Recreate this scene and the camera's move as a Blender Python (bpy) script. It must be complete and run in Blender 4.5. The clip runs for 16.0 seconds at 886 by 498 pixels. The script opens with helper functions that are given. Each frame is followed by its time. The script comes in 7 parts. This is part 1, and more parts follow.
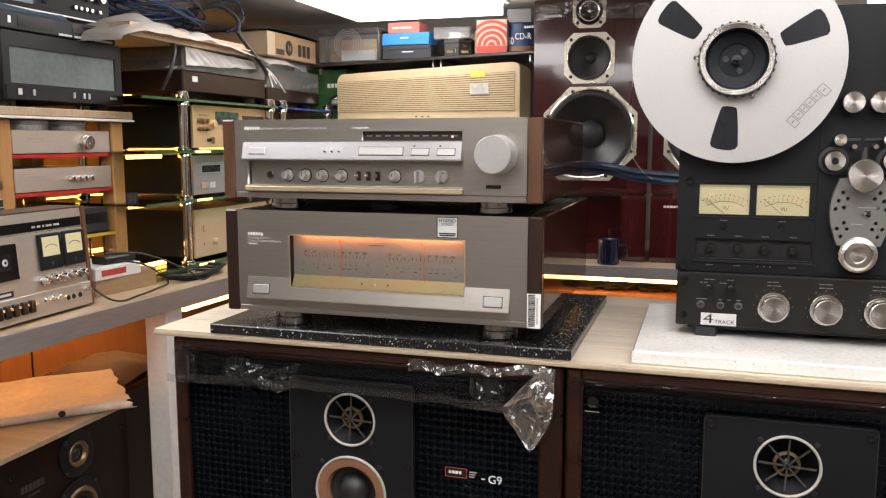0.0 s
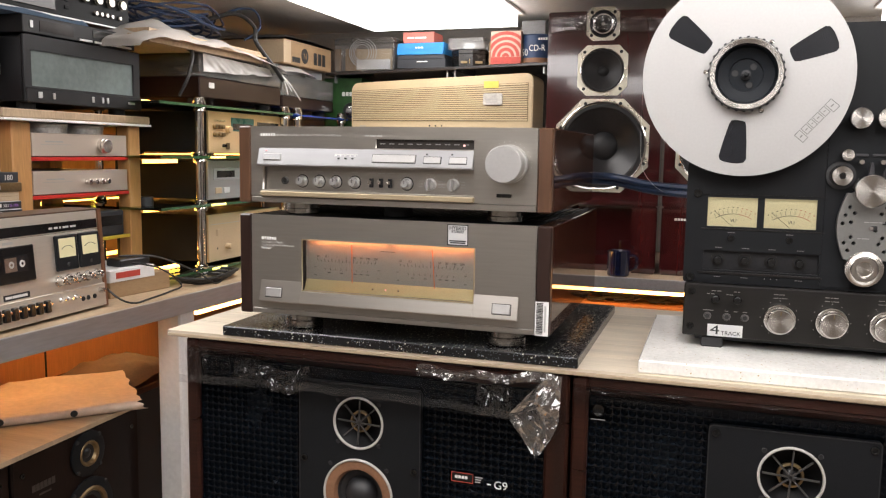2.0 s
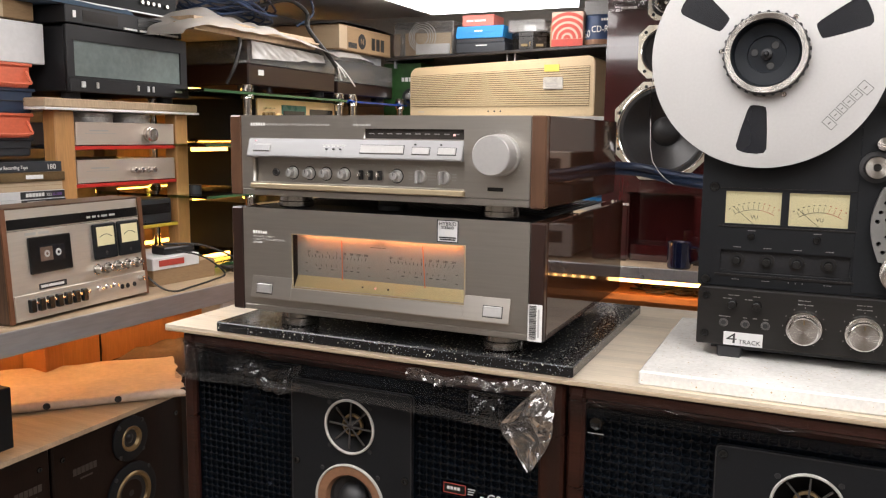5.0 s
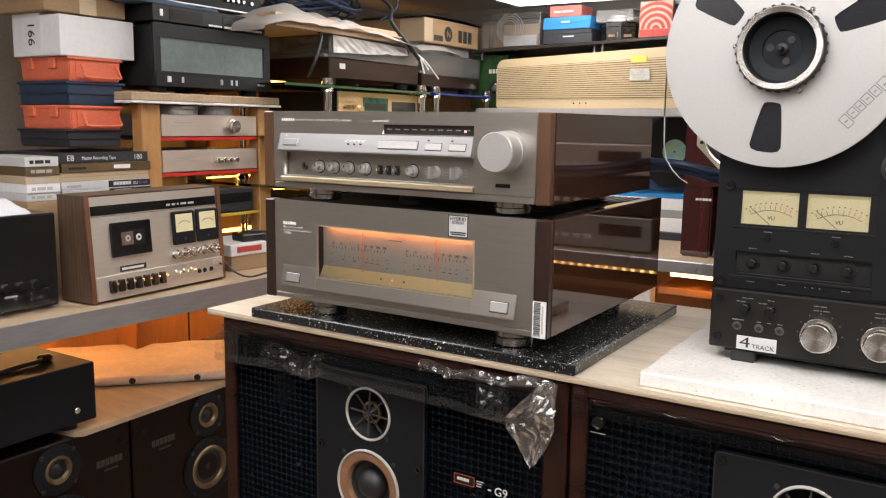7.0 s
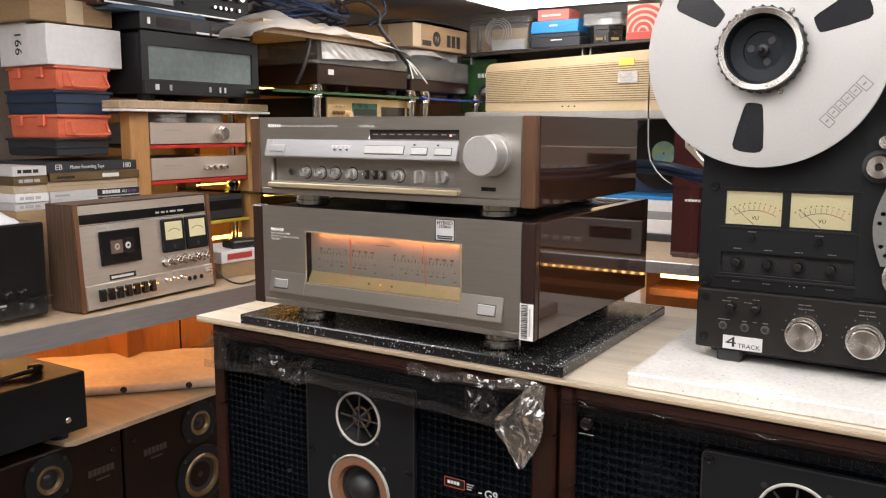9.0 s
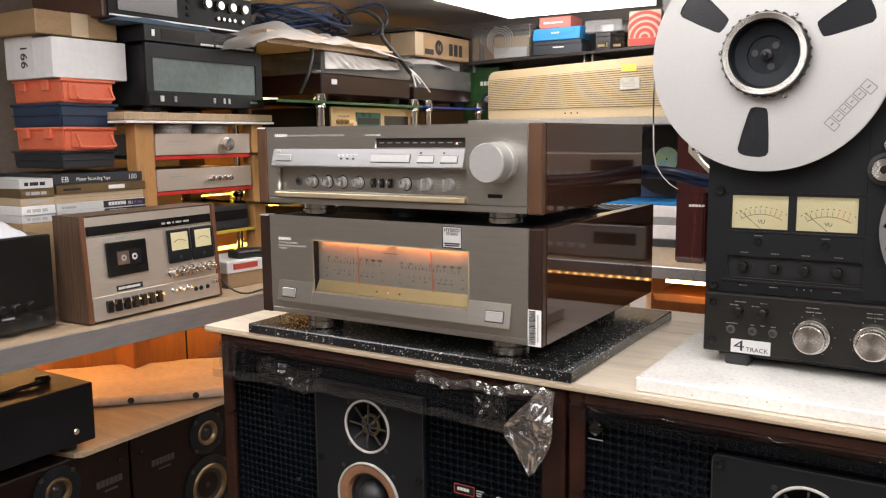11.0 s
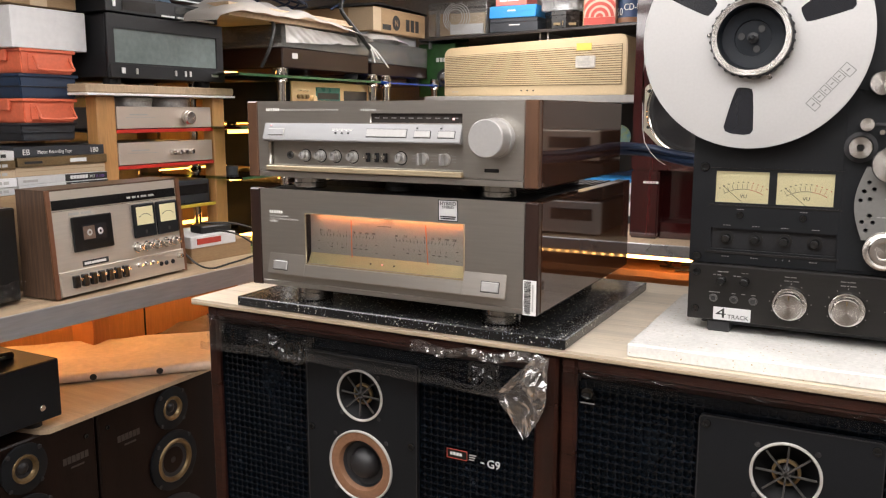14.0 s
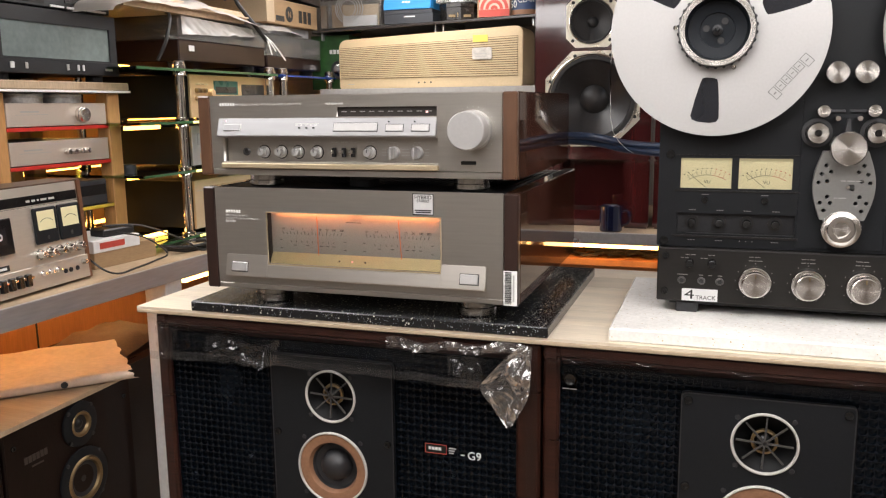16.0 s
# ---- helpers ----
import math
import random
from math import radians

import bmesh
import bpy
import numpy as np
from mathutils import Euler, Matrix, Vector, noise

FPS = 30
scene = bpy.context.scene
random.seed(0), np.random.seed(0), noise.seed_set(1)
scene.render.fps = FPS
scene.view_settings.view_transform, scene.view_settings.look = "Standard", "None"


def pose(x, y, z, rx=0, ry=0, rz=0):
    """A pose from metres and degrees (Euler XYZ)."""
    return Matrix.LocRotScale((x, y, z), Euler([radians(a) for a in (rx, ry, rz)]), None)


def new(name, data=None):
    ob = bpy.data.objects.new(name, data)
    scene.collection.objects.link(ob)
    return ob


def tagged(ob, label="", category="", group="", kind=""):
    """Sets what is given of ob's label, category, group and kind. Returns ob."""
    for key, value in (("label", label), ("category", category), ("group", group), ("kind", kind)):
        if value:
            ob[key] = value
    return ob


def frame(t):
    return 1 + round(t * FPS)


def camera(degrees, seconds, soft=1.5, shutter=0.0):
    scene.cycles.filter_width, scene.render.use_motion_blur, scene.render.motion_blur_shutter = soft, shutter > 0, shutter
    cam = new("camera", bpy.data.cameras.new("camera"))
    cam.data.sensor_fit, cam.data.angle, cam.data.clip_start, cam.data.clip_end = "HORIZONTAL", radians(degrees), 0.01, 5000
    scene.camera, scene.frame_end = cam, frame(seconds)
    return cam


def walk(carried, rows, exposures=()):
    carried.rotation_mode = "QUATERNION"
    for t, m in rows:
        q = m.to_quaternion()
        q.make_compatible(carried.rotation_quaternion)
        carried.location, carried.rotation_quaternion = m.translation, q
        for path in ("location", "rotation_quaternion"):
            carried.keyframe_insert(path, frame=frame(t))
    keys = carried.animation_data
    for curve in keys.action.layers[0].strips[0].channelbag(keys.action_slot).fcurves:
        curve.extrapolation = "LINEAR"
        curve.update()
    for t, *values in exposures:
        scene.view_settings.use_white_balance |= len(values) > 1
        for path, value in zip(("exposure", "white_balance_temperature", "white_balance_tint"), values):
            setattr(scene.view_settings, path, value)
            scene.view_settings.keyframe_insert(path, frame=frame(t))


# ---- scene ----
cam = camera(56.0, 16.0, soft=1.2)
METRES, EYE, TILT, LEAN, TURN = 0.6125, 1.30, 1.0, 0.0, 17.4
ROWS = [
    (0.0, 0.0, 0.0, 0.0, -0.0, -8.33, 0.02),
    (0.5, 0.0113, -0.0188, 0.0045, -0.2, -8.02, -0.15),
    (1.0, 0.0087, -0.0283, -0.0021, -0.06, -7.88, -0.76),
    (1.5, -0.0015, -0.0328, -0.0019, 0.48, -7.79, -1.12),
    (2.0, 0.0021, -0.0291, -0.0015, 0.9, -7.68, -0.88),
    (2.5, 0.0064, -0.0228, 0.0005, 1.1, -7.63, -0.67),
    (3.0, 0.01, -0.0288, 0.002, 1.2, -7.52, -0.39),
    (5.5, 0.2709, 0.1481, 0.0127, 9.1, -9.22, -0.67),
    (6.0, 0.3226, 0.1558, 0.0173, 11.26, -9.37, -0.78),
    (6.5, 0.3852, 0.1332, 0.025, 13.78, -9.3, -0.73),
    (7.0, 0.4326, 0.129, 0.0257, 14.94, -9.54, -0.56),
    (7.5, 0.4572, 0.1331, 0.0242, 14.79, -9.6, -0.49),
    (8.0, 0.4615, 0.1375, 0.0226, 14.18, -9.5, -0.39),
    (8.5, 0.4531, 0.1306, 0.0242, 14.13, -9.41, -0.03),
    (9.0, 0.4468, 0.1266, 0.025, 14.35, -9.22, 0.11),
    (11.5, 0.4374, 0.1158, 0.0237, 14.35, -8.61, 0.91),
    (12.0, 0.4248, 0.1138, 0.0209, 14.09, -8.78, 1.02),
    (12.5, 0.4015, 0.0975, 0.0201, 13.5, -8.99, 0.99),
    (13.0, 0.3798, 0.0709, 0.0249, 12.66, -9.32, 1.07),
    (13.5, 0.3492, 0.045, 0.0229, 11.57, -9.83, 0.38),
    (14.0, 0.3293, 0.036, 0.0252, 10.33, -10.29, 0.09),
    (14.5, 0.2923, 0.0458, 0.0324, 8.24, -10.49, 0.35),
    (15.0, 0.207, 0.0547, 0.0304, 5.68, -10.62, 0.57),
    (15.5, 0.1423, 0.0353, 0.0262, 3.16, -10.89, 0.7),
    (16.0, 0.0912, 0.0261, 0.0275, 1.09, -10.88, 0.66),
]
walk(cam, [(t, pose(0, 0, EYE, TILT, LEAN, TURN) @ pose(METRES * x, METRES * y, METRES * z, 90 + pitch, roll, yaw)) for t, x, y, z, yaw, pitch, roll in ROWS], exposures=[(0.0, -0.13, 6400, 12), (13.0, -0.11, 6400, 12), (16.0, -0.03, 6400, 12)])

# ---- world, lights ----
FLOOR = -0.16
CEIL = 1.82
world = bpy.data.worlds.new("world")
scene.world = world
world.use_nodes = True
world.node_tree.nodes["Background"].inputs[0].default_value = (0.8, 0.9, 1.0, 1)
world.node_tree.nodes["Background"].inputs[1].default_value = 0.1


# ---- materials ----
def mat(name, color, rough=0.5, metal=0.0, vary=0.12, scale=8.0, fine=120.0, bump=0.1, stretch=(1, 1, 1), coat=0.0, dark=None, rvary=0.1, dist=0.002):
    """A surface with stains at a large scale and grain at a fine one."""
    m = bpy.data.materials.new(name)
    m.use_nodes = True
    nt = m.node_tree
    n, l = nt.nodes, nt.links
    b = n["Principled BSDF"]
    co = n.new("ShaderNodeTexCoord")
    mp = n.new("ShaderNodeMapping")
    mp.inputs["Scale"].default_value = stretch
    l.new(co.outputs["Object"], mp.inputs["Vector"])
    big = n.new("ShaderNodeTexNoise")
    big.inputs["Scale"].default_value = scale
    big.inputs["Detail"].default_value = 5
    small = n.new("ShaderNodeTexNoise")
    small.inputs["Scale"].default_value = fine
    small.inputs["Detail"].default_value = 3
    for t in (big, small):
        l.new(mp.outputs["Vector"], t.inputs["Vector"])
    mix = n.new("ShaderNodeMix")
    mix.data_type = "FLOAT"
    mix.inputs[0].default_value = 0.45
    l.new(big.outputs["Fac"], mix.inputs[2])
    l.new(small.outputs["Fac"], mix.inputs[3])
    ramp = n.new("ShaderNodeValToRGB")
    lo = dark or [c * (1 - 2.2 * vary) for c in color]
    ramp.color_ramp.elements[0].position = 0.3
    ramp.color_ramp.elements[1].position = 0.7
    ramp.color_ramp.elements[0].color = (*lo, 1)
    ramp.color_ramp.elements[1].color = (*[min(1, c * (1 + vary)) for c in color], 1)
    l.new(mix.outputs[0], ramp.inputs[0])
    l.new(ramp.outputs[0], b.inputs["Base Color"])
    rr = n.new("ShaderNodeMapRange")
    rr.inputs[3].default_value = max(0.02, rough - rvary)
    rr.inputs[4].default_value = min(1, rough + rvary)
    l.new(big.outputs["Fac"], rr.inputs[0])
    l.new(rr.outputs[0], b.inputs["Roughness"])
    b.inputs["Metallic"].default_value = metal
    b.inputs["Coat Weight"].default_value = coat
    b.inputs["Coat Roughness"].default_value = 0.04
    if bump:
        bp = n.new("ShaderNodeBump")
        bp.inputs["Strength"].default_value = bump
        bp.inputs["Distance"].default_value = dist
        l.new(small.outputs["Fac"], bp.inputs["Height"])
        l.new(bp.outputs["Normal"], b.inputs["Normal"])
    return m


def glow(name, color, strength):
    m = bpy.data.materials.new(name)
    m.use_nodes = True
    b = m.node_tree.nodes["Principled BSDF"]
    b.inputs["Base Color"].default_value = (0.8, 0.8, 0.8, 1)
    b.inputs["Emission Color"].default_value = (*color, 1)
    b.inputs["Emission Strength"].default_value = strength
    return m


def clear(name, color=(1, 1, 1), gloss=0.05, rough=0.02, ior=1.5, bump=0.0, bscale=25.0, gain=1.0, haze=0.0, crease=False):
    """Thin clear sheet: sees through, with a gloss that grows at grazing angles."""
    m = bpy.data.materials.new(name)
    m.use_nodes = True
    nt = m.node_tree
    n, l = nt.nodes, nt.links
    n.remove(n["Principled BSDF"])
    out = n["Material Output"]
    tr = n.new("ShaderNodeBsdfTransparent")
    tr.inputs[0].default_value = (*color, 1)
    gl = n.new("ShaderNodeBsdfGlossy")
    gl.inputs["Roughness"].default_value = rough
    fr = n.new("ShaderNodeFresnel")
    fr.inputs[0].default_value = ior
    mu = n.new("ShaderNodeMath")
    mu.operation = "MULTIPLY_ADD"
    mu.use_clamp = True
    mu.inputs[1].default_value = gain
    mu.inputs[2].default_value = gloss
    l.new(fr.outputs[0], mu.inputs[0])
    mx = n.new("ShaderNodeMixShader")
    l.new(mu.outputs[0], mx.inputs[0])
    l.new(tr.outputs[0], mx.inputs[1])
    l.new(gl.outputs[0], mx.inputs[2])
    last = mx
    if haze:
        df = n.new("ShaderNodeBsdfDiffuse")
        df.inputs[0].default_value = (0.78, 0.75, 0.71, 1)
        m2 = n.new("ShaderNodeMixShader")
        m2.inputs[0].default_value = haze
        l.new(mx.outputs[0], m2.inputs[1])
        l.new(df.outputs[0], m2.inputs[2])
        last = m2
    if bump:
        if crease:
            tx = n.new("ShaderNodeTexVoronoi")
            tx.inputs["Scale"].default_value = bscale
            tx.feature = "DISTANCE_TO_EDGE"
            tx.inputs["Randomness"].default_value = 1.0
        else:
            tx = n.new("ShaderNodeTexNoise")
            tx.inputs["Scale"].default_value = bscale
            tx.inputs["Detail"].default_value = 4
        co = n.new("ShaderNodeTexCoord")
        l.new(co.outputs["Object"], tx.inputs["Vector"])
        bp = n.new("ShaderNodeBump")
        bp.inputs["Strength"].default_value = bump
        bp.inputs["Distance"].default_value = 0.01
        l.new(tx.outputs["Distance" if crease else "Fac"], bp.inputs["Height"])
        l.new(bp.outputs["Normal"], gl.inputs["Normal"])
        l.new(bp.outputs["Normal"], fr.inputs["Normal"])
    l.new(last.outputs[0], out.inputs["Surface"])
    return m


def speckled(name, base, fleck, scale, amount, rough, second=None):
    m = mat(name, base, rough, 0, 0.1, 10, 200, 0.02)
    nt = m.node_tree
    n, l = nt.nodes, nt.links
    co = n.new("ShaderNodeTexCoord")
    prev = n["Color Ramp"].outputs[0]
    for k, (col, sc) in enumerate(((fleck, scale), (second or fleck, scale * 2.1))):
        v = n.new("ShaderNodeTexVoronoi")
        v.inputs["Scale"].default_value = sc
        l.new(co.outputs["Object"], v.inputs["Vector"])
        nz = n.new("ShaderNodeTexNoise")
        nz.inputs["Scale"].default_value = sc * 1.7
        l.new(co.outputs["Object"], nz.inputs["Vector"])
        add = n.new("ShaderNodeMath")
        add.operation = "MULTIPLY_ADD"
        add.inputs[1].default_value = 0.7
        l.new(nz.outputs["Fac"], add.inputs[0])
        l.new(v.outputs["Distance"], add.inputs[2])
        lt = n.new("ShaderNodeMath")
        lt.operation = "LESS_THAN"
        lt.inputs[1].default_value = amount
        l.new(add.outputs[0], lt.inputs[0])
        mx = n.new("ShaderNodeMix")
        mx.data_type = "RGBA"
        l.new(lt.outputs[0], mx.inputs[0])
        l.new(prev, mx.inputs[6])
        mx.inputs[7].default_value = (*col, 1)
        prev = mx.outputs[2]
    l.new(prev, n["Principled BSDF"].inputs["Base Color"])
    return m


brushed = mat("brushed_champagne_aluminium", (0.43, 0.405, 0.365), 0.31, 0.85, 0.05, 3, 260, 0.08, (0.06, 1, 1), dist=0.0006, rvary=0.05)
brushed_v = mat("turned_aluminium", (0.68, 0.66, 0.63), 0.22, 1.0, 0.06, 5, 300, 0.08, dist=0.0006)
nt = brushed_v.node_tree
tg = nt.nodes.new("ShaderNodeTangent")
tg.direction_type, tg.axis = "RADIAL", "Y"
nt.nodes["Principled BSDF"].inputs["Anisotropic"].default_value = 0.95
nt.links.new(tg.outputs[0], nt.nodes["Principled BSDF"].inputs["Tangent"])
flap_alu = mat("grey_anodised_flap", (0.36, 0.36, 0.365), 0.36, 0.8, 0.04, 4, 220, 0.04, (0.06, 1, 1), dist=0.0005)
flap_warm = mat("champagne_anodised_flap", (0.47, 0.44, 0.40), 0.3, 0.85, 0.04, 4, 220, 0.04, (0.06, 1, 1), dist=0.0005)
satin = mat("satin_silver_paint", (0.44, 0.43, 0.42), 0.38, 0.55, 0.04, 4, 220, 0.04, dist=0.0005)
silver_pink = mat("pale_champagne_panel", (0.62, 0.53, 0.45), 0.42, 0.6, 0.04, 4, 240, 0.05, (1, 1, 1), dist=0.0005)
gold = mat("gold_panel", (0.80, 0.57, 0.32), 0.42, 0.55, 0.06, 4, 240, 0.05, dist=0.0005)
cream_panel = mat("cream_panel", (0.58, 0.45, 0.30), 0.45, 0.3, 0.06, 5, 200, 0.04)
chrome = mat("chrome", (0.85, 0.84, 0.82), 0.1, 1.0, 0.04, 10, 90, 0.0, rvary=0.05)
steel = mat("steel_edge", (0.58, 0.58, 0.60), 0.30, 0.75, 0.10, 6, 150, 0.1, (1, 0.1, 1), dist=0.0008)
black_metal = mat("black_sheet_metal", (0.018, 0.0182, 0.0200), 0.42, 0.0, 0.2, 8, 300, 0.08, dist=0.0005)
black_gloss = mat("black_gloss", (0.012, 0.012, 0.012), 0.13, 0.0, 0.2, 6, 100, 0.0)
black_rubber = mat("black_rubber", (0.02, 0.02, 0.022), 0.6, 0, 0.2, 10, 200, 0.15, dist=0.0006)
deck_grey = mat("dark_bronze_grey_panel", (0.0080, 0.0088, 0.0105), 0.45, 0.0, 0.08, 5, 400, 0.08, dist=0.0004)
deck_low = mat("dark_bronze_lower_panel", (0.0150, 0.0135, 0.0125), 0.42, 0.1, 0.08, 5, 300, 0.06, (0.08, 1, 1), dist=0.0004)
wood_dark = mat("glossy_rosewood_veneer", (0.020, 0.009, 0.007), 0.3, 0, 0.3, 5, 60, 0.03, (0.5, 0.5, 9), coat=0.3, dark=(0.010, 0.006, 0.005), rvary=0.03)
ebony = mat("dark_rosewood_edge", (0.026, 0.012, 0.009), 0.3, 0, 0.25, 6, 90, 0.04, (1, 1, 0.1), coat=0.3)
wood_mid = mat("walnut_edge", (0.105, 0.052, 0.028), 0.3, 0, 0.25, 6, 90, 0.05, (1, 1, 0.1), coat=0.4, dark=(0.048, 0.022, 0.013))
wood_amp = mat("polished_rosewood_side", (0.048, 0.019, 0.010), 0.035, 0, 0.3, 6, 70, 0.0, (0.3, 0.12, 6), coat=0.0, dark=(0.026, 0.011, 0.007), rvary=0.015)
mahogany = mat("polished_mahogany", (0.060, 0.010, 0.010), 0.1, 0, 0.25, 4, 50, 0.02, (6, 1, 0.4), coat=1.0, dark=(0.022, 0.004, 0.005), rvary=0.03)
walnut_spk = mat("speaker_walnut", (0.034, 0.0110, 0.0068), 0.30, 0, 0.3, 5, 60, 0.06, (0.5, 1, 5), coat=0.15, dark=(0.009, 0.0035, 0.0028))
pine = mat("shelf_pine", (0.50, 0.255, 0.09), 0.45, 0, 0.14, 6, 60, 0.08, (4, 4, 0.4))
ply = mat("pale_plywood_edge", (0.40, 0.31, 0.21), 0.6, 0, 0.1, 6, 90, 0.15, (0.2, 1, 10))
laminate = mat("ash_laminate_top", (0.66, 0.57, 0.45), 0.35, 0, 0.13, 4, 40, 0.04, (0.5, 9, 1))
nt = laminate.node_tree
info = nt.nodes.new("ShaderNodeObjectInfo")
tone = nt.nodes.new("ShaderNodeMapRange")
tone.inputs[3].default_value, tone.inputs[4].default_value = 0.84, 1.08
shade = nt.nodes.new("ShaderNodeMix")
shade.data_type, shade.blend_type = "RGBA", "MULTIPLY"
shade.inputs[0].default_value = 1.0
nt.links.new(info.outputs["Random"], tone.inputs[0])
nt.links.new(nt.nodes["Color Ramp"].outputs[0], shade.inputs[6])
nt.links.new(tone.outputs[0], shade.inputs[7])
nt.links.new(shade.outputs[2], nt.nodes["Principled BSDF"].inputs["Base Color"])
bench_top = mat("worn_bench_board", (0.50, 0.37, 0.24), 0.45, 0, 0.16, 5, 60, 0.1, (3, 0.6, 1))
orange_wood = mat("orange_varnished_panel", (0.55, 0.25, 0.09), 0.42, 0, 0.12, 3, 30, 0.05, (1, 5, 0.5))
granite = speckled("black_terrazzo", (0.012, 0.012, 0.013), (0.54, 0.52, 0.43), 160, 0.505, 0.2, (0.28, 0.31, 0.34))
quartz = speckled("white_quartz", (0.85, 0.83, 0.79), (0.55, 0.44, 0.28), 150, 0.455, 0.14, (0.76, 0.73, 0.67))
white_paint = mat("white_paint", (0.86, 0.85, 0.83), 0.5, 0, 0.06, 5, 80, 0.08)
wall_paint = mat("brown_grey_wall_paint", (0.30, 0.27, 0.24), 0.7, 0, 0.1, 3, 90, 0.1)
ceil_paint = mat("ceiling_paint", (0.82, 0.80, 0.76), 0.55, 0, 0.06, 2, 60, 0.05)
floor_tile = mat("brown_floor", (0.34, 0.26, 0.19), 0.5, 0, 0.15, 3, 50, 0.05)
foam = mat("black_moulded_foam", (0.0036, 0.0060, 0.0098), 0.24, 0, 0.25, 12, 300, 0.15, dist=0.0008)
plate_black = mat("matt_black_plate", (0.0098, 0.0108, 0.0126), 0.5, 0, 0.1, 6, 350, 0.1, dist=0.0004)
cone_black = mat("paper_cone", (0.02, 0.02, 0.022), 0.5, 0, 0.2, 10, 150, 0.1)
cone_sheen = mat("glossy_cone", (0.016, 0.016, 0.018), 0.33, 0.0, 0.2, 6, 100, 0.03)
ring_white = mat("white_trim_ring", (0.48, 0.47, 0.44), 0.4, 0, 0.06, 10, 100, 0.03)
ring_gold = mat("cast_alloy_frame", (0.60, 0.56, 0.46), 0.28, 0.75, 0.12, 8, 200, 0.08)
brass = mat("aged_brass", (0.30, 0.22, 0.12), 0.35, 0.9, 0.15, 12, 200, 0.1)
copper_foam = mat("brown_surround", (0.26, 0.13, 0.07), 0.6, 0, 0.12, 12, 200, 0.1)
reel_alu = mat("anodised_reel", (0.495, 0.487, 0.478), 0.45, 0.6, 0.03, 4, 300, 0.04, dist=0.0004)
tape_brown = mat("recording_tape", (0.011, 0.012, 0.016), 0.25, 0, 0.1, 4, 60, 0)
vu_face = glow("backlit_vu_face", (1.0, 0.86, 0.48), 0.28)
vu_face.node_tree.nodes["Principled BSDF"].inputs["Base Color"].default_value = (0.50, 0.45, 0.27, 1)
dial_face = mat("meter_dial_face", (0.38, 0.39, 0.35), 0.55, 0, 0.04, 4, 100, 0)
dial_gold = mat("meter_gold_strip", (0.46, 0.38, 0.25), 0.4, 0.5, 0.05, 4, 100, 0)
strip_gold = mat("pale_gold_strip", (0.60, 0.57, 0.32), 0.4, 0.3, 0.05, 4, 100, 0)
ink = mat("black_ink", (0.02, 0.02, 0.02), 0.5, 0, 0.1, 20, 100, 0)
ink_white = mat("white_print", (0.75, 0.75, 0.72), 0.5, 0, 0.05, 20, 100, 0)
dial_ink = mat("faded_dial_print", (0.055, 0.052, 0.045), 0.5, 0, 0.05, 20, 100, 0)
reel_mark = mat("grey_outline_print", (0.16, 0.155, 0.15), 0.5, 0, 0.05, 20, 100, 0)
head_plate = mat("grey_head_plate", (0.24, 0.238, 0.23), 0.42, 0.6, 0.05, 5, 260, 0.04, dist=0.0004)
deck_print = mat("dim_deck_print", (0.20, 0.195, 0.185), 0.5, 0, 0.05, 20, 100, 0)
ink_dim = mat("grey_print", (0.46, 0.45, 0.43), 0.5, 0, 0.05, 20, 100, 0)
ink_faint = mat("faint_print", (0.045, 0.036, 0.03), 0.5, 0, 0.05, 20, 100, 0)
ink_red = mat("red_print", (0.50, 0.06, 0.04), 0.5, 0, 0.1, 20, 100, 0)
ink_purple = mat("purple_print", (0.25, 0.12, 0.40), 0.5, 0, 0.1, 20, 100, 0)
label_silver = mat("silver_label", (0.72, 0.72, 0.72), 0.4, 0.4, 0.04, 10, 100, 0.02)
label_white = mat("white_label", (0.80, 0.80, 0.78), 0.5, 0, 0.04, 10, 100, 0.02)
smoked = mat("smoked_display", (0.035, 0.03, 0.028), 0.15, 0, 0.1, 6, 100, 0)
cable_blue = mat("dark_blue_cable", (0.022, 0.042, 0.095), 0.4, 0, 0.15, 20, 200, 0.1)
cable_black = mat("black_cable", (0.014, 0.014, 0.014), 0.45, 0, 0.15, 20, 200, 0.1)
led_warm = glow("led_warm_strip", (1.0, 0.52, 0.18), 40.0)
led_yellow = glow("led_yellow_strip", (1.0, 0.46, 0.08), 9.0)
# Emission that stands for light gathered in the glass edges, not a lamp.
lime_glow = glow("glass_edge_glow", (0.85, 0.80, 0.03), 1.6)
led_soft = glow("led_soft_strip", (1.0, 0.46, 0.12), 14.0)
foot_metal = mat("turned_foot_metal", (0.46, 0.44, 0.41), 0.24, 1.0, 0.05, 6, 200, 0.0)
lamp_orange = glow("meter_lamp", (1.0, 0.30, 0.11), 46.0)
needle_orange = mat("orange_needle", (0.75, 0.22, 0.10), 0.5, 0, 0.05)
led_red = glow("red_indicator", (1.0, 0.08, 0.04), 0.8)
panel_glow = glow("ceiling_panel_diffuser", (1.0, 0.97, 0.94), 8.0)
panel_dim = glow("dim_ceiling_panel_diffuser", (1.0, 0.96, 0.92), 5.5)
# Same panel glow at a lower strength, for the side over the racks.
panel_side = glow("weaker_ceiling_panel_diffuser", (1.0, 0.96, 0.92), 6.3)
film = clear("clear_wrapping_film", (0.95, 0.95, 0.96), 0.0, 0.08, 1.28, 0.35, 22.0, 1.0, 0.003)
film_white = clear("white_creased_film", (0.92, 0.90, 0.87), 0.10, 0.2, 1.45, 0.5, 14.0, 1.0, 0.42)
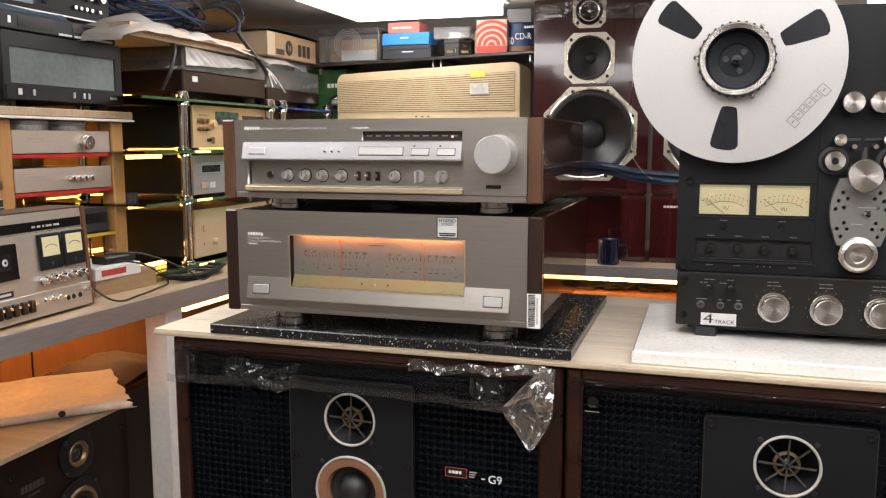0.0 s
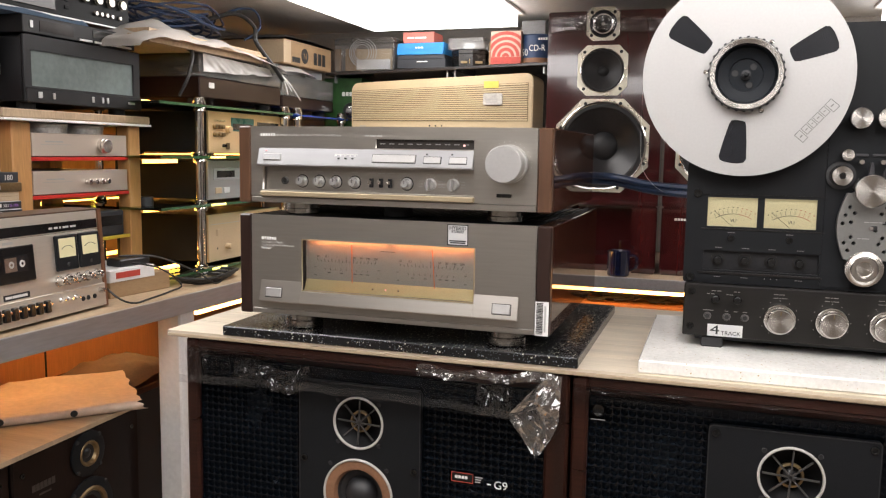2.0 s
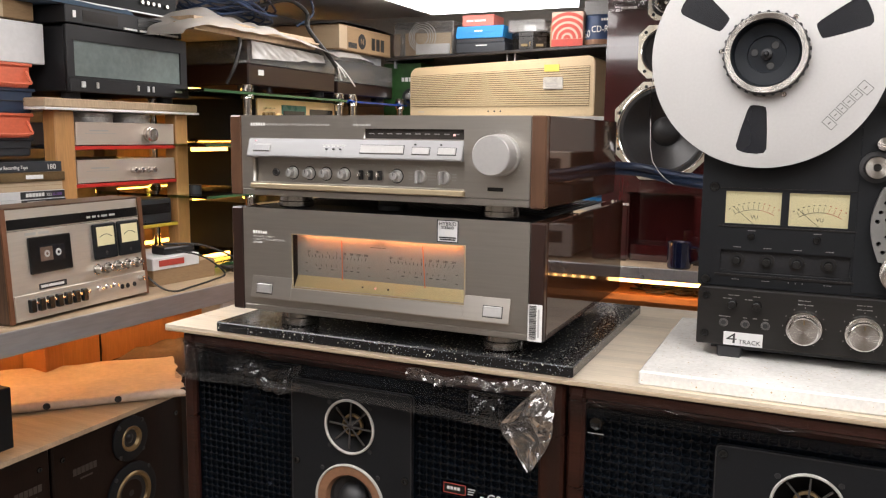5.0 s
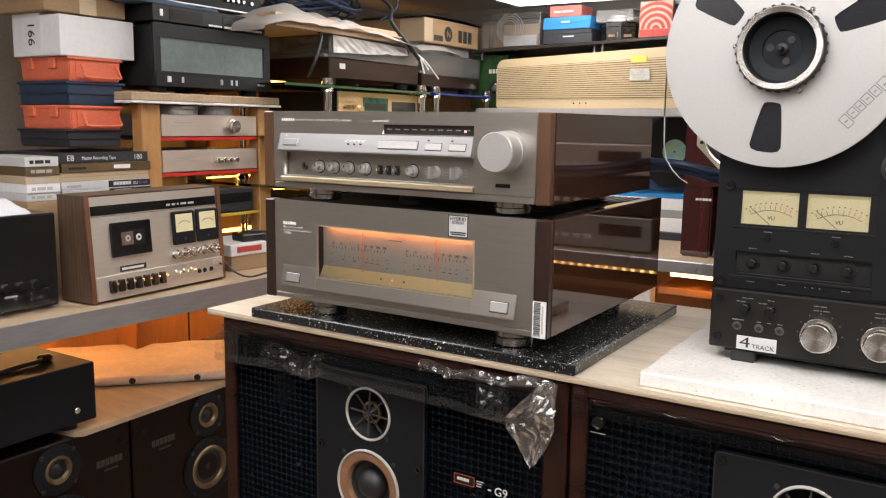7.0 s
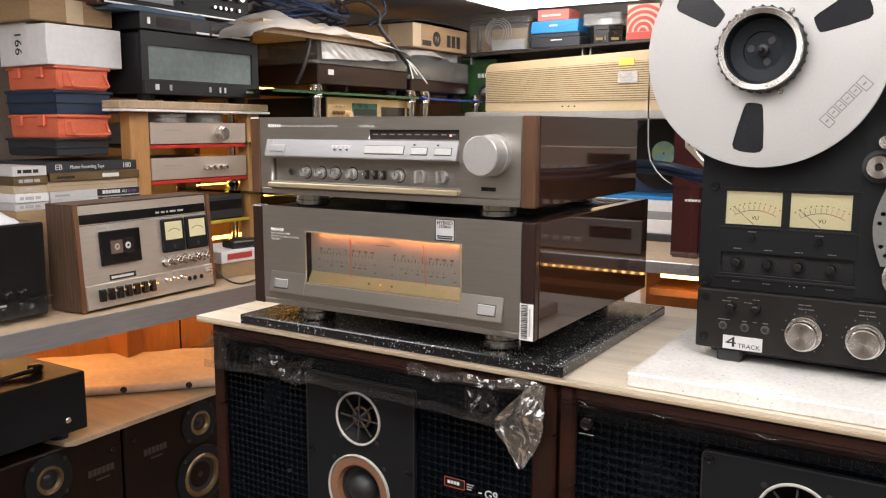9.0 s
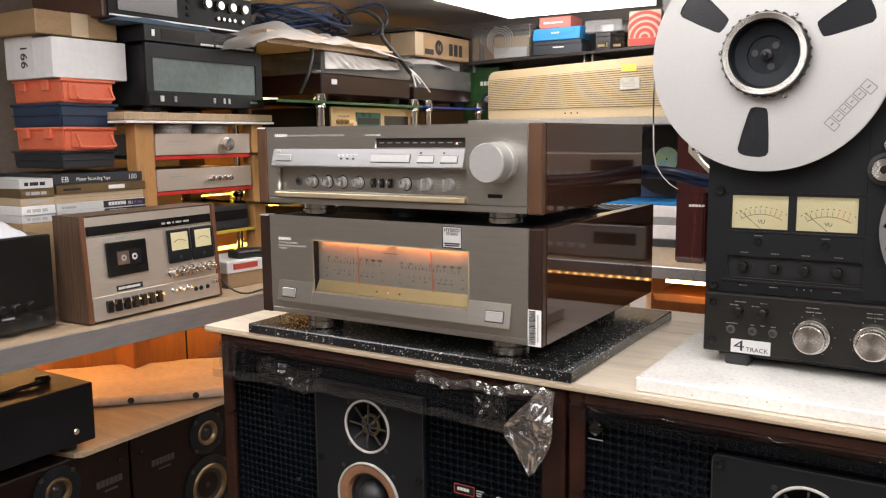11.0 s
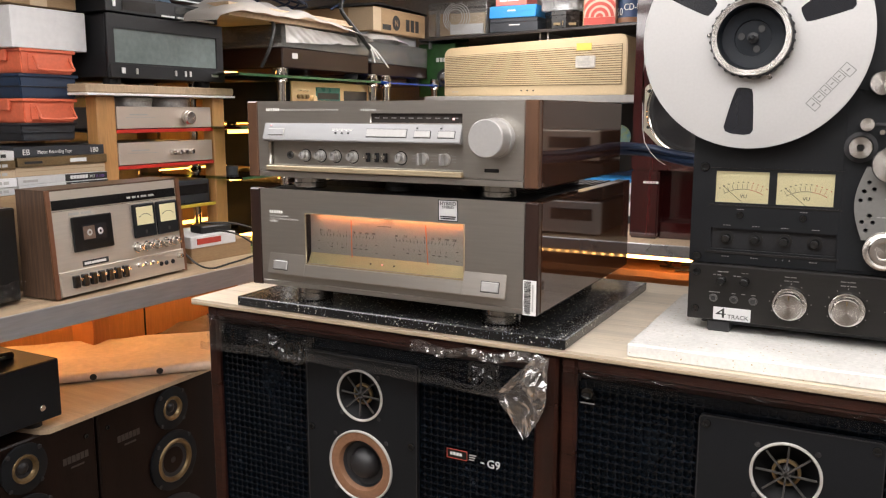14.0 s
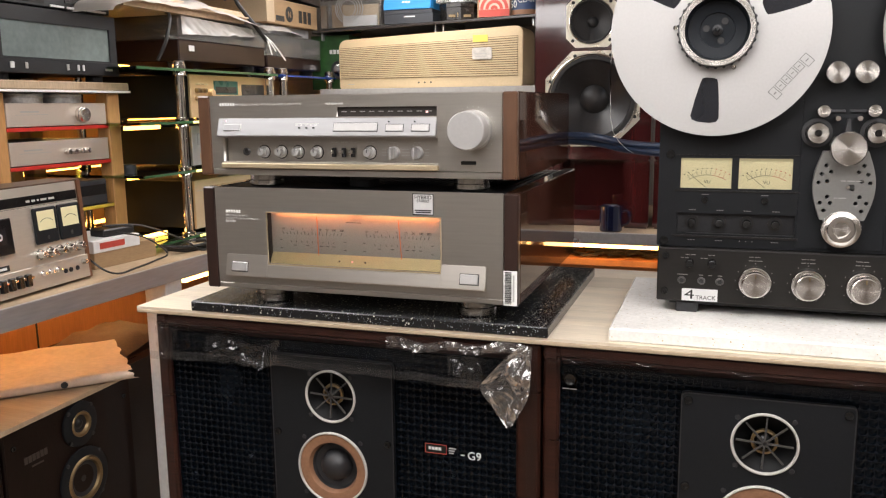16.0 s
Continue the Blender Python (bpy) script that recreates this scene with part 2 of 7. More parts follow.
film_crumpled = clear("crumpled_wrapping_film", (0.80, 0.80, 0.82), 0.26, 0.16, 1.45, 0.25, 60.0, 1.0, 0.035)
acrylic = clear("clear_acrylic", (0.90, 0.91, 0.91), 0.03, 0.05, 1.45, 0.15, 12.0, 1.0, 0.07)
window_glass = clear("meter_glass", (0.97, 0.97, 0.97), 0.0, 0.03, 1.3)
shelf_glass = clear("green_shelf_glass", (0.55, 0.72, 0.50), 0.04, 0.03, 1.5)


for m, s in ((foam, 0.35), (plate_black, 0.2), (black_metal, 0.28), (walnut_spk, 0.3), (wood_dark, 0.3), (wood_amp, 0.6), (foot_metal, 0.5), (deck_grey, 0.25), (deck_low, 0.3)):
    m.node_tree.nodes["Principled BSDF"].inputs["Specular IOR Level"].default_value = s


# ---- builders ----
def thing(name, label, category, at, rz=0.0, group="", kind="", rx=0.0, ry=0.0):
    ob = new(name)
    ob.empty_display_size = 0.05
    ob.matrix_basis = pose(*at, rx, ry, rz)
    return tagged(ob, label, category, group, kind)


CENTRE = {}


def part(name, bm, material, parent, label="", smooth=False):
    """One mesh object under its thing; turned metal keeps its own centre, for the brushing."""
    me = bpy.data.meshes.new(name)
    bm.normal_update()
    middle = Vector((0, 0, 0))
    if material is brushed_v and parent is not None:
        lows = [min(v.co[i] for v in bm.verts) for i in range(3)]
        tops = [max(v.co[i] for v in bm.verts) for i in range(3)]
        middle = (Vector(lows) + Vector(tops)) / 2
        bm.transform(Matrix.Translation(-middle))
    bm.to_mesh(me)
    bm.free()
    me.materials.append(material)
    if smooth:
        for p in me.polygons:
            p.use_smooth = True
        me.set_sharp_from_angle(angle=radians(35))
    ob = new(name, me)
    ob.parent = parent
    ob.location = middle - (CENTRE.get(parent.name, Vector((0, 0, 0))) if parent else Vector((0, 0, 0)))
    if middle.length > 0:
        CENTRE[ob.name] = middle
    if label:
        ob["label"] = label
    if name in ("captions", "scale", "small_print", "stripes", "maker_mark", "mark", "model_mark", "lettering"):
        ob["kind"] = "stuff"
    return ob


def single(name, bm, material, label, category, at=(0, 0, 0), rz=0.0, group="", kind="", smooth=False):
    ob = part(name, bm, material, None, "", smooth)
    ob.matrix_basis = pose(*at, 0, 0, rz)
    return tagged(ob, label, category, group, kind)


def box(x0, x1, y0, y1, z0, z1, bev=0.002, bm=None, seg=1):
    own = bmesh.new()
    r = bmesh.ops.create_cube(own, size=1.0)
    for v in r["verts"]:
        v.co = Vector(((x0 + x1) / 2 + v.co.x * (x1 - x0), (y0 + y1) / 2 + v.co.y * (y1 - y0), (z0 + z1) / 2 + v.co.z * (z1 - z0)))
    b = min(bev, 0.45 * min(abs(x1 - x0), abs(y1 - y0), abs(z1 - z0)))
    if b > 0.0002:
        bmesh.ops.bevel(own, geom=own.edges[:], offset=b, segments=seg, affect="EDGES")
    return join(own, bm)


def join(own, bm):
    if bm is None:
        return own
    me = bpy.data.meshes.new("tmp")
    own.to_mesh(me)
    own.free()
    bm.from_mesh(me)
    bpy.data.meshes.remove(me)
    return bm


def lathe(profile, segs=32, axis="y", at=(0, 0, 0), bm=None):
    """Turns (radius, height) pairs round an axis. For axis y the height runs towards -y."""
    own = bmesh.new()
    rings = []
    for r, h in profile:
        ring = []
        if r < 1e-6:
            ring = [own.verts.new((0, 0, h))]
        else:
            for i in range(segs):
                a = 2 * math.pi * i / segs
                ring.append(own.verts.new((r * math.cos(a), r * math.sin(a), h)))
        rings.append(ring)
    for a, b in zip(rings, rings[1:]):
        for i in range(segs):
            j = (i + 1) % segs
            if len(a) == 1 and len(b) == 1:
                continue
            if len(a) == 1:
                own.faces.new((a[0], b[i], b[j]))
            elif len(b) == 1:
                own.faces.new((a[i], a[j], b[0]))
            else:
                own.faces.new((a[i], a[j], b[j], b[i]))
    bmesh.ops.recalc_face_normals(own, faces=own.faces[:])
    turn = {"y": Matrix.Rotation(radians(90), 4, "X"), "z": Matrix.Identity(4), "x": Matrix.Rotation(radians(90), 4, "Y")}[axis]
    own.transform(Matrix.Translation(at) @ turn)
    return join(own, bm)


def prism(points, y0, y1, plane="xz", bm=None, bev=0.0):
    """Extrudes an outline: plane xz along y, yz along x, xy along z."""
    own = bmesh.new()
    def put(a, b, c):
        return {"xz": (a, c, b), "yz": (c, a, b), "xy": (a, b, c)}[plane]
    f = [own.verts.new(put(a, b, y0)) for a, b in points]
    g = [own.verts.new(put(a, b, y1)) for a, b in points]
    own.faces.new(f)
    own.faces.new(g)
    n = len(points)
    for i in range(n):
        own.faces.new((f[i], f[(i + 1) % n], g[(i + 1) % n], g[i]))
    bmesh.ops.recalc_face_normals(own, faces=own.faces[:])
    if bev:
        bmesh.ops.bevel(own, geom=own.edges[:], offset=bev, segments=2, affect="EDGES")
    return join(own, bm)


def tube(points, r, segs=8, bm=None, closed=False):
    """A round cable through the points."""
    own = bmesh.new()
    pts = [Vector(p) for p in points]
    sm = []
    n = len(pts)
    for i in range(n - 1):
        p0, p1, p2, p3 = pts[max(0, i - 1)], pts[i], pts[i + 1], pts[min(n - 1, i + 2)]
        for k in range(6):
            u = k / 6
            sm.append(0.5 * (2 * p1 + (p2 - p0) * u + (2 * p0 - 5 * p1 + 4 * p2 - p3) * u * u + (3 * p1 - p0 - 3 * p2 + p3) * u ** 3))
    sm.append(pts[-1])
    rings = []
    side = Vector((0, 0, 1))
    for i, p in enumerate(sm):
        d = (sm[min(i + 1, len(sm) - 1)] - sm[max(i - 1, 0)]).normalized()
        a = d.cross(side)
        if a.length < 0.05:
            a = d.cross(Vector((1, 0, 0)))
        a.normalize()
        b = d.cross(a).normalized()
        rings.append([own.verts.new(p + r * (math.cos(t) * a + math.sin(t) * b)) for t in [2 * math.pi * k / segs for k in range(segs)]])
    for x, y in zip(rings, rings[1:]):
        for k in range(segs):
            own.faces.new((x[k], x[(k + 1) % segs], y[(k + 1) % segs], y[k]))
    own.faces.new(rings[0])
    own.faces.new(rings[-1])
    bmesh.ops.recalc_face_normals(own, faces=own.faces[:])
    return join(own, bm)


def sheet(x0, x1, z0, z1, nx, nz, amp, freq, seed, curve=None):
    """A wrinkled upright sheet facing -y."""
    own = bmesh.new()
    grid = []
    for i in range(nx + 1):
        row = []
        for k in range(nz + 1):
            u, v = i / nx, k / nz
            x, z = x0 + (x1 - x0) * u, z0 + (z1 - z0) * v
            y = amp * noise.noise(Vector((x * freq + seed, z * freq, seed))) + 0.5 * amp * noise.noise(Vector((x * freq * 2.7, z * freq * 2.7, seed + 9)))
            p = Vector((x, y, z))
            row.append(own.verts.new(curve(p, u, v) if curve else p))
        grid.append(row)
    for i in range(nx):
        for k in range(nz):
            own.faces.new((grid[i][k], grid[i + 1][k], grid[i + 1][k + 1], grid[i][k + 1]))
    return own


def words(text, size, material, parent, at, name="lettering", rot=(90, 0, 0), align="CENTER", outline=0.0, sx=1.0, lab=""):
    cu = bpy.data.curves.new("lettering", "FONT")
    cu.body, cu.size, cu.align_x, cu.extrude = text, size, align, 0.0003
    cu.resolution_u = 3
    tmp = bpy.data.objects.new("tmp", cu)
    scene.collection.objects.link(tmp)
    bpy.context.view_layer.update()
    me = bpy.data.meshes.new_from_object(tmp.evaluated_get(bpy.context.evaluated_depsgraph_get()))
    bpy.data.objects.remove(tmp)
    me.materials.clear()
    me.materials.append(material)
    me.transform(Matrix.Diagonal((sx, 1, 1, 1)))
    ob = new(name, me)
    ob.matrix_basis = pose(*at, *rot)
    ob.parent = parent
    if lab:
        ob["label"] = lab
    return ob


def bars(x0, z, widths, h, y, bm=None, gap=0.0012):
    """Plain bars in place of writing that cannot be read."""
    bm = bm or bmesh.new()
    for w in widths:
        box(x0, x0 + w, y - 0.0004, y, z, z + h, 0, bm)
        x0 += w + gap
    return bm


def disc_shape(outer, holes, y0, depth, bev=0.0):
    """A flat plate with holes: outlines in x and z, facing -y."""
    cu = bpy.data.curves.new("plate", "CURVE")
    cu.dimensions, cu.fill_mode, cu.extrude = "2D", "BOTH", depth / 2
    for pts in [outer] + holes:
        s = cu.splines.new("POLY")
        s.points.add(len(pts) - 1)
        for q, (a, b) in zip(s.points, pts):
            q.co = (a, b, 0, 1)
        s.use_cyclic_u = True
    tmp = bpy.data.objects.new("tmp", cu)
    scene.collection.objects.link(tmp)
    bpy.context.view_layer.update()
    me = bpy.data.meshes.new_from_object(tmp.evaluated_get(bpy.context.evaluated_depsgraph_get()))
    bpy.data.objects.remove(tmp)
    bm = bmesh.new()
    bm.from_mesh(me)
    bpy.data.meshes.remove(me)
    bmesh.ops.remove_doubles(bm, verts=bm.verts[:], dist=1e-5)
    bm.transform(Matrix.Translation((0, y0 + depth / 2, 0)) @ Matrix.Rotation(radians(90), 4, "X"))
    return bm


def circle(cx, cz, r, n=48):
    return [(cx + r * math.cos(2 * math.pi * i / n), cz + r * math.sin(2 * math.pi * i / n)) for i in range(n)]


def rounded(x0, x1, z0, z1, r, n=5):
    pts = []
    for cx, cz, a0 in ((x1 - r, z1 - r, 0), (x0 + r, z1 - r, 90), (x0 + r, z0 + r, 180), (x1 - r, z0 + r, 270)):
        for k in range(n + 1):
            a = radians(a0 + 90 * k / n)
            pts.append((cx + r * math.cos(a), cz + r * math.sin(a)))
    return pts


def knob(parent, x, z, y, r, length, material, name="knob", flute=0, lab="", line=None):
    """A turned knob on a front that faces -y, standing on the plane y."""
    pr = [(0.0, length), (r * 0.82, length), (r * 0.9, length - r * 0.06), (r * 0.92, length * 0.55), (r, length * 0.5), (r, 0.0)]
    k = part(name, lathe(pr, 40 if r > 0.012 else 20, "y", (x, y, z)), material, parent, lab, True)
    if line:
        part("pointer", box(x - r * 0.05, x + r * 0.05, y - length - 0.0006, y - length * 0.5, z + r * 0.25, z + r * 0.86, 0), line, k)
    return k


# ---- structure ----
def structure(name, bm, material, label=""):
    ob = part(name, bm, material, None, label)
    return tagged(ob, label, "", "", "structure")


XL, XR, YB, YF = -2.32, 1.9, 3.78, -1.6
structure("floor", box(XL - 0.1, XR + 0.1, YF - 0.1, YB + 0.1, FLOOR - 0.1, FLOOR, 0), floor_tile, "dull brown floor under the benches")
structure("wall_north", box(XL, XR, YB, YB + 0.1, FLOOR, CEIL + 0.05, 0), wall_paint, "dull brown-grey painted wall behind the shelves")
structure("wall_west", box(XL - 0.1, XL, YF, YB + 0.1, FLOOR, CEIL + 0.05, 0), wall_paint, "dull brown-grey painted wall behind the bench")
structure("wall_east", box(XR, XR + 0.1, YF, YB + 0.1, FLOOR, CEIL + 0.05, 0), wall_paint, "dull brown-grey painted side wall")
# Unseen wall, added; kept dark so that less light reaches the fronts.
structure("wall_south", box(XL, XR, YF - 0.1, YF, FLOOR, CEIL + 0.05, 0), wall_paint, "added brown-grey wall behind the camera, out of view")
structure("ceiling", box(XL - 0.1, XR + 0.1, YF - 0.1, YB + 0.1, CEIL + 0.045, CEIL + 0.145, 0), ceil_paint, "low off-white ceiling")


def ceiling_light(x0, x1, y0, y1, face=None):
    t = thing("ceiling_light", "bright white recessed ceiling light panel, seen or added as fill", "ceiling light", ((x0 + x1) / 2, (y0 + y1) / 2, CEIL), group="ceiling lights")
    w, d = (x1 - x0) / 2, (y1 - y0) / 2
    part("diffuser", box(-w, w, -d, d, -0.014, 0.034, 0), face or panel_glow, t)
    for n, (a, b, c, e) in enumerate(((-w - 0.025, -w, -d - 0.025, d + 0.025), (w, w + 0.025, -d - 0.025, d + 0.025), (-w, w, -d - 0.025, -d), (-w, w, d, d + 0.025))):
        part("frame", box(a, b, c, e, 0.034, 0.045, 0.002), ceil_paint, t)
    return t


ceiling_light(-1.43, -0.80, 2.05, 3.36, panel_side)
ceiling_light(0.55, 1.15, 2.2, 3.5)
# This and the next three panels are added out of view as fill light.
ceiling_light(-0.45, 0.75, 0.15, 0.85)
ceiling_light(-1.40, -0.80, 0.45, 1.25)
ceiling_light(-1.1, -0.5, -1.2, -0.2, panel_dim)
ceiling_light(0.45, 1.05, -1.2, -0.2, panel_dim)

# ---- the counter in front ----
counter = thing("counter_board", "pale ash laminate board with a plywood edge, lying on two loudspeakers", "counter", (0, 0, 0.995))
y = 1.085
k = 0
while y < 1.57:
    y2 = min(y + 0.082, 1.575)
    part("plank", box(-0.815, 0.84, y + 0.0006, y2 - 0.0006, 0.011, 0.015, 0.0), laminate, counter)
    y = y2
part("core", box(-0.815, 0.84, 1.0845, 1.575, 0.0053, 0.0108, 0.001), ply, counter, "pale plywood core")

single("granite_slab", box(0, 0.552, 0, 0.42, 0, 0.015, 0.0015), granite, "polished black speckled stone slab under the amplifiers", "stone slab", (-0.713, 1.083, 1.010))
single("quartz_slab", box(0, 0.70, 0, 0.335, 0, 0.018, 0.002), quartz, "white speckled quartz slab under the tape deck", "stone slab", (-0.083, 1.094, 1.010))


# ---- floor-standing loudspeakers under the board ----
def foam_block(x0, x1, z0, z1, px, pz, y, gap=None):
    """Moulded foam with rows of rounded cups."""
    verts, faces = [], []
    nx, nz = int((x1 - x0) / px), int((z1 - z0) / pz)
    for i in range(nx):
        for k in range(nz):
            a, b = x0 + i * px, z1 - (k + 1) * pz
            if gap and gap[0] < a and a + px < gap[1] and b > gap[2] and b + pz < gap[3]:
                continue
            s = len(verts)
            m, d, q = 0.0004, 0.0075, 0.0026
            t, e, y1, y2 = b + pz - 0.0003, b + 0.0006, y - 0.0025, y - d + 0.0004
            verts += [(a, y - d, b), (a + px, y - d, b), (a + px, y - d, b + pz), (a, y - d, b + pz)]
            verts += [(a + m + q, y - d, e), (a + px - m - q, y - d, e), (a + px - m, y - d, e + q), (a + px - m, y - d, t), (a + m, y - d, t), (a + m, y - d, e + q)]
            verts += [(a + m + q, y1, e + 0.0003), (a + px - m - q, y1, e + 0.0003), (a + px - m - 0.0004, y1, e + q), (a + px - m - 0.0004, y2, t - 0.0004), (a + m + 0.0004, y2, t - 0.0004), (a + m + 0.0004, y1, e + q)]
            faces += [(s, s + 1, s + 5, s + 4), (s + 1, s + 6, s + 5), (s + 1, s + 2, s + 7, s + 6), (s + 2, s + 3, s + 8, s + 7), (s + 3, s, s + 9, s + 8), (s, s + 4, s + 9)]
            faces += [(s + 4 + q, s + 4 + (q + 1) % 6, s + 10 + (q + 1) % 6, s + 10 + q) for q in range(6)]
            faces += [tuple(s + 10 + q for q in range(6))]
    me = bpy.data.meshes.new("t")
    me.from_pydata(verts, [], faces)
    bm = bmesh.new()
    bm.from_mesh(me)
    bpy.data.meshes.remove(me)
    for b in ((x0, gap[0], z0, z1), (gap[1], x1, z0, z1), (gap[0], gap[1], z0, gap[2]), (gap[0], gap[1], gap[3], z1)):
        box(b[0], b[1], y + 0.0005, y + 0.02, b[2], b[3], 0, bm)
    box(x0, x1, y + 0.06, y + 0.07, z0, z1, 0, bm)
    return bm


def socket_screw(parent, x, z, y, r=0.0055, material=None):
    s = part("screw", lathe([(0, 0.0005), (r * 0.45, 0.0005), (r * 0.55, 0.003), (r * 0.9, 0.003), (r, 0.0018), (r, 0)], 14, "y", (x, y, z)), material or black_gloss, parent, "", True)
    return s


# Paler than the plate: the light caught by its edge, put into the colour.
plate_rim = mat("plate_edge_highlight", (0.030, 0.030, 0.032), 0.35, 0.2, 0.3, 30, 200, 0.0)
horn_black = mat("black_horn", (0.004, 0.004, 0.0045), 0.5, 0, 0.1, 10, 100, 0.0)
horn_black.node_tree.nodes["Principled BSDF"].inputs["Specular IOR Level"].default_value = 0.15
spoke_grey = mat("grey_spoke", (0.075, 0.072, 0.07), 0.35, 0.3, 0.1, 20, 200, 0.0)


def big_speaker(at, flip):
    """Local origin: left front lower corner; front frame at y 0."""
    s = thing("floor_speaker", "big walnut loudspeaker with black waffle foam and black driver plate", "loudspeaker", at, group="speakers under the board")
    W, H, D = 0.613, 1.160, 0.46
    part("side_panel", box(0, 0.022, 0.0, D, 0, H, 0.004), walnut_spk, s)
    part("side_panel", box(W - 0.033, W, 0.0, D, 0, H, 0.004), walnut_spk, s)
    part("top_panel", prism([(-0.0, H), (0.0, H - 0.017), (0.012, H - 0.029), (D, H - 0.029), (D, H)], 0.022, W - 0.033, "yz", bev=0.003), walnut_spk, s)
    part("bottom_panel", box(0.022, W - 0.033, 0.0, D, 0, 0.04, 0.003), walnut_spk, s)
    part("back_panel", box(0.022, W - 0.033, D - 0.02, D, 0.04, H - 0.029, 0), walnut_spk, s)
    px0 = 0.201 if not flip else 0.179
    pw, ztop = 0.197 if not flip else 0.204, 1.112
    plate = part("driver_plate", disc_shape(rounded(px0, px0 + pw, 0.72, ztop, 0.006), [circle(px0 + pw / 2, 1.054, 0.037), circle(px0 + pw / 2, 0.942, 0.047)], 0.001, 0.009), plate_black, s, "matt black driver plate")
    # Thin paler outline that paints the highlight on the plate's edge.
    part("plate_edge", disc_shape(rounded(px0, px0 + pw, 0.72, ztop, 0.006), [rounded(px0 + 0.0014, px0 + pw - 0.0014, 0.7214, ztop - 0.0014, 0.005)], 0.0004, 0.001), plate_rim, plate, "painted highlight along the plate edge")
    cx = px0 + pw / 2
    part("foam_grille", foam_block(0.022, W - 0.033, 0.04, H - 0.031, 0.0107, 0.0107, 0.0165, (px0 + 0.014, px0 + pw - 0.014, 0.74, ztop - 0.014)), foam, s, "black waffle foam grille")
    for sx in (px0 + 0.009, px0 + pw - 0.009):
        for sz in ((0.99, 0.74) if not flip else (1.102, 0.986, 0.74)):
            socket_screw(plate, sx, sz, 0.001)
    # horn tweeter with a star grid
    tw = part("tweeter", lathe([(0.0405, -0.001), (0.0405, 0.0025), (0.0390, 0.0032), (0.0375, 0.0025), (0.0368, 0.0)], 48, "y", (cx, 0.001, 1.054)), ring_white, s, "horn tweeter with a white ring", True)
    part("horn", lathe([(0.0368, 0.001), (0.034, -0.003), (0.022, -0.012), (0.014, -0.022), (0.0, -0.022)], 40, "y", (cx, 0.001, 1.054)), horn_black, tw, "", True)
    part("throat_ring", lathe([(0.0165, -0.012), (0.0165, -0.008), (0.013, -0.007), (0.012, -0.013)], 32, "y", (cx, 0.001, 1.054)), brass, tw, "brass throat ring", True)
    part("dome", lathe([(0.0, -0.006), (0.005, -0.008), (0.009, -0.014)], 24, "y", (cx, 0.001, 1.054)), cone_sheen, tw, "", True)
    for a in range(4):
        bm = box(-0.034, 0.034, -0.0012, 0.0012, -0.0011, 0.0011, 0)
        bm.transform(Matrix.Translation((cx, 0.003, 1.054)) @ Matrix.Rotation(radians(45 * a + 3), 4, "Y"))
        part("spoke", bm, spoke_grey, tw)
    # dome midrange
    md = part("midrange", lathe([(0.0565, -0.001), (0.0565, 0.003), (0.0550, 0.004), (0.0535, 0.003), (0.0530, 0)], 48, "y", (cx, 0.001, 0.942)), ring_white, s, "dome midrange with a white ring and brown surround", True)
    part("surround", lathe([(0.0532, 0.0015), (0.047, 0.0025), (0.040, 0.001), (0.0355, -0.010)], 48, "y", (cx, 0.001, 0.942)), copper_foam, md, "brown surround", True)
    part("well", lathe([(0.0365, -0.006), (0.034, -0.012), (0.026, -0.015), (0.0, -0.016)], 40, "y", (cx, 0.001, 0.942)), black_rubber, md, "", True)
    part("dome", lathe([(0.0, 0.008), (0.008, 0.0072), (0.016, 0.003), (0.022, -0.005), (0.0245, -0.014)], 40, "y", (cx, 0.001, 0.942)), cone_black, md, "", True)
    for sx, sz in ((-1, 1), (1, 1), (-1, -1), (1, -1)):
        for cz, d in ((1.054, 0.0325), (0.942, 0.045)):
            part("bolt", lathe([(0, 0.001), (0.003, 0.001), (0.0035, 0)], 10, "y", (cx + sx * d * 1.02, 0.001, cz + sz * d * 0.98)), black_rubber, plate)
    return s, cx


spk_a, cxa = big_speaker((-0.785, 1.089, FLOOR), False)
bad = part("badge", box(0.445, 0.4765, 0.0075, 0.009, 0.9835, 0.9965, 0.0006), black_gloss, spk_a, "small black badge with a red rim")
part("rim", disc_shape([(0.4445, 0.9830), (0.477, 0.9830), (0.477, 0.997), (0.4445, 0.997)], [[(0.4450, 0.9835), (0.4765, 0.9835), (0.4765, 0.9965), (0.4450, 0.9965)]], 0.007, 0.001), ink_red, bad)
part("mark", bars(0.4500, 0.9885, (0.0038, 0.0038, 0.0038, 0.0038), 0.0042, 0.0072, None, 0.0012), ink_white, bad)
bm = bmesh.new()
for r in range(3):
    bars(0.480, 0.992 - r * 0.0035, ((0.011, 0.009, 0.0075)[r],), 0.0014, 0.0085, bm)
part("small_print", bm, ink_dim, bad)
words("G9", 0.0168, ink_white, bad, (0.518, 0.0085, 0.9795), sx=1.0)
part("dash", box(0.498, 0.5035, 0.008, 0.0085, 0.984, 0.9855, 0), ink_white, bad)

spk_b, cxb = big_speaker((-0.168, 1.089, FLOOR), True)
kn = part("level_knob", lathe([(0, 0.004), (0.004, 0.004), (0.0075, 0.006), (0.009, 0.004), (0.009, -0.004)], 24, "y", (0.036, 0.008, 1.114)), black_gloss, spk_b, "round black plug in the foam", True)
part("mark", bars(0.025, 1.0985, (0.009, 0.009), 0.001, 0.0085), ink_dim, kn)


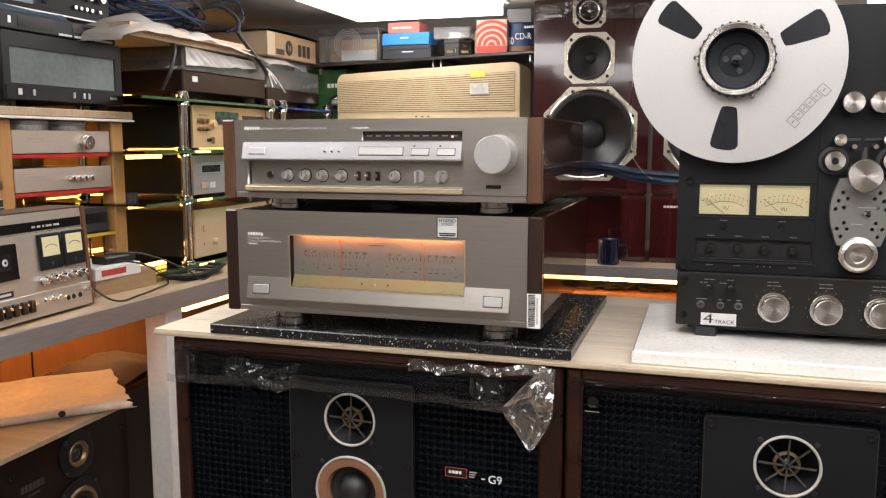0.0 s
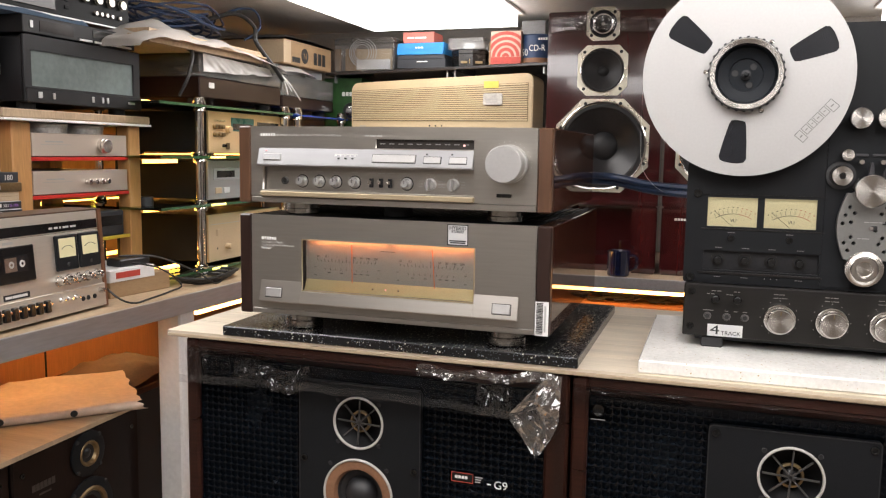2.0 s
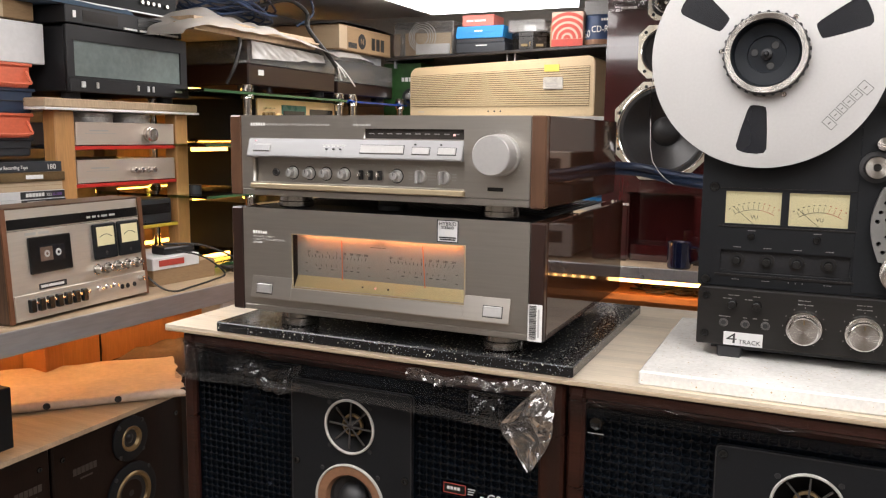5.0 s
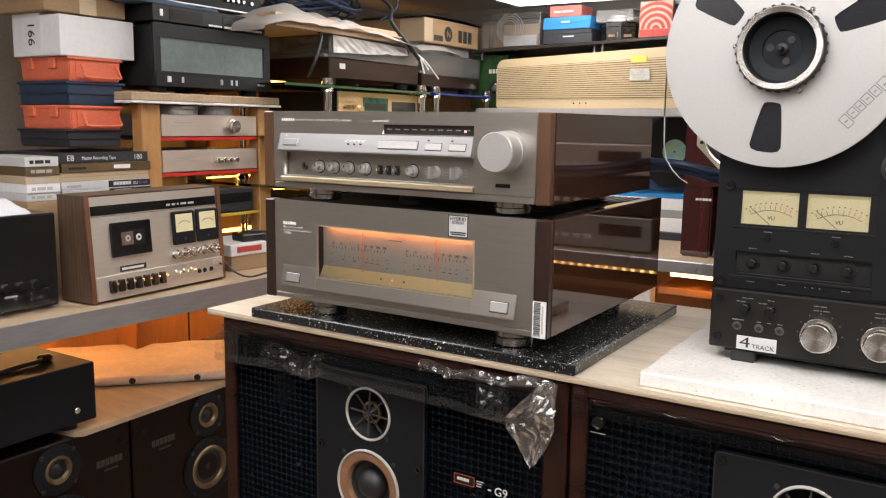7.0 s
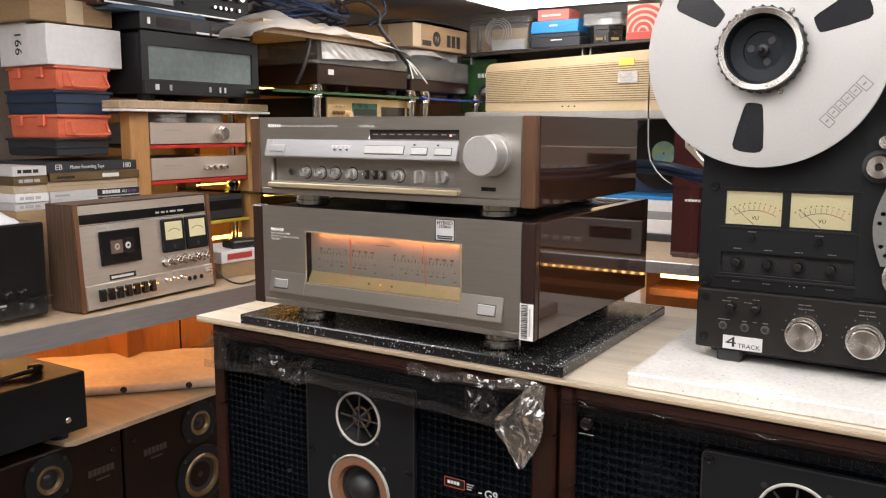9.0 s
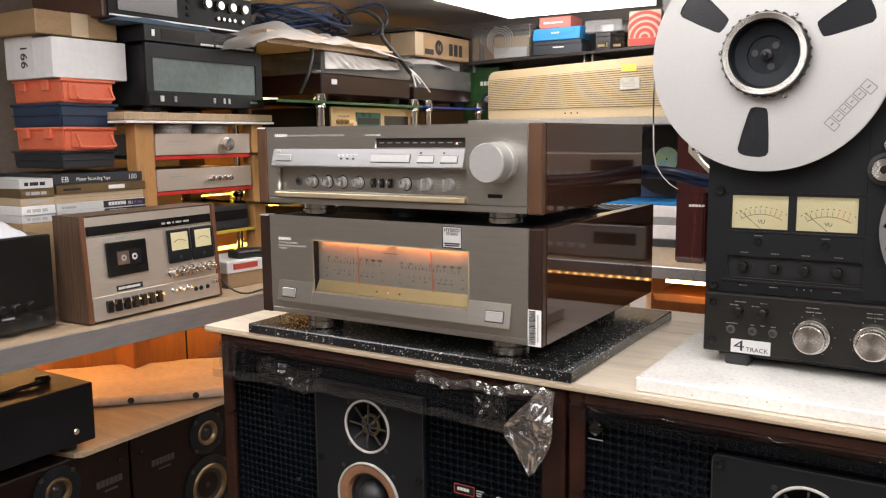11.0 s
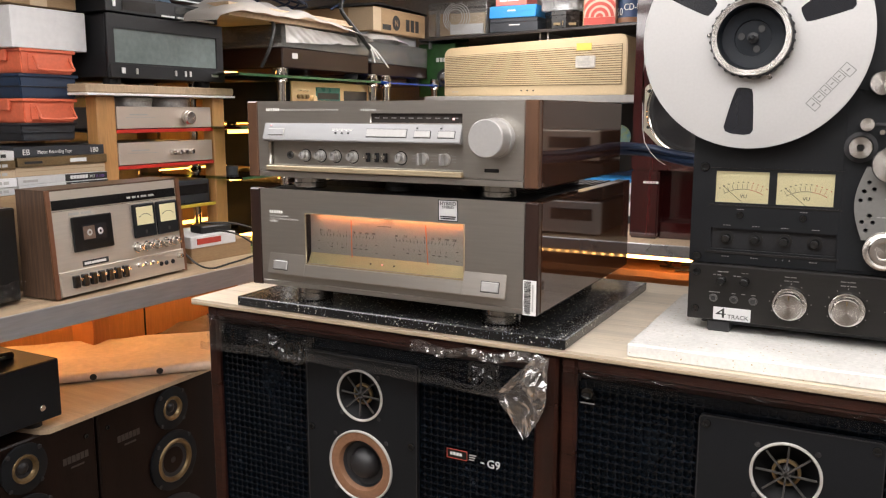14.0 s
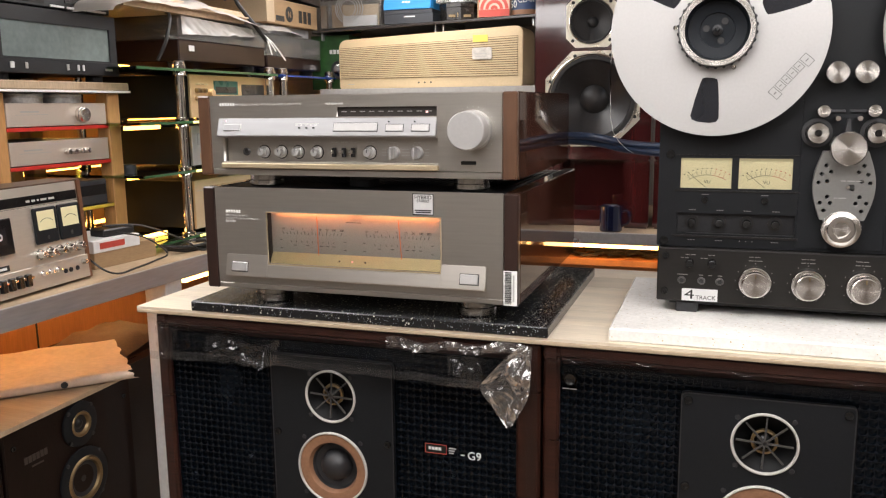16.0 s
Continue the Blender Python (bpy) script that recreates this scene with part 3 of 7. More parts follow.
# ---- amplifiers ----
def wood_side(parent, x0, x1, z0, z1, D):
    """Polished side board with a slightly lighter front edge."""
    p = part("side_board", box(x0, x1, 0.012, D, z0, z1, 0.0015), wood_amp, parent, "polished rosewood side board")
    part("front_edge", box(x0, x1, -0.001, 0.0115, z0, z1, 0.002), wood_mid if z1 < 0.12 else ebony, p, "wooden front edge")
    return p


def foot(parent, x, y, h, r, material=None):
    part("foot", lathe([(0, 0), (r * 0.94, 0), (r, 0.0015), (r, h * 0.45), (r * 0.95, h * 0.5), (r * 0.95, h), (0, h)], 32, "z", (x, y, -h)), material or foot_metal, parent, "", True)


# control amplifier: local origin at its lower left front corner
c1 = thing("control_amplifier", "silver control amplifier with rosewood sides standing on the power amplifier", "amplifier", (-0.681, 1.086, 1.219))
W, H, D = 0.477, 0.113, 0.375
wood_side(c1, 0, 0.020, -0.001, H, D)
wood_side(c1, W - 0.020, W, -0.001, H, D)
part("chassis", box(0.0205, W - 0.0205, 0.016, D - 0.002, 0.001, H - 0.003, 0.001), black_metal, c1)
rx0, rx1, rz0, rz1 = 0.039, 0.369, 0.019, 0.053
face = part("front_panel", disc_shape(rounded(0.0205, W - 0.0205, 0.0095, H, 0.001, 2), [[(rx0, rz0), (rx1, rz0), (rx1, rz1), (rx0, rz1)], [(0.222, 0.0825), (rx1 - 0.001, 0.0825), (rx1 - 0.001, 0.0955), (0.222, 0.0955)]], 0.0, 0.015), brushed, c1, "brushed champagne aluminium front")
part("lower_strip", box(0.0205, W - 0.0205, 0.0, 0.015, 0.0, 0.0088, 0.001), brushed, c1)
part("lip", box(rx0 - 0.001, rx1 + 0.001, -0.006, 0.004, 0.010, 0.0175, 0.0012), dial_gold, c1, "pale gold lower lip")
part("recess", box(rx0 - 0.002, rx1 + 0.002, 0.0125, 0.0155, rz0 - 0.002, rz1 + 0.002, 0), brushed, c1)
part("flap", prism([(-0.001, 0.081), (-0.0085, 0.057), (-0.0075, 0.0545), (0.001, 0.0545), (0.001, 0.081)], 0.035, 0.368, "yz", bev=0.0006), flap_alu, c1, "sloping silver flap")
dsp = part("display", box(0.2215, rx1, 0.004, 0.008, 0.082, 0.096, 0), smoked, c1, "smoked display window")
bm = bmesh.new()
for i in range(10):
    bars(0.228 + i * 0.0138, 0.0885, (0.0035, 0.0035), 0.0013, 0.004, bm, 0.0006)
part("captions", bm, deck_print, dsp)
part("indicator", box(0.3515, 0.3545, 0.0032, 0.004, 0.0868, 0.0895, 0), led_red, dsp)


slope = math.degrees(math.atan2(0.0075, 0.024))
for name, x0, x1, z0, z1 in (("button", 0.220, 0.2845, 0.0625, 0.0735), ("button", 0.2975, 0.322, 0.0625, 0.0715), ("button", 0.3345, 0.359, 0.0625, 0.0715), ("power_button", 0.0455, 0.073, 0.063, 0.0725)):
    bm = box(x0, x1, -0.0018, 0.001, z0 - 0.069, z1 - 0.069, 0.0005)
    bm.transform(Matrix.Translation((0, -0.0048, 0.069)) @ Matrix.Rotation(radians(-slope), 4, "X"))
    b = part(name, bm, satin if name == "button" else flap_alu, c1)
    bm = box(x0 - 0.0008, x1 + 0.0008, -0.0003, 0.0008, z0 - 0.0698, z1 - 0.0682, 0)
    bm.transform(Matrix.Translation((0, -0.0048, 0.069)) @ Matrix.Rotation(radians(-slope), 4, "X"))
    part("gap", bm, ink if name == "button" else ink_dim, b)
for x in (0.166, 0.177, 0.188):
    part("indicator", box(x, x + 0.0022, -0.0072, -0.003, 0.0665, 0.0685, 0), ink, c1)
for x in (0.300, 0.337):
    part("indicator", box(x, x + 0.002, -0.0045, -0.001, 0.0745, 0.0765, 0), ink, c1)
part("indicator", box(0.047, 0.049, -0.0032, -0.001, 0.0765, 0.078, 0), led_red, c1)
bm = bars(0.050, 0.0765, (0.013,), 0.0012, -0.0015)
bars(0.160, 0.0725, (0.036,), 0.0009, -0.0032, bm)
bars(0.160, 0.0705, (0.004, 0.003, 0.004, 0.003, 0.004), 0.0012, -0.0038, bm, 0.004)
part("captions", bm, ink_white, c1)
part("maker_mark", bars(0.037, 0.0985, (0.0030, 0.0030, 0.0034, 0.0030, 0.0030, 0.0030), 0.0042, 0.0), ink_white, c1)
words("NATURAL SOUND   STEREO CONTROL AMPLIFIER", 0.0042, ink_dim, c1, (0.062, -0.0001, 0.0987), align="LEFT", sx=1.12)
part("model_mark", bars(0.206, 0.0988, (0.006, 0.010, 0.008), 0.0026, 0.0), ink_dim, c1)
zz = 0.033
jack = part("phone_jack", lathe([(0.0035, 0.001), (0.0042, 0.003), (0.0056, 0.002), (0.006, 0)], 24, "y", (0.071, 0.0125, zz)), spoke_grey, c1, "", True)
part("hole", lathe([(0, 0.0005), (0.0036, 0.0008)], 16, "y", (0.071, 0.0125, zz)), ink, jack)
for x in (0.100, 0.128, 0.155, 0.185, 0.266):
    k = knob(c1, x, zz, 0.0125, 0.0085, 0.006, satin)
    part("cap", lathe([(0, 0.013), (0.0048, 0.013), (0.0054, 0.012), (0.0058, 0.006)], 20, "y", (x, 0.0125, zz)), satin, k, "", True)
    part("collar", lathe([(0.0084, 0.0004), (0.0099, 0.0004)], 24, "y", (x, 0.0125, zz)), ink, k)
    part("pointer", box(x - 0.0004, x + 0.0004, -0.0012, 0.003, zz, zz + 0.005, 0), ink, k)
for x in (0.301, 0.335):
    k = knob(c1, x, zz, 0.0125, 0.009, 0.005, satin)
    part("grip", box(x - 0.0016, x + 0.0016, -0.004, 0.008, zz - 0.0082, zz + 0.0082, 0.001), satin, k)
for x in (0.212, 0.227, 0.241):
    k = part("lever_switch", box(x - 0.0022, x + 0.0022, 0.006, 0.0125, zz - 0.0065, zz + 0.0065, 0.0006), black_metal, c1)
    part("lever", box(x - 0.0018, x + 0.0014, -0.001, 0.007, zz - 0.002, zz + 0.004, 0.0006), brushed_v, k)
bm = bmesh.new()
for x in (0.071, 0.100, 0.128, 0.155, 0.185, 0.212, 0.227, 0.241, 0.266, 0.301, 0.335):
    bars(x - 0.005, 0.0465, (0.0045, 0.0045), 0.001, 0.0125, bm)
    if x > 0.09 and x not in (0.212, 0.227, 0.241):
        for a in (-60, -30, 0, 30, 60, 180, 150, 210):
            bx, bz = x + 0.0115 * math.sin(radians(a)), zz + 0.0115 * math.cos(radians(a))
            box(bx - 0.0005, bx + 0.0005, 0.0121, 0.0125, bz - 0.0005, bz + 0.0005, 0, bm)
    if x > 0.29:
        for q in (-1, 1):
            for r in range(3):
                bars(x + q * 0.0145 - 0.003, zz - 0.004 + r * 0.004, (0.006,), 0.0009, 0.0125, bm)
part("captions", bm, ink_dim, c1)
part("volume_knob", lathe([(0, 0.036), (0.0235, 0.036), (0.0248, 0.0345), (0.025, 0.012), (0.0262, 0.0105), (0.0262, 0.001), (0.0262, 0)], 64, "y", (0.418, 0, 0.064)), satin, c1, "large satin silver volume knob", True)
bm = bmesh.new()
for a in range(-140, 141, 14):
    bx, bz = 0.418 + 0.0305 * math.sin(radians(a)), 0.064 + 0.0305 * math.cos(radians(a))
    box(bx - 0.0005, bx + 0.0005, -0.0004, 0, bz - 0.0007, bz + 0.0007, 0, bm)
part("scale", bm, ink_dim, c1)
part("sensor_window", box(0.401, 0.422, -0.0006, 0.002, 0.0185, 0.0235, 0.0004), black_gloss, c1)
part("top_plate", box(0.0205, W - 0.0205, 0.0155, D - 0.002, H - 0.0028, H - 0.0005, 0.0004), black_metal, c1)
for fx, fy in ((0.083, 0.045), (0.402, 0.045), (0.083, 0.31), (0.402, 0.31)):
    foot(c1, fx, fy, 0.0178, 0.0255)
foot(c1, 0.235, 0.06, 0.0178, 0.022, black_rubber)

# power amplifier
c2 = thing("power_amplifier", "silver power amplifier with lit meters and rosewood sides", "amplifier", (-0.681, 1.086, 1.0505))
W, H, D = 0.479, 0.1500, 0.435
wood_side(c2, 0, 0.020, -0.001, H, D)
wood_side(c2, W - 0.020, W, -0.001, H, D)
wx0, wx1, wz0, wz1 = 0.106, 0.371, 0.0395, 0.1145
part("front_panel", disc_shape(rounded(0.0205, W - 0.0205, 0.0085, H, 0.001, 2), [[(wx0, wz0), (wx1, wz0), (wx1, wz1), (wx0, wz1)]], 0.0, 0.004), brushed, c2, "brushed champagne aluminium front")
part("lower_strip", box(0.0205, W - 0.0205, 0.0, 0.015, 0.0, 0.0078, 0.001), brushed, c2)
part("chassis", box(0.0205, W - 0.0205, 0.045, D - 0.002, 0.001, H - 0.003, 0.001), black_metal, c2)
top = part("top_plate", box(0.0205, W - 0.0205, 0.0045, 0.10, H - 0.004, H - 0.001, 0.0004), black_metal, c2)
for i in range(38):
    part("vent_bar", box(0.03 + i * 0.0112, 0.0345 + i * 0.0112, 0.101, D - 0.02, H - 0.004, H - 0.001, 0), black_metal, c2)
for a, b in ((0.036, wx0 - 0.001), (wx1 + 0.001, 0.4355)):
    part("flap", prism([(-0.0005, 0.0515), (-0.0075, 0.0205), (-0.0065, 0.0185), (0.001, 0.0185), (0.001, 0.0515)], a, b, "yz", bev=0.0005), flap_warm, c2, "sloping silver flap")
part("flap", prism([(-0.00366, 0.0375), (-0.0075, 0.0205), (-0.0065, 0.0185), (0.001, 0.0185), (0.001, 0.0375)], wx0 - 0.001, wx1 + 0.001, "yz", bev=0.0005), flap_warm, c2, "sloping silver flap")
for x0, x1 in ((0.0465, 0.0725), (0.400, 0.4255)):
    bm = box(x0, x1, -0.002, 0.002, -0.0068, 0.0068, 0.0008)
    bm.transform(Matrix.Translation((0, -0.0045, 0.0335)) @ Matrix.Rotation(radians(-12.7), 4, "X"))
    b = part("button", bm, satin, c2)
    bm = box(x0 - 0.0009, x1 + 0.0009, -0.0003, 0.002, -0.0078, 0.0077, 0)
    bm.transform(Matrix.Translation((0, -0.0045, 0.0335)) @ Matrix.Rotation(radians(-12.7), 4, "X"))
    part("gap", bm, ink, b)
win = part("meter_window", disc_shape(rounded(wx0 - 0.0015, wx1 + 0.0015, wz0 - 0.0015, wz1 + 0.0015, 0.001, 2), [[(wx0, wz0), (wx1, wz0), (wx1, wz1), (wx0, wz1)]], -0.0015, 0.003), dial_gold, c2, "lit double meter window with a gold rim")
part("dial", box(wx0 + 0.0005, wx1 - 0.0005, 0.011, 0.013, wz0, wz1 + 0.008, 0), dial_face, win, "pale meter dial")
for nm, b in (("jamb", (wx0 - 0.003, wx0 + 0.0004, 0.001, 0.013, wz0, wz1)), ("jamb", (wx1 - 0.0004, wx1 + 0.003, 0.001, 0.013, wz0, wz1)), ("jamb", (wx0 - 0.003, wx1 + 0.003, 0.0042, 0.013, wz1 + 0.008, wz1 + 0.011)), ("jamb", (wx0 - 0.003, wx1 + 0.003, 0.001, 0.013, wz0 - 0.003, wz0))):
    part(nm, box(*b, 0), black_metal, win)
part("indicator_strip", prism([(0.0015, wz0 + 0.0005), (0.0105, wz0 + 0.016), (0.0105, wz0 + 0.0005)], wx0 + 0.001, wx1 - 0.001, "yz"), strip_gold, win, "gold strip below the dial")
for x in (0.216, 0.236, 0.256):
    part("indicator", box(x, x + 0.002, 0.004, 0.008, wz0 + 0.0065, wz0 + 0.0085, 0), led_red if x == 0.236 else ink, win)
for x in (0.178, 0.308):
    part("meter_lamp", box(x - 0.058, x + 0.058, 0.0046, 0.0062, wz1 + 0.0016, wz1 + 0.0036, 0), lamp_orange, win, "glowing orange meter lamp")
bm = bmesh.new()
for cx in (0.172, 0.304):
    for i, a in enumerate(range(-48, 49, 6)):
        x = cx + a * 0.00095
        zt = wz0 + 0.047 - 0.00000 * a * a
        h = 0.005 if i % 2 == 0 else 0.0028
        own = box(-0.00035, 0.00035, 0.0105, 0.011, 0, h, 0)
        own.transform(Matrix.Translation((x, 0, zt - 0.004)) @ Matrix.Rotation(radians(a * 0.45), 4, "Y"))
        join(own, bm)
        if i % 2 == 0:
            own = box(-0.0003, 0.0003, 0.0105, 0.011, 0, 0.003, 0)
            own.transform(Matrix.Translation((cx + a * 0.0007, 0, wz0 + 0.031)) @ Matrix.Rotation(radians(a * 0.45), 4, "Y"))
            join(own, bm)
    for q in (-0.052, 0.050):
        for r in range(2):
            bars(cx + q, wz0 + 0.022 + r * 0.012, (0.0035,), 0.0009, 0.011, bm)
    for q in (-0.03, -0.01, 0.012, 0.022, 0.032):
        bars(cx + q, wz0 + 0.0265, (0.0045,), 0.0011, 0.011, bm)
bars(0.226, wz0 + 0.0625, (0.006, 0.009, 0.006), 0.0009, 0.011, bm)
part("scale", bm, dial_ink, win)
for cx in (0.172, 0.304):
    for q, tx in ((-0.046, ".01"), (-0.031, "0.1"), (-0.015, "1"), (0.0, "5"), (0.013, "10"), (0.024, "50"), (0.035, "100"), (0.047, "200")):
        words(tx, 0.0046, dial_ink, win, (cx + q, 0.0107, wz0 + 0.0495))
for x, tilt in ((0.183, -1), (0.311, -4)):
    bm = box(-0.0006, 0.0006, 0.0075, 0.0082, 0, 0.056, 0)
    bm.transform(Matrix.Translation((x, 0, wz0 + 0.014)) @ Matrix.Rotation(radians(tilt), 4, "Y"))
    part("needle", bm, needle_orange, win, "orange-red meter needle")
part("pane", box(wx0, wx1, -0.0005, 0.0005, wz0, wz1, 0), window_glass, win)
part("maker_mark", bars(0.0375, 0.1125, (0.0030, 0.0030, 0.0034, 0.0030, 0.0030, 0.0030), 0.0044, 0.0), ink_white, c2)
words("NATURAL SOUND", 0.0038, ink_dim, c2, (0.037, -0.0001, 0.1075), align="LEFT", sx=1.2)
words("STEREO POWER AMPLIFIER", 0.0038, ink_dim, c2, (0.037, -0.0001, 0.1030), align="LEFT", sx=1.2)
part("model_mark", bars(0.037, 0.0987, (0.005, 0.010), 0.0026, 0.0), ink_dim, c2)
stk = part("sticker", box(0.332, 0.362, -0.0008, 0.0001, 0.1185, 0.1475, 0.0002), label_silver, c2, "silver sticker with black print")
part("border", disc_shape([(0.3318, 0.1183), (0.3622, 0.1183), (0.3622, 0.1477), (0.3318, 0.1477)], [[(0.333, 0.1195), (0.361, 0.1195), (0.361, 0.1465), (0.333, 0.1465)]], -0.0011, 0.0003), ink, stk)
words("HYBRID", 0.0072, ink, stk, (0.347, -0.0010, 0.1402), sx=0.98)
words("STEREO", 0.0052, ink, stk, (0.347, -0.0010, 0.1358))
part("disc_mark", disc_shape(circle(0.347, 0.1305, 0.0034, 20), [circle(0.347, 0.1305, 0.0022, 16)], -0.0011, 0.0003), ink_white, stk)
bm = bars(0.335, 0.1238, (0.024,), 0.0017, -0.0008)
bars(0.336, 0.1212, (0.022,), 0.0017, -0.0008, bm)
part("small_print", bm, ink, stk)
bar = part("barcode_label", box(W - 0.0195, W - 0.001, -0.0022, -0.0012, 0.0005, 0.0475, 0.0002), label_white, c2, "white barcode sticker")
bm = bmesh.new()
z = 0.003
rnd = random.Random(4)
while z < 0.045:
    h = rnd.choice((0.0004, 0.0007, 0.0011))
    box(W - 0.0178, W - 0.0085, -0.0026, -0.0022, z, z + h, 0, bm)
    z += h + rnd.choice((0.0005, 0.0008))
part("stripes", bm, ink, bar)
part("digits", box(W - 0.0068, W - 0.0045, -0.0026, -0.0022, 0.006, 0.042, 0), ink_dim, bar)
for fx, fy in ((0.085, 0.048), (0.408, 0.048), (0.085, 0.37), (0.408, 0.37)):
    foot(c2, fx, fy, 0.0250, 0.028)

# ---- open-reel tape deck ----
# local origin: lower left front corner of the upper panel
dk = thing("reel_tape_deck", "dark grey open-reel tape deck with two meters on a white slab", "tape deck", (-0.035, 1.216, 1.044))
W, H, D = 0.462, 0.432, 0.215
part("cabinet", box(0.004, W - 0.004, 0.006, D, 0.002, H - 0.004, 0.003), black_metal, dk)
part("upper_panel", disc_shape(rounded(0, W, 0.0755, H, 0.003), [[(0.029, 0.156), (0.095, 0.156), (0.095, 0.197), (0.029, 0.197)], [(0.104, 0.156), (0.171, 0.156), (0.171, 0.197), (0.104, 0.197)], [(0.026, 0.094), (0.177, 0.094), (0.177, 0.122), (0.026, 0.122)]], 0.0, 0.008), deck_grey, dk, "dark grey upper panel")
low = part("lower_panel", box(0.003, W - 0.003, -0.012, 0.01, 0.0, 0.0745, 0.0015), deck_low, dk, "dark bronze lower panel")
part("plinth", box(0.02, W - 0.02, 0.0, D - 0.01, -0.006, 0.002, 0.001), black_metal, dk)
for x in (0.045, W - 0.045):
    for y in (0.0, D - 0.04):
        part("foot", box(x - 0.016, x + 0.014, y - 0.008, y + 0.03, -0.016, 0.0, 0.002), black_rubber, dk)
for nm, x0, x1 in (("vu_meter", 0.029, 0.095), ("vu_meter", 0.104, 0.171)):
    vu = part(nm, box(x0 - 0.001, x1 + 0.001, 0.005, 0.0075, 0.155, 0.198, 0), vu_face, dk, "backlit cream meter")
    cx, cz = (x0 + x1) / 2 + 0.002, 0.128
    arc = bmesh.new()
    red = bmesh.new()
    for i in range(27):
        a = -30 + 60 * i / 26
        tgt = red if a > 8 else arc
        own = box(-0.0010, 0.0010, 0.0044, 0.005, -0.0003, 0.0003, 0)
        own.transform(Matrix.Translation((cx + 0.046 * math.sin(radians(a)), 0, cz + 0.046 * math.cos(radians(a)))) @ Matrix.Rotation(radians(a), 4, "Y"))
        join(own, tgt)
        if i % 3 == 0:
            own = box(-0.0002, 0.0002, 0.0044, 0.005, 0, 0.0055, 0)
            own.transform(Matrix.Translation((cx + 0.047 * math.sin(radians(a)), 0, cz + 0.047 * math.cos(radians(a)))) @ Matrix.Rotation(radians(a), 4, "Y"))
            join(own, tgt)
    for i in range(11):
        a = -33 + 6.4 * i
        for dr, w in ((0.0550, 0.0008),):
            own = box(-w, w, 0.0044, 0.005, -0.0006, 0.0006, 0)
            own.transform(Matrix.Translation((cx + dr * math.sin(radians(a)), 0, cz + dr * math.cos(radians(a)))) @ Matrix.Rotation(radians(a), 4, "Y"))
            join(own, red if a > 8 else arc)
    bm = box(-0.00025, 0.00025, 0.0035, 0.0041, 0, 0.033, 0)
    bm.transform(Matrix.Translation((cx - 0.001, 0, 0.1565)) @ Matrix.Rotation(radians(-50), 4, "Y"))
    part("scale", arc, ink, vu)
    part("scale", red, ink_red, vu, "red end of the scale")
    words("VU", 0.0066, ink, vu, (cx, 0.0047, 0.1625))
    part("needle", bm, ink, vu)
    part("pane", box(x0, x1, 0.0012, 0.0018, 0.156, 0.197, 0), window_glass, vu)
part("trim_line", box(0.022, 0.182, -0.0012, 0.001, 0.1515, 0.1535, 0.0004), deck_low, dk)
part("trim_line", box(0.022, 0.182, -0.0012, 0.001, 0.2005, 0.2015, 0.0003), deck_low, dk)
part("trim_line", box(0.020, 0.182, -0.0016, 0.001, 0.0885, 0.0915, 0.0004), deck_low, dk)
part("switch_tray", box(0.025, 0.178, 0.0065, 0.009, 0.093, 0.123, 0), plate_black, dk)
for i, x in enumerate((0.046, 0.082, 0.117, 0.153)):
    k = knob(dk, x, 0.109, 0.0065, 0.0054, 0.014, black_gloss, "selector_knob")
    part("collar", lathe([(0.0095, 0.0), (0.0095, 0.0008), (0.0085, 0.001), (0.0068, 0.001)], 24, "y", (x, 0.0065, 0.109)), deck_low, k)
bm = bmesh.new()
for x, z in ((0.046, 0.126), (0.082, 0.126), (0.117, 0.126), (0.153, 0.126), (0.046, 0.0845), (0.082, 0.0845), (0.153, 0.0845), (0.062, 0.1475), (0.138, 0.1475)):
    bars(x - 0.0045, z, (0.0025, 0.003, 0.0025), 0.0009, 0.0, bm, 0.0006)
for x in (0.109, 0.117, 0.125):
    box(x - 0.0006, x + 0.0006, -0.0016, 0, 0.0845, 0.0858, 0, bm)
part("captions", bm, deck_print, dk)
for x in (0.062, 0.138):
    socket_screw(dk, x, 0.1405, 0.0, 0.0045)
for x, z in ((0.015, 0.202), (0.010, 0.083), (0.18, 0.42), (0.012, 0.42), (W - 0.012, 0.42)):
    socket_screw(dk, x, z, 0.0, 0.006)
for z in (0.064, 0.014):
    for x in (0.0135, W - 0.0135):
        socket_screw(low, x, z, -0.012, 0.005)
for x in (0.046, 0.075):
    knob(low, x, 0.0555, -0.012, 0.0056, 0.015, black_gloss, "mic_knob")
for x in (0.036, 0.062, 0.086):
    j = part("jack", lathe([(0.003, 0.001), (0.0036, 0.0022), (0.0050, 0.0016), (0.0054, 0)], 20, "y", (x, -0.012, 0.030)), spoke_grey, low, "", True)
    part("hole", lathe([(0, 0.0012), (0.0031, 0.0014)], 16, "y", (x, -0.012, 0.030)), ink, j)
bm = bmesh.new()
for x, z, w in ((0.040, 0.0655, (0.006, 0.006)), (0.070, 0.0655, (0.004, 0.003)), (0.030, 0.0375, (0.014,)), (0.059, 0.0375, (0.005,)), (0.071, 0.0375, (0.005,)), (0.083, 0.0375, (0.006,)), (0.034, 0.061, (0.004, 0.005)), (0.060, 0.061, (0.003, 0.005)), (0.122, 0.0655, (0.006, 0.007)), (0.122, 0.0605, (0.006, 0.002, 0.007)), (0.187, 0.0655, (0.006, 0.002, 0.006)), (0.187, 0.0605, (0.006, 0.002, 0.007)), (0.252, 0.0655, (0.008, 0.006)), (0.252, 0.0605, (0.006, 0.002, 0.007))):
    bars(x, z, w, 0.0010, -0.012, bm)
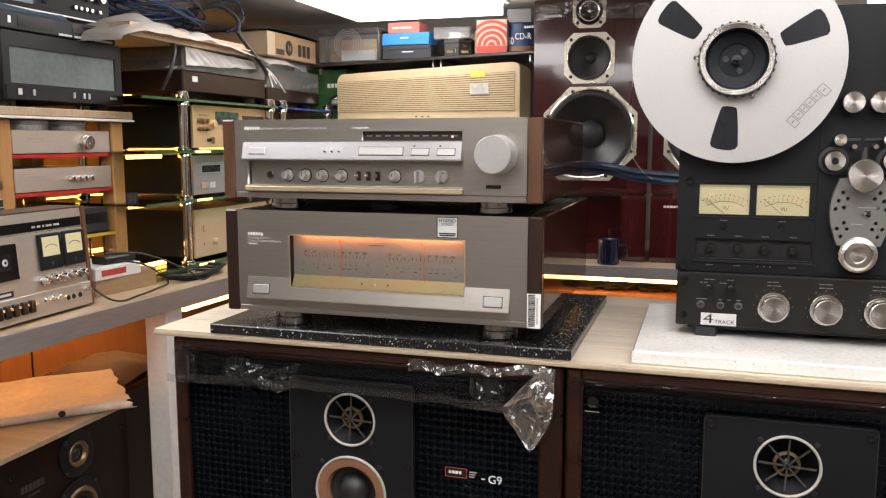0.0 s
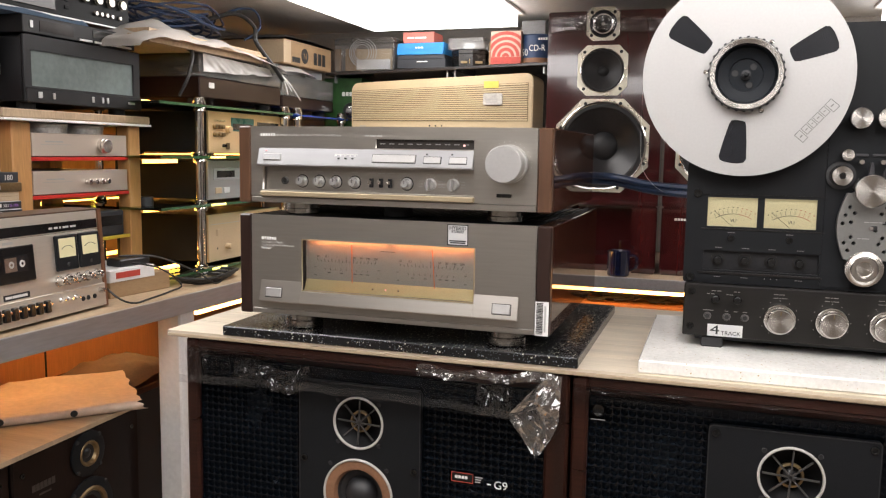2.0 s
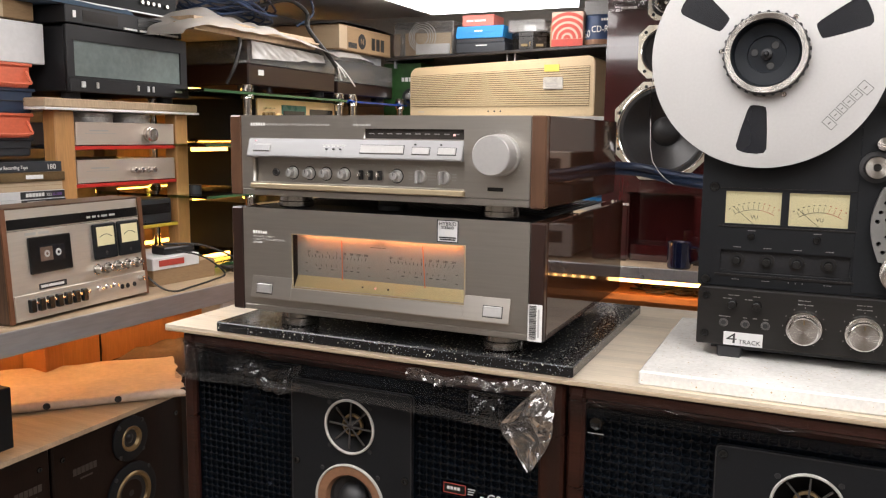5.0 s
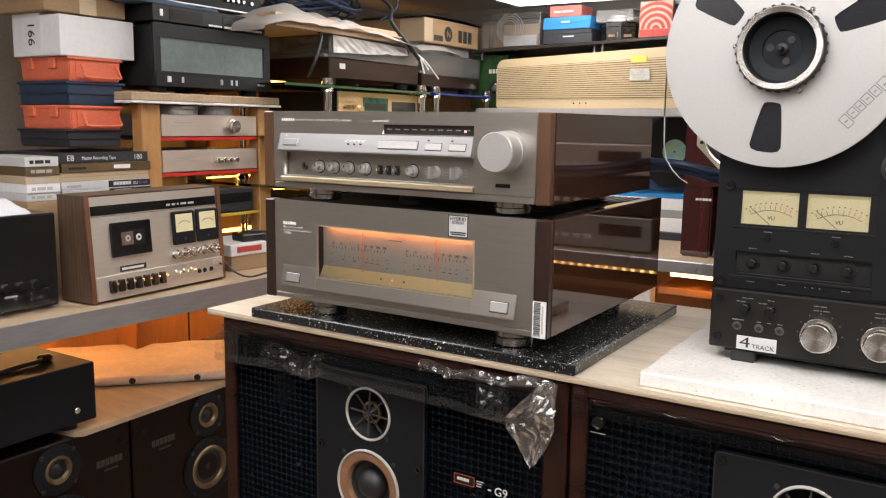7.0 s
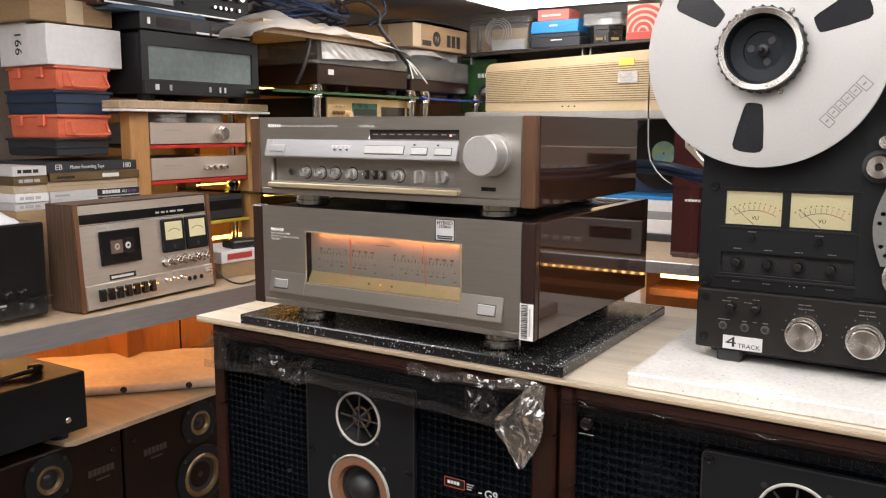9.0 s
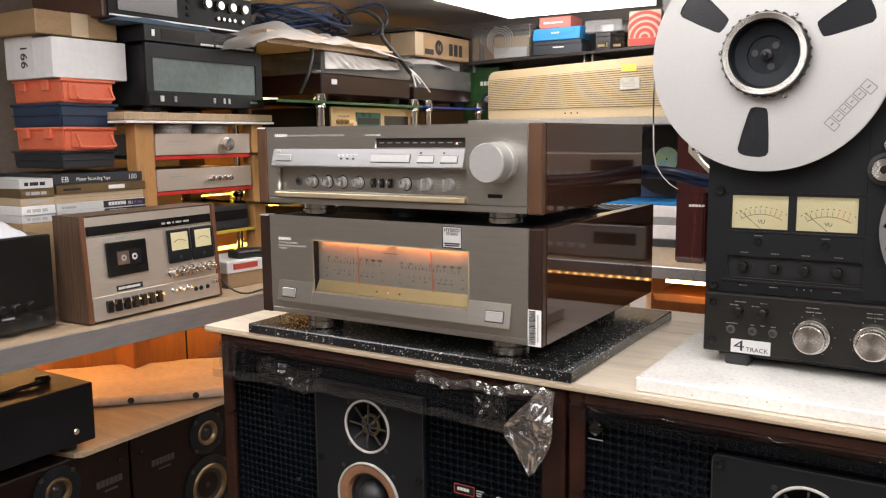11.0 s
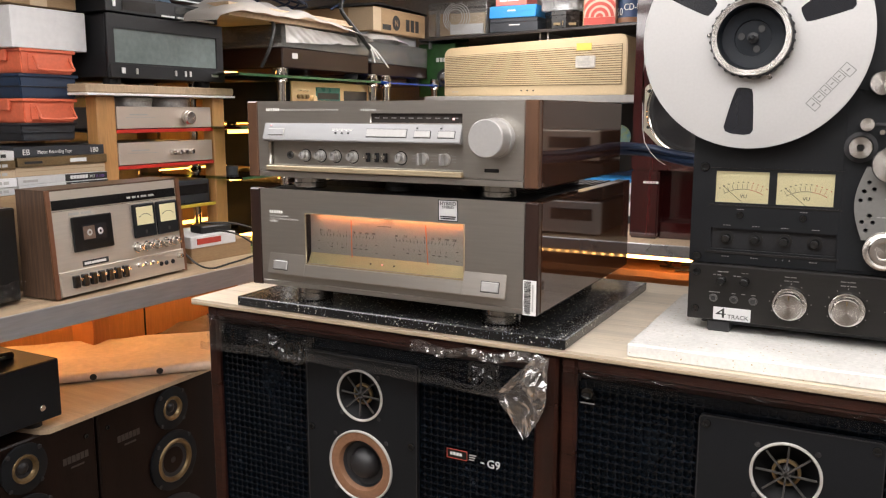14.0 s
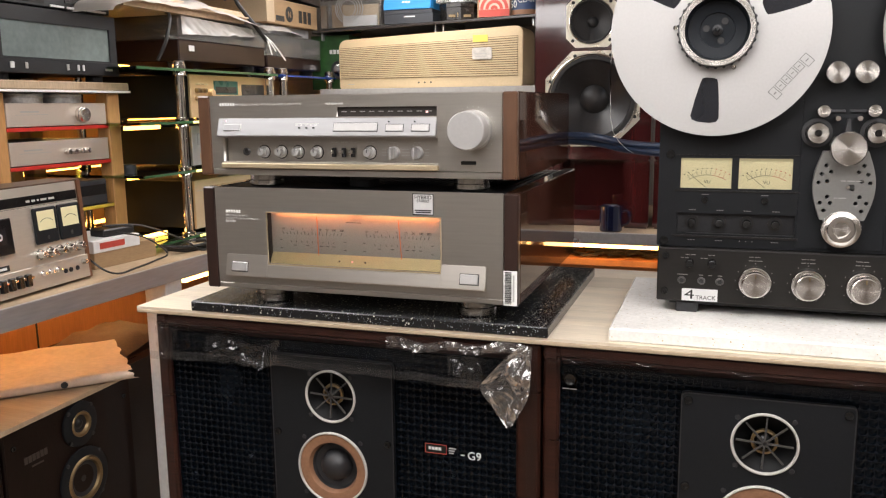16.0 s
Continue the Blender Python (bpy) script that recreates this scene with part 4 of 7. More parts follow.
for x in (0.1305, 0.196, 0.262):
    for a in range(-150, 151, 30):
        bx, bz = x + 0.0245 * math.sin(radians(a)), 0.033 + 0.0245 * math.cos(radians(a))
        box(bx - 0.0005, bx + 0.0005, -0.0124, -0.012, bz - 0.0007, bz + 0.0007, 0, bm)
part("captions", bm, deck_print, low)
for x in (0.1305, 0.196, 0.262):
    k = part("level_knob", lathe([(0.0, 0.012), (0.0195, 0.012), (0.0205, 0.011), (0.0205, 0.001), (0.021, 0)], 48, "y", (x, -0.012, 0.033)), brushed_v, low, "turned aluminium level knob", True)
    part("cap", lathe([(0, 0.028), (0.0155, 0.028), (0.0168, 0.0268), (0.0175, 0.012)], 48, "y", (x, -0.012, 0.033)), brushed_v, k, "", True)
    part("pointer", box(x - 0.0006, x + 0.0006, -0.0408, -0.0395, 0.042, 0.0475, 0), brass, k)
lab = part("track_label", box(0.037, 0.084, -0.0130, -0.0119, 0.0015, 0.0185, 0.0003), label_silver, low, "silver label")
words("4", 0.0185, ink, lab, (0.047, -0.0132, 0.0045), sx=1.5)
words("TRACK", 0.0078, ink, lab, (0.0685, -0.0132, 0.0042), sx=1.05)
# head block
hx = 0.231
part("head_bay", box(hx - 0.052, hx + 0.052, -0.001, 0.002, 0.0785, 0.30, 0.0005), plate_black, dk)
outline = []
for u in range(21):
    z = 0.120 + 0.088 * u / 20
    outline.append((hx + 0.026 + 0.0105 * math.sin(math.pi * u / 20), z))
for u in range(21):
    z = 0.208 - 0.088 * u / 20
    outline.append((hx - 0.026 - 0.0105 * math.sin(math.pi * u / 20), z))
holes = [(-0.022, 0.190), (-0.027, 0.179), (-0.030, 0.168), (-0.016, 0.182), (-0.020, 0.170), (-0.010, 0.160), (-0.027, 0.142), (-0.022, 0.132), (-0.015, 0.142), (-0.009, 0.128), (-0.019, 0.150)]
hl = []
for a, b in holes:
    for q in (-1, 1):
        if not (q == 1 and a > -0.012):
            hl.append(circle(hx + q * a, b, 0.0026, 12))
hp = part("head_cover", disc_shape(outline, hl, -0.016, 0.014), head_plate, dk, "perforated grey metal head cover")
part("slot", box(hx + 0.004, hx + 0.012, -0.0168, -0.0155, 0.160, 0.166, 0.002), ink, hp)
part("lever", lathe([(0, 0.005), (0.0022, 0.005), (0.0026, 0)], 16, "y", (hx + 0.0045, -0.0165, 0.163)), chrome, hp, "", True)
part("captions", bars(hx - 0.004, 0.170, (0.006, 0.009, 0.007), 0.001, -0.016), ink_dim, hp)
part("captions", bars(hx - 0.011, 0.148, (0.004, 0.009), 0.001, -0.016), ink_dim, hp)
part("pinch_knob", lathe([(0, 0.040), (0.020, 0.040), (0.0212, 0.0385), (0.0212, 0.016), (0.010, 0.014), (0.010, 0)], 48, "y", (hx, 0, 0.2125)), brushed_v, dk, "turned aluminium capstan knob", True)
part("pointer", prism([(hx - 0.0035, 0.232), (hx + 0.0035, 0.232), (hx + 0.0015, 0.249), (hx - 0.0015, 0.249)], -0.022, -0.012, "xz"), black_rubber, dk)
dl = part("tape_counter_dial", lathe([(0.0, 0.020), (0.009, 0.020), (0.0095, 0.022), (0.0155, 0.022), (0.016, 0.020), (0.018, 0.018), (0.0235, 0.017), (0.0245, 0.015), (0.0245, 0.0)], 56, "y", (hx, 0, 0.108)), brushed_v, dk, "silver capstan dial", True)
part("ring", lathe([(0.0160, 0.0222), (0.0130, 0.0228), (0.0105, 0.0222)], 40, "y", (hx, 0, 0.108)), chrome, dl, "", True)
for q in (-1, 1):
    r = part("tension_roller", lathe([(0.0, 0.019), (0.004, 0.019), (0.0045, 0.021), (0.0125, 0.021), (0.0135, 0.019), (0.0135, 0.004), (0.0175, 0.003), (0.0175, 0)], 40, "y", (hx + q * 0.0345, 0, 0.231)), brushed_v, dk, "turned tape roller", True)
    part("base", lathe([(0.0185, 0), (0.0185, 0.005), (0.014, 0.0055)], 36, "y", (hx + q * 0.0345, 0, 0.231)), black_rubber, r, "", True)
    part("hub", lathe([(0, 0.0225), (0.0035, 0.0225), (0.004, 0.019)], 16, "y", (hx + q * 0.0345, 0, 0.231)), black_gloss, r, "", True)
    g = part("guide_roller", lathe([(0, 0.018), (0.003, 0.018), (0.0035, 0.019), (0.0075, 0.019), (0.0082, 0.0175), (0.0082, 0)], 28, "y", (hx + q * 0.0290, 0, 0.2585)), brushed_v, dk, "", True)
    part("arm", box(hx + q * 0.0145 - 0.012, hx + q * 0.0145 + 0.012, -0.004, 0, 0.2565, 0.2605, 0.001), black_rubber, g)
    part("guide_pin", lathe([(0, 0.022), (0.003, 0.022), (0.0036, 0.021), (0.0036, 0)], 16, "y", (hx + q * 0.0125, 0, 0.2495)), chrome, dk, "", True)
    t = part("speed_knob", lathe([(0, 0.024), (0.0128, 0.024), (0.0138, 0.0228), (0.0138, 0.006), (0.006, 0.004), (0.006, 0)], 36, "y", (hx + q * 0.0165, 0, 0.3065)), brushed_v, dk, "turned aluminium lever knob", True)
    bm = bmesh.new()
    own = box(-0.0065, 0.0065, -0.0008, 0.0, -0.030, 0.004, 0.004)
    own.transform(Matrix.Translation((hx + q * 0.0165, 0, 0.3025)) @ Matrix.Rotation(radians(q * 14), 4, "Y"))
    part("slot", own, ink, t)


hub_dark = mat("dark_hub_plastic", (0.008, 0.0105, 0.014), 0.4, 0, 0.1, 10, 100, 0)


hub_dark.node_tree.nodes["Principled BSDF"].inputs["Specular IOR Level"].default_value = 0.2


def reel(at, turn, label):
    """A metal tape reel with three windows, its centre at the origin, facing -y."""
    r = thing("tape_reel", label, "tape reel", at, group="reels on the deck")
    hl = [circle(0, 0, 0.0395, 64)]
    for a0 in (-96, 24, 144):
        pts = []
        for (rr, aa) in ((0.062, -8.4), (0.0605, -5), (0.060, 0), (0.0605, 5), (0.062, 8.4), (0.068, 9.4), (0.09, 9.6), (0.112, 9.2), (0.1165, 7.6), (0.118, 4), (0.118, 0), (0.118, -4), (0.1165, -7.6), (0.112, -9.2), (0.09, -9.6), (0.068, -9.4)):
            a = radians(a0 + turn + aa)
            pts.append((rr * math.cos(a), rr * math.sin(a)))
        hl.append(pts)
    part("flange", disc_shape(circle(0, 0, 0.1345, 96), hl, 0.0, 0.0012), reel_alu, r, "brushed aluminium flange")
    part("flange", disc_shape(circle(0, 0, 0.1345, 96), hl, 0.0095, 0.0012), reel_alu, r, "brushed aluminium flange")
    part("tape_pack", lathe([(0.0395, -0.0022), (0.121, -0.0022), (0.121, -0.009), (0.0395, -0.009)], 72, "y"), tape_brown, r, "wound dark brown tape", True)
    hub = part("hub_adapter", lathe([(0.0405, 0.018), (0.0465, 0.018), (0.0475, 0.0165), (0.0475, 0.0), (0.0475, -0.012), (0.039, -0.012)], 64, "y"), black_rubber, r, "black hub adapter with a silver ring", True)
    for i in range(30):
        a = 2 * math.pi * i / 30
        own = box(-0.0018, 0.0018, -0.0165, -0.001, 0.0468, 0.0492, 0.0006)
        own.transform(Matrix.Rotation(a, 4, "Y"))
        part("rib", own, black_rubber, hub)
    part("ring", lathe([(0.0465, 0.0185), (0.0455, 0.0205), (0.0395, 0.0200), (0.0385, 0.017), (0.0385, 0.010)], 64, "y"), brushed_v, hub, "brushed silver ring", True)
    part("well", lathe([(0.0388, 0.016), (0.036, 0.002), (0.022, 0.000), (0.0215, -0.003), (0.0, -0.003)], 48, "y"), hub_dark, hub, "", True)
    for a in (50, 170, 290):
        part("hole", lathe([(0, 0.0006), (0.0042, 0.0006), (0.0046, 0)], 16, "y", (0.014 * math.cos(radians(a)), -0.0002 + 0.003, 0.014 * math.sin(radians(a)))), ink, hub)
    part("spindle", lathe([(0, 0.014), (0.002, 0.0138), (0.003, 0.012), (0.003, 0.004), (0.0065, 0.003), (0.0065, -0.003)], 20, "y"), black_metal, hub, "", True)
    for a in (60, 180, 300):
        b = radians(a + turn - 5)
        part("screw", lathe([(0, 0.0008), (0.0018, 0.0006), (0.0028, 0.0014), (0.0034, 0.0002)], 16, "y", (0.052 * math.cos(b), 0, 0.052 * math.sin(b))), chrome, r, "", True)
    return r


r1 = reel((0.034, 1.186, 1.4065), 0, "silver metal tape reel with three windows on the deck")
# outlined maker's mark on the reel, as plain hollow bars
bm = bmesh.new()
widths = (0.0110, 0.0090, 0.0096, 0.0074, 0.0092, 0.0096)
for i, w in enumerate(widths):
    pos = sum(widths[:i]) + 0.0016 * i - 0.033
    tall = 0.0150 if i in (0, 5) else 0.0115
    for a, b, c, d in ((0, w, 0, 0.0008), (0, w, tall - 0.0008, tall), (0, 0.0008, 0, tall), (w - 0.0008, w, 0, tall), (w * 0.3, w * 0.7, tall * 0.45, tall * 0.55)):
        own = box(pos + a, pos + b, -0.0004, 0, c - 0.006, d - 0.006, 0)
        own.transform(Matrix.Translation((0.089, -0.0001, -0.060)) @ Matrix.Rotation(radians(131), 4, "Y"))
        join(own, bm)
part("maker_mark", bm, reel_mark, r1, "outlined grey maker's mark")
reel((0.361, 1.186, 1.4065), 40, "silver metal tape reel at the take-up side of the deck")


def ribbon(points, width, material, name, label, category):
    pts = [Vector(p) for p in points]
    bm = bmesh.new()
    prev = None
    for p, q in zip(pts, pts[1:] + [pts[-1] + (pts[-1] - pts[-2])]):
        for_y = Vector((0, width / 2, 0))
        a, b = bm.verts.new(p - for_y), bm.verts.new(p + for_y)
        if prev:
            bm.faces.new((prev[0], prev[1], b, a))
        prev = (a, b)
    r = bmesh.ops.solidify(bm, geom=bm.faces[:], thickness=0.0006)
    return single(name, bm, material, label, category)


ribbon([(-0.0995, 1.192, 1.40), (-0.1005, 1.192, 1.37), (-0.1005, 1.193, 1.33), (-0.0995, 1.194, 1.295), (-0.096, 1.194, 1.277), (-0.088, 1.195, 1.264), (-0.078, 1.195, 1.254), (-0.068, 1.195, 1.248)], 0.0055, label_white, "leader_tape", "loose end of white leader tape hanging from the reel", "tape")
for k, (dz, dy) in enumerate(((0, 0), (-0.010, 0.012))):
    single("audio_cable", tube([(-0.225, 1.47, 1.262 + dz), (-0.17, 1.50 + dy, 1.258 + dz), (-0.11, 1.49, 1.247 + dz), (-0.05, 1.47 - dy, 1.243 + dz), (0.01, 1.44, 1.242 + dz)], 0.0065, 10), cable_blue, "thick dark blue audio cable between amplifier and deck", "cable", group="audio cables", smooth=True)

# ---- clear film on the speakers ----
def hang(p, u, v):
    """A band of film whose lower edge sags between its fixings."""
    edge = 0.931 + 0.008 * math.sin(3.1 * u) + 0.004 * noise.noise(Vector((u * 14, 3, 1)))
    pleat = 0.0035 * noise.noise(Vector((u * 60, 0.5 * v, 4))) * math.exp(-((u - 0.24) / 0.10) ** 2)
    lift = 0.0030 * noise.noise(Vector((u * 26, v * 1.5, 8)))
    return Vector((p.x, -0.008 - 0.005 * (1 - v) + pleat * 2.2 + lift, edge + (0.996 - edge) * v))


def facets(nx, nz, shape, amp, freq, seed):
    """Film crushed into sharp flat facets; shape gives each point of the sheet its place."""
    rnd = random.Random(seed)
    own = bmesh.new()
    grid = []
    for i in range(nx + 1):
        row = []
        for k in range(nz + 1):
            u = min(1, max(0, i / nx + (rnd.uniform(-0.38, 0.38) / nx if 0 < i < nx else 0)))
            v = min(1, max(0, k / nz + (rnd.uniform(-0.38, 0.38) / nz if 0 < k < nz else 0)))
            x, z = shape(u, v)
            fold = 1 - 2 * abs(noise.noise(Vector((x * freq, z * freq, seed))))
            row.append(own.verts.new((x, amp * fold + rnd.uniform(-0.22, 0.22) * amp, z)))
        grid.append(row)
    for i in range(nx):
        for k in range(nz):
            a, b, c, d = grid[i][k], grid[i + 1][k], grid[i + 1][k + 1], grid[i][k + 1]
            if rnd.random() < 0.5:
                own.faces.new((a, b, c))
                own.faces.new((a, c, d))
            else:
                own.faces.new((a, b, d))
                own.faces.new((b, c, d))
    return own


single("wrapping_film", sheet(-0.787, -0.190, 0.930, 0.994, 200, 16, 0.0, 1, 3.0, hang), film, "torn clear plastic film hanging over a speaker front", "plastic film", (0, 1.086, 0), smooth=True)
hem = bmesh.new()
for i in range(120):
    u0, u1 = i / 120, (i + 1) / 120
    q = [hang(Vector((-0.787 + 0.597 * u, 0, 0)), u, v) for u in (u0, u1) for v in (0.0, 0.20 + 0.06 * noise.noise(Vector((u * 9, 1, 1))))]
    hem.faces.new([hem.verts.new(p + Vector((0, -0.0008, 0))) for p in (q[0], q[2], q[3], q[1])])
bmesh.ops.remove_doubles(hem, verts=hem.verts[:], dist=1e-5)
film_hem = clear("folded_film_hem", (0.90, 0.90, 0.91), 0.025, 0.14, 1.3, 0.3, 30.0, 1.0, 0.014)
single("film_hem", hem, film_hem, "doubled hem along the edge of the clear film", "plastic film", (0, 1.086, 0), smooth=True)


def pleats(u, v):
    return -0.690 + 0.125 * u + 0.004 * math.sin(9 * v), 0.935 + 0.036 * v + 0.008 * math.sin(7 * u)


film_pleat = clear("pleated_film", (0.93, 0.93, 0.94), 0.07, 0.09, 1.4, 0.3, 40.0, 1.0, 0.006)
single("film_pleats", facets(26, 5, pleats, 0.0075, 60, 5), film_pleat, "pleated stretch of clear film on the speaker", "plastic film", (0, 1.077, 0))
single("film_pleats", facets(14, 6, lambda u, v: (-0.779 + 0.04 * u, 0.935 + 0.055 * v), 0.0075, 60, 6), film_pleat, "pleated corner of clear film on the speaker", "plastic film", (0, 1.077, 0))
single("film_pleats", facets(12, 6, lambda u, v: (-0.300 + 0.05 * u, 0.932 + 0.045 * v), 0.0065, 60, 7), film_pleat, "pleated end of clear film on the speaker", "plastic film", (0, 1.077, 0))


def flap(u, v):
    """A kite that hangs by its upper corner: v runs down from it, u across."""
    if v < 0.55:
        w = v / 0.55
        lo, hi = -0.196 - 0.058 * w ** 0.9, -0.180 - 0.003 * w
        zl, zr = 1.000 - 0.062 * w, 0.999 - 0.060 * w
    else:
        w = (v - 0.55) / 0.45
        lo, hi = -0.254 + 0.038 * w, -0.183 - 0.026 * w ** 1.6
        zl, zr = 0.938 - 0.056 * w, 0.939 - 0.052 * w
    return lo + (hi - lo) * u, zl + (zr - zl) * u + 0.003 * math.sin(19 * u) * v


single("film_flap", facets(12, 20, flap, 0.007, 32, 8), film_crumpled, "crumpled flap of clear plastic film", "plastic film", (0, 1.070, 0))
single("film_fold", facets(46, 4, lambda u, v: (-0.390 + 0.200 * u, 0.978 + 0.008 * u + v * (0.018 - 0.006 * math.sin(3 * u)) + 0.003 * math.sin(17 * u)), 0.006, 45, 9), film_crumpled, "creased fold of clear plastic film", "plastic film", (0, 1.074, 0))
single("wrapping_film", sheet(-0.165, 0.44, 0.967, 0.994, 80, 5, 0.002, 34, 12.0, lambda p, u, v: Vector((p.x, p.y - 0.004, p.z))), film, "clear plastic film along the top of a speaker", "plastic film", (0, 1.086, 0), smooth=True)
rnd = random.Random(31)
for i in range(7):
    x0, z0 = -0.10 + 0.08 * i + rnd.uniform(-0.035, 0.035), 0.991 + rnd.uniform(-0.006, 0.006)
    dx = rnd.uniform(0.012, 0.032)
    single("film_crease", tube([(x0, 1.0795, z0), (x0 + dx * 0.5, 1.0795, z0 - rnd.uniform(0.002, 0.006)), (x0 + dx, 1.0795, z0 + rnd.uniform(-0.004, 0.002))], 0.00035, 5), film_hem, "fine bright crease in the clear film", "plastic film", group="film creases", smooth=True)
single("film_flap", sheet(-0.190, -0.176, 0.70, 0.99, 6, 50, 0.003, 30, 2.0, lambda p, u, v: Vector((p.x, p.y - 0.004, p.z))), film, "strip of clear plastic film between two speakers", "plastic film", (0, 1.086, 0), smooth=True)

# ---- back bench and what stands on it ----
BZ = 0.872
bb = thing("back_bench", "wooden bench with a steel edge along the back wall", "bench", (0, 0, 0))
part("top", box(-1.36, 1.8, 2.915, 3.74, BZ - 0.03, BZ, 0.002), bench_top, bb)
part("edge", box(-1.36, 1.8, 2.90, 2.914, BZ - 0.040, BZ + 0.001, 0.002), steel, bb, "steel edge strip")
for x in (-0.70, 0.95):
    part("leg", box(x - 0.03, x + 0.03, 2.93, 2.99, FLOOR, BZ - 0.031, 0.004), white_paint, bb, "white painted leg")
part("lower_shelf", box(-0.66, 1.8, 2.98, 3.72, 0.74, 0.765, 0.002), orange_wood, bb, "orange wooden lower shelf")
part("back_board", box(-1.36, 1.8, 3.72, 3.74, FLOOR, BZ - 0.031, 0.002), orange_wood, bb)
single("led_strip", box(-0.60, 0.14, 2.918, 2.930, BZ - 0.055, BZ - 0.041, 0.001), led_soft, "glowing warm light strip under the back bench", "light strip", group="light strips")
bare = thing("led_tape", "bare light tape with single warm lamps under the back bench", "light strip", (0.18, 2.92, BZ - 0.050))
part("tape", box(0, 0.62, 0.004, 0.006, -0.005, 0.005, 0), label_white, bare)
for i in range(19):
    part("lamp", box(0.012 + 0.033 * i, 0.022 + 0.033 * i, 0.0, 0.004, -0.004, 0.004, 0.001), led_soft, bare, "glowing warm lamp")
rnd = random.Random(7)
for i in range(16):
    x0, y0 = -0.42 + 0.031 * i, 3.0 + rnd.uniform(0, 0.1)
    pts = [(x0 + rnd.uniform(-0.09, 0.09), y0 + rnd.uniform(-0.015, 0.06), 0.772 + abs(rnd.gauss(0, 0.014))) for _ in range(9)]
    single("power_cable", tube(pts, 0.0036, 6), cable_black, "tangled black power cable on the lower shelf", "cable", group="tangled cables", smooth=True)


def component(at, w, h, d, front, label):
    """A plain hi-fi unit on the back bench, facing the room."""
    u = thing("hifi_unit", label, "hi-fi unit", at, group="units on the back bench")
    part("case", box(0.003, w - 0.003, 0.010, d, 0.010, h - 0.002, 0.002), black_metal, u)
    part("front_panel", box(0, w, 0, 0.010, 0.008, h, 0.002), front, u)
    part("display", box(w * 0.08, w * 0.45, -0.0015, 0.001, h * 0.45, h * 0.8, 0.001), smoked, u)
    for i in range(4):
        part("button", box(w * (0.52 + 0.1 * i), w * (0.58 + 0.1 * i), -0.004, 0, h * 0.3, h * 0.42, 0.001), label_silver, u)
    for fx in (0.05, w - 0.05):
        for fy in (0.05, d - 0.06):
            part("foot", lathe([(0, 0), (0.018, 0), (0.018, 0.0105), (0, 0.0105)], 16, "z", (fx, fy, 0)), black_rubber, u)
    return u


component((0.29, 2.98, BZ), 0.43, 0.125, 0.34, satin, "silver hi-fi unit on the back bench")
component((0.29, 2.99, BZ + 0.1255), 0.43, 0.14, 0.34, black_metal, "black hi-fi unit stacked on a silver one")
component((0.30, 2.98, BZ + 0.266), 0.43, 0.115, 0.34, silver_pink, "champagne hi-fi unit on top of a stack")
component((0.80, 2.98, BZ), 0.43, 0.16, 0.34, black_metal, "black hi-fi unit at the end of the bench")


def driver(parent, name, x, z, r, y, frame_pts, cone=cone_sheen, cap=0.3, bolts=8, lab=""):
    """A cone driver behind a cut alloy frame."""
    d = part(name, disc_shape(frame_pts, [circle(x, z, r * 0.985, 56)], y - 0.006, 0.006), ring_gold, parent, lab)
    part("rim", lathe([(r * 0.985, 0.006), (r * 1.0, 0.0085), (r * 1.025, 0.009), (r * 1.045, 0.0065)], 56, "y", (x, y, z)), chrome, d, "bright alloy rim", True)
    part("surround", lathe([(r, 0.002), (r * 0.96, 0.005), (r * 0.9, 0.004), (r * 0.86, -0.004)], 56, "y", (x, y, z)), black_rubber, d, "", True)
    part("cone", lathe([(r * 0.87, -0.003), (r * 0.6, -r * 0.16), (r * cap, -r * 0.32)], 56, "y", (x, y, z)), cone, d, "", True)
    part("dust_cap", lathe([(0, -r * 0.17), (r * cap * 0.5, -r * 0.19), (r * cap * 0.9, -r * 0.27), (r * cap * 1.02, -r * 0.325)], 40, "y", (x, y, z)), cone_black, d, "", True)
    for i in range(bolts):
        a = math.pi * 2 * (i + 0.5) / bolts
        rr = r * (1.065 if bolts == 8 else 1.20)
        part("bolt", lathe([(0, 0.001), (0.35 * 0.012, 0.001), (0.0055, 0.0022), (0.0062, 0)], 12, "y", (x + rr * math.cos(a), y - 0.006, z + rr * math.sin(a))), black_metal, d, "", True)
    return d


def octagon(x, z, r, cut=0.42):
    c = r * cut
    return [(x - r, z - r + c), (x - r + c, z - r), (x + r - c, z - r), (x + r, z - r + c), (x + r, z + r - c), (x + r - c, z + r), (x - r + c, z + r), (x - r, z + r - c)]


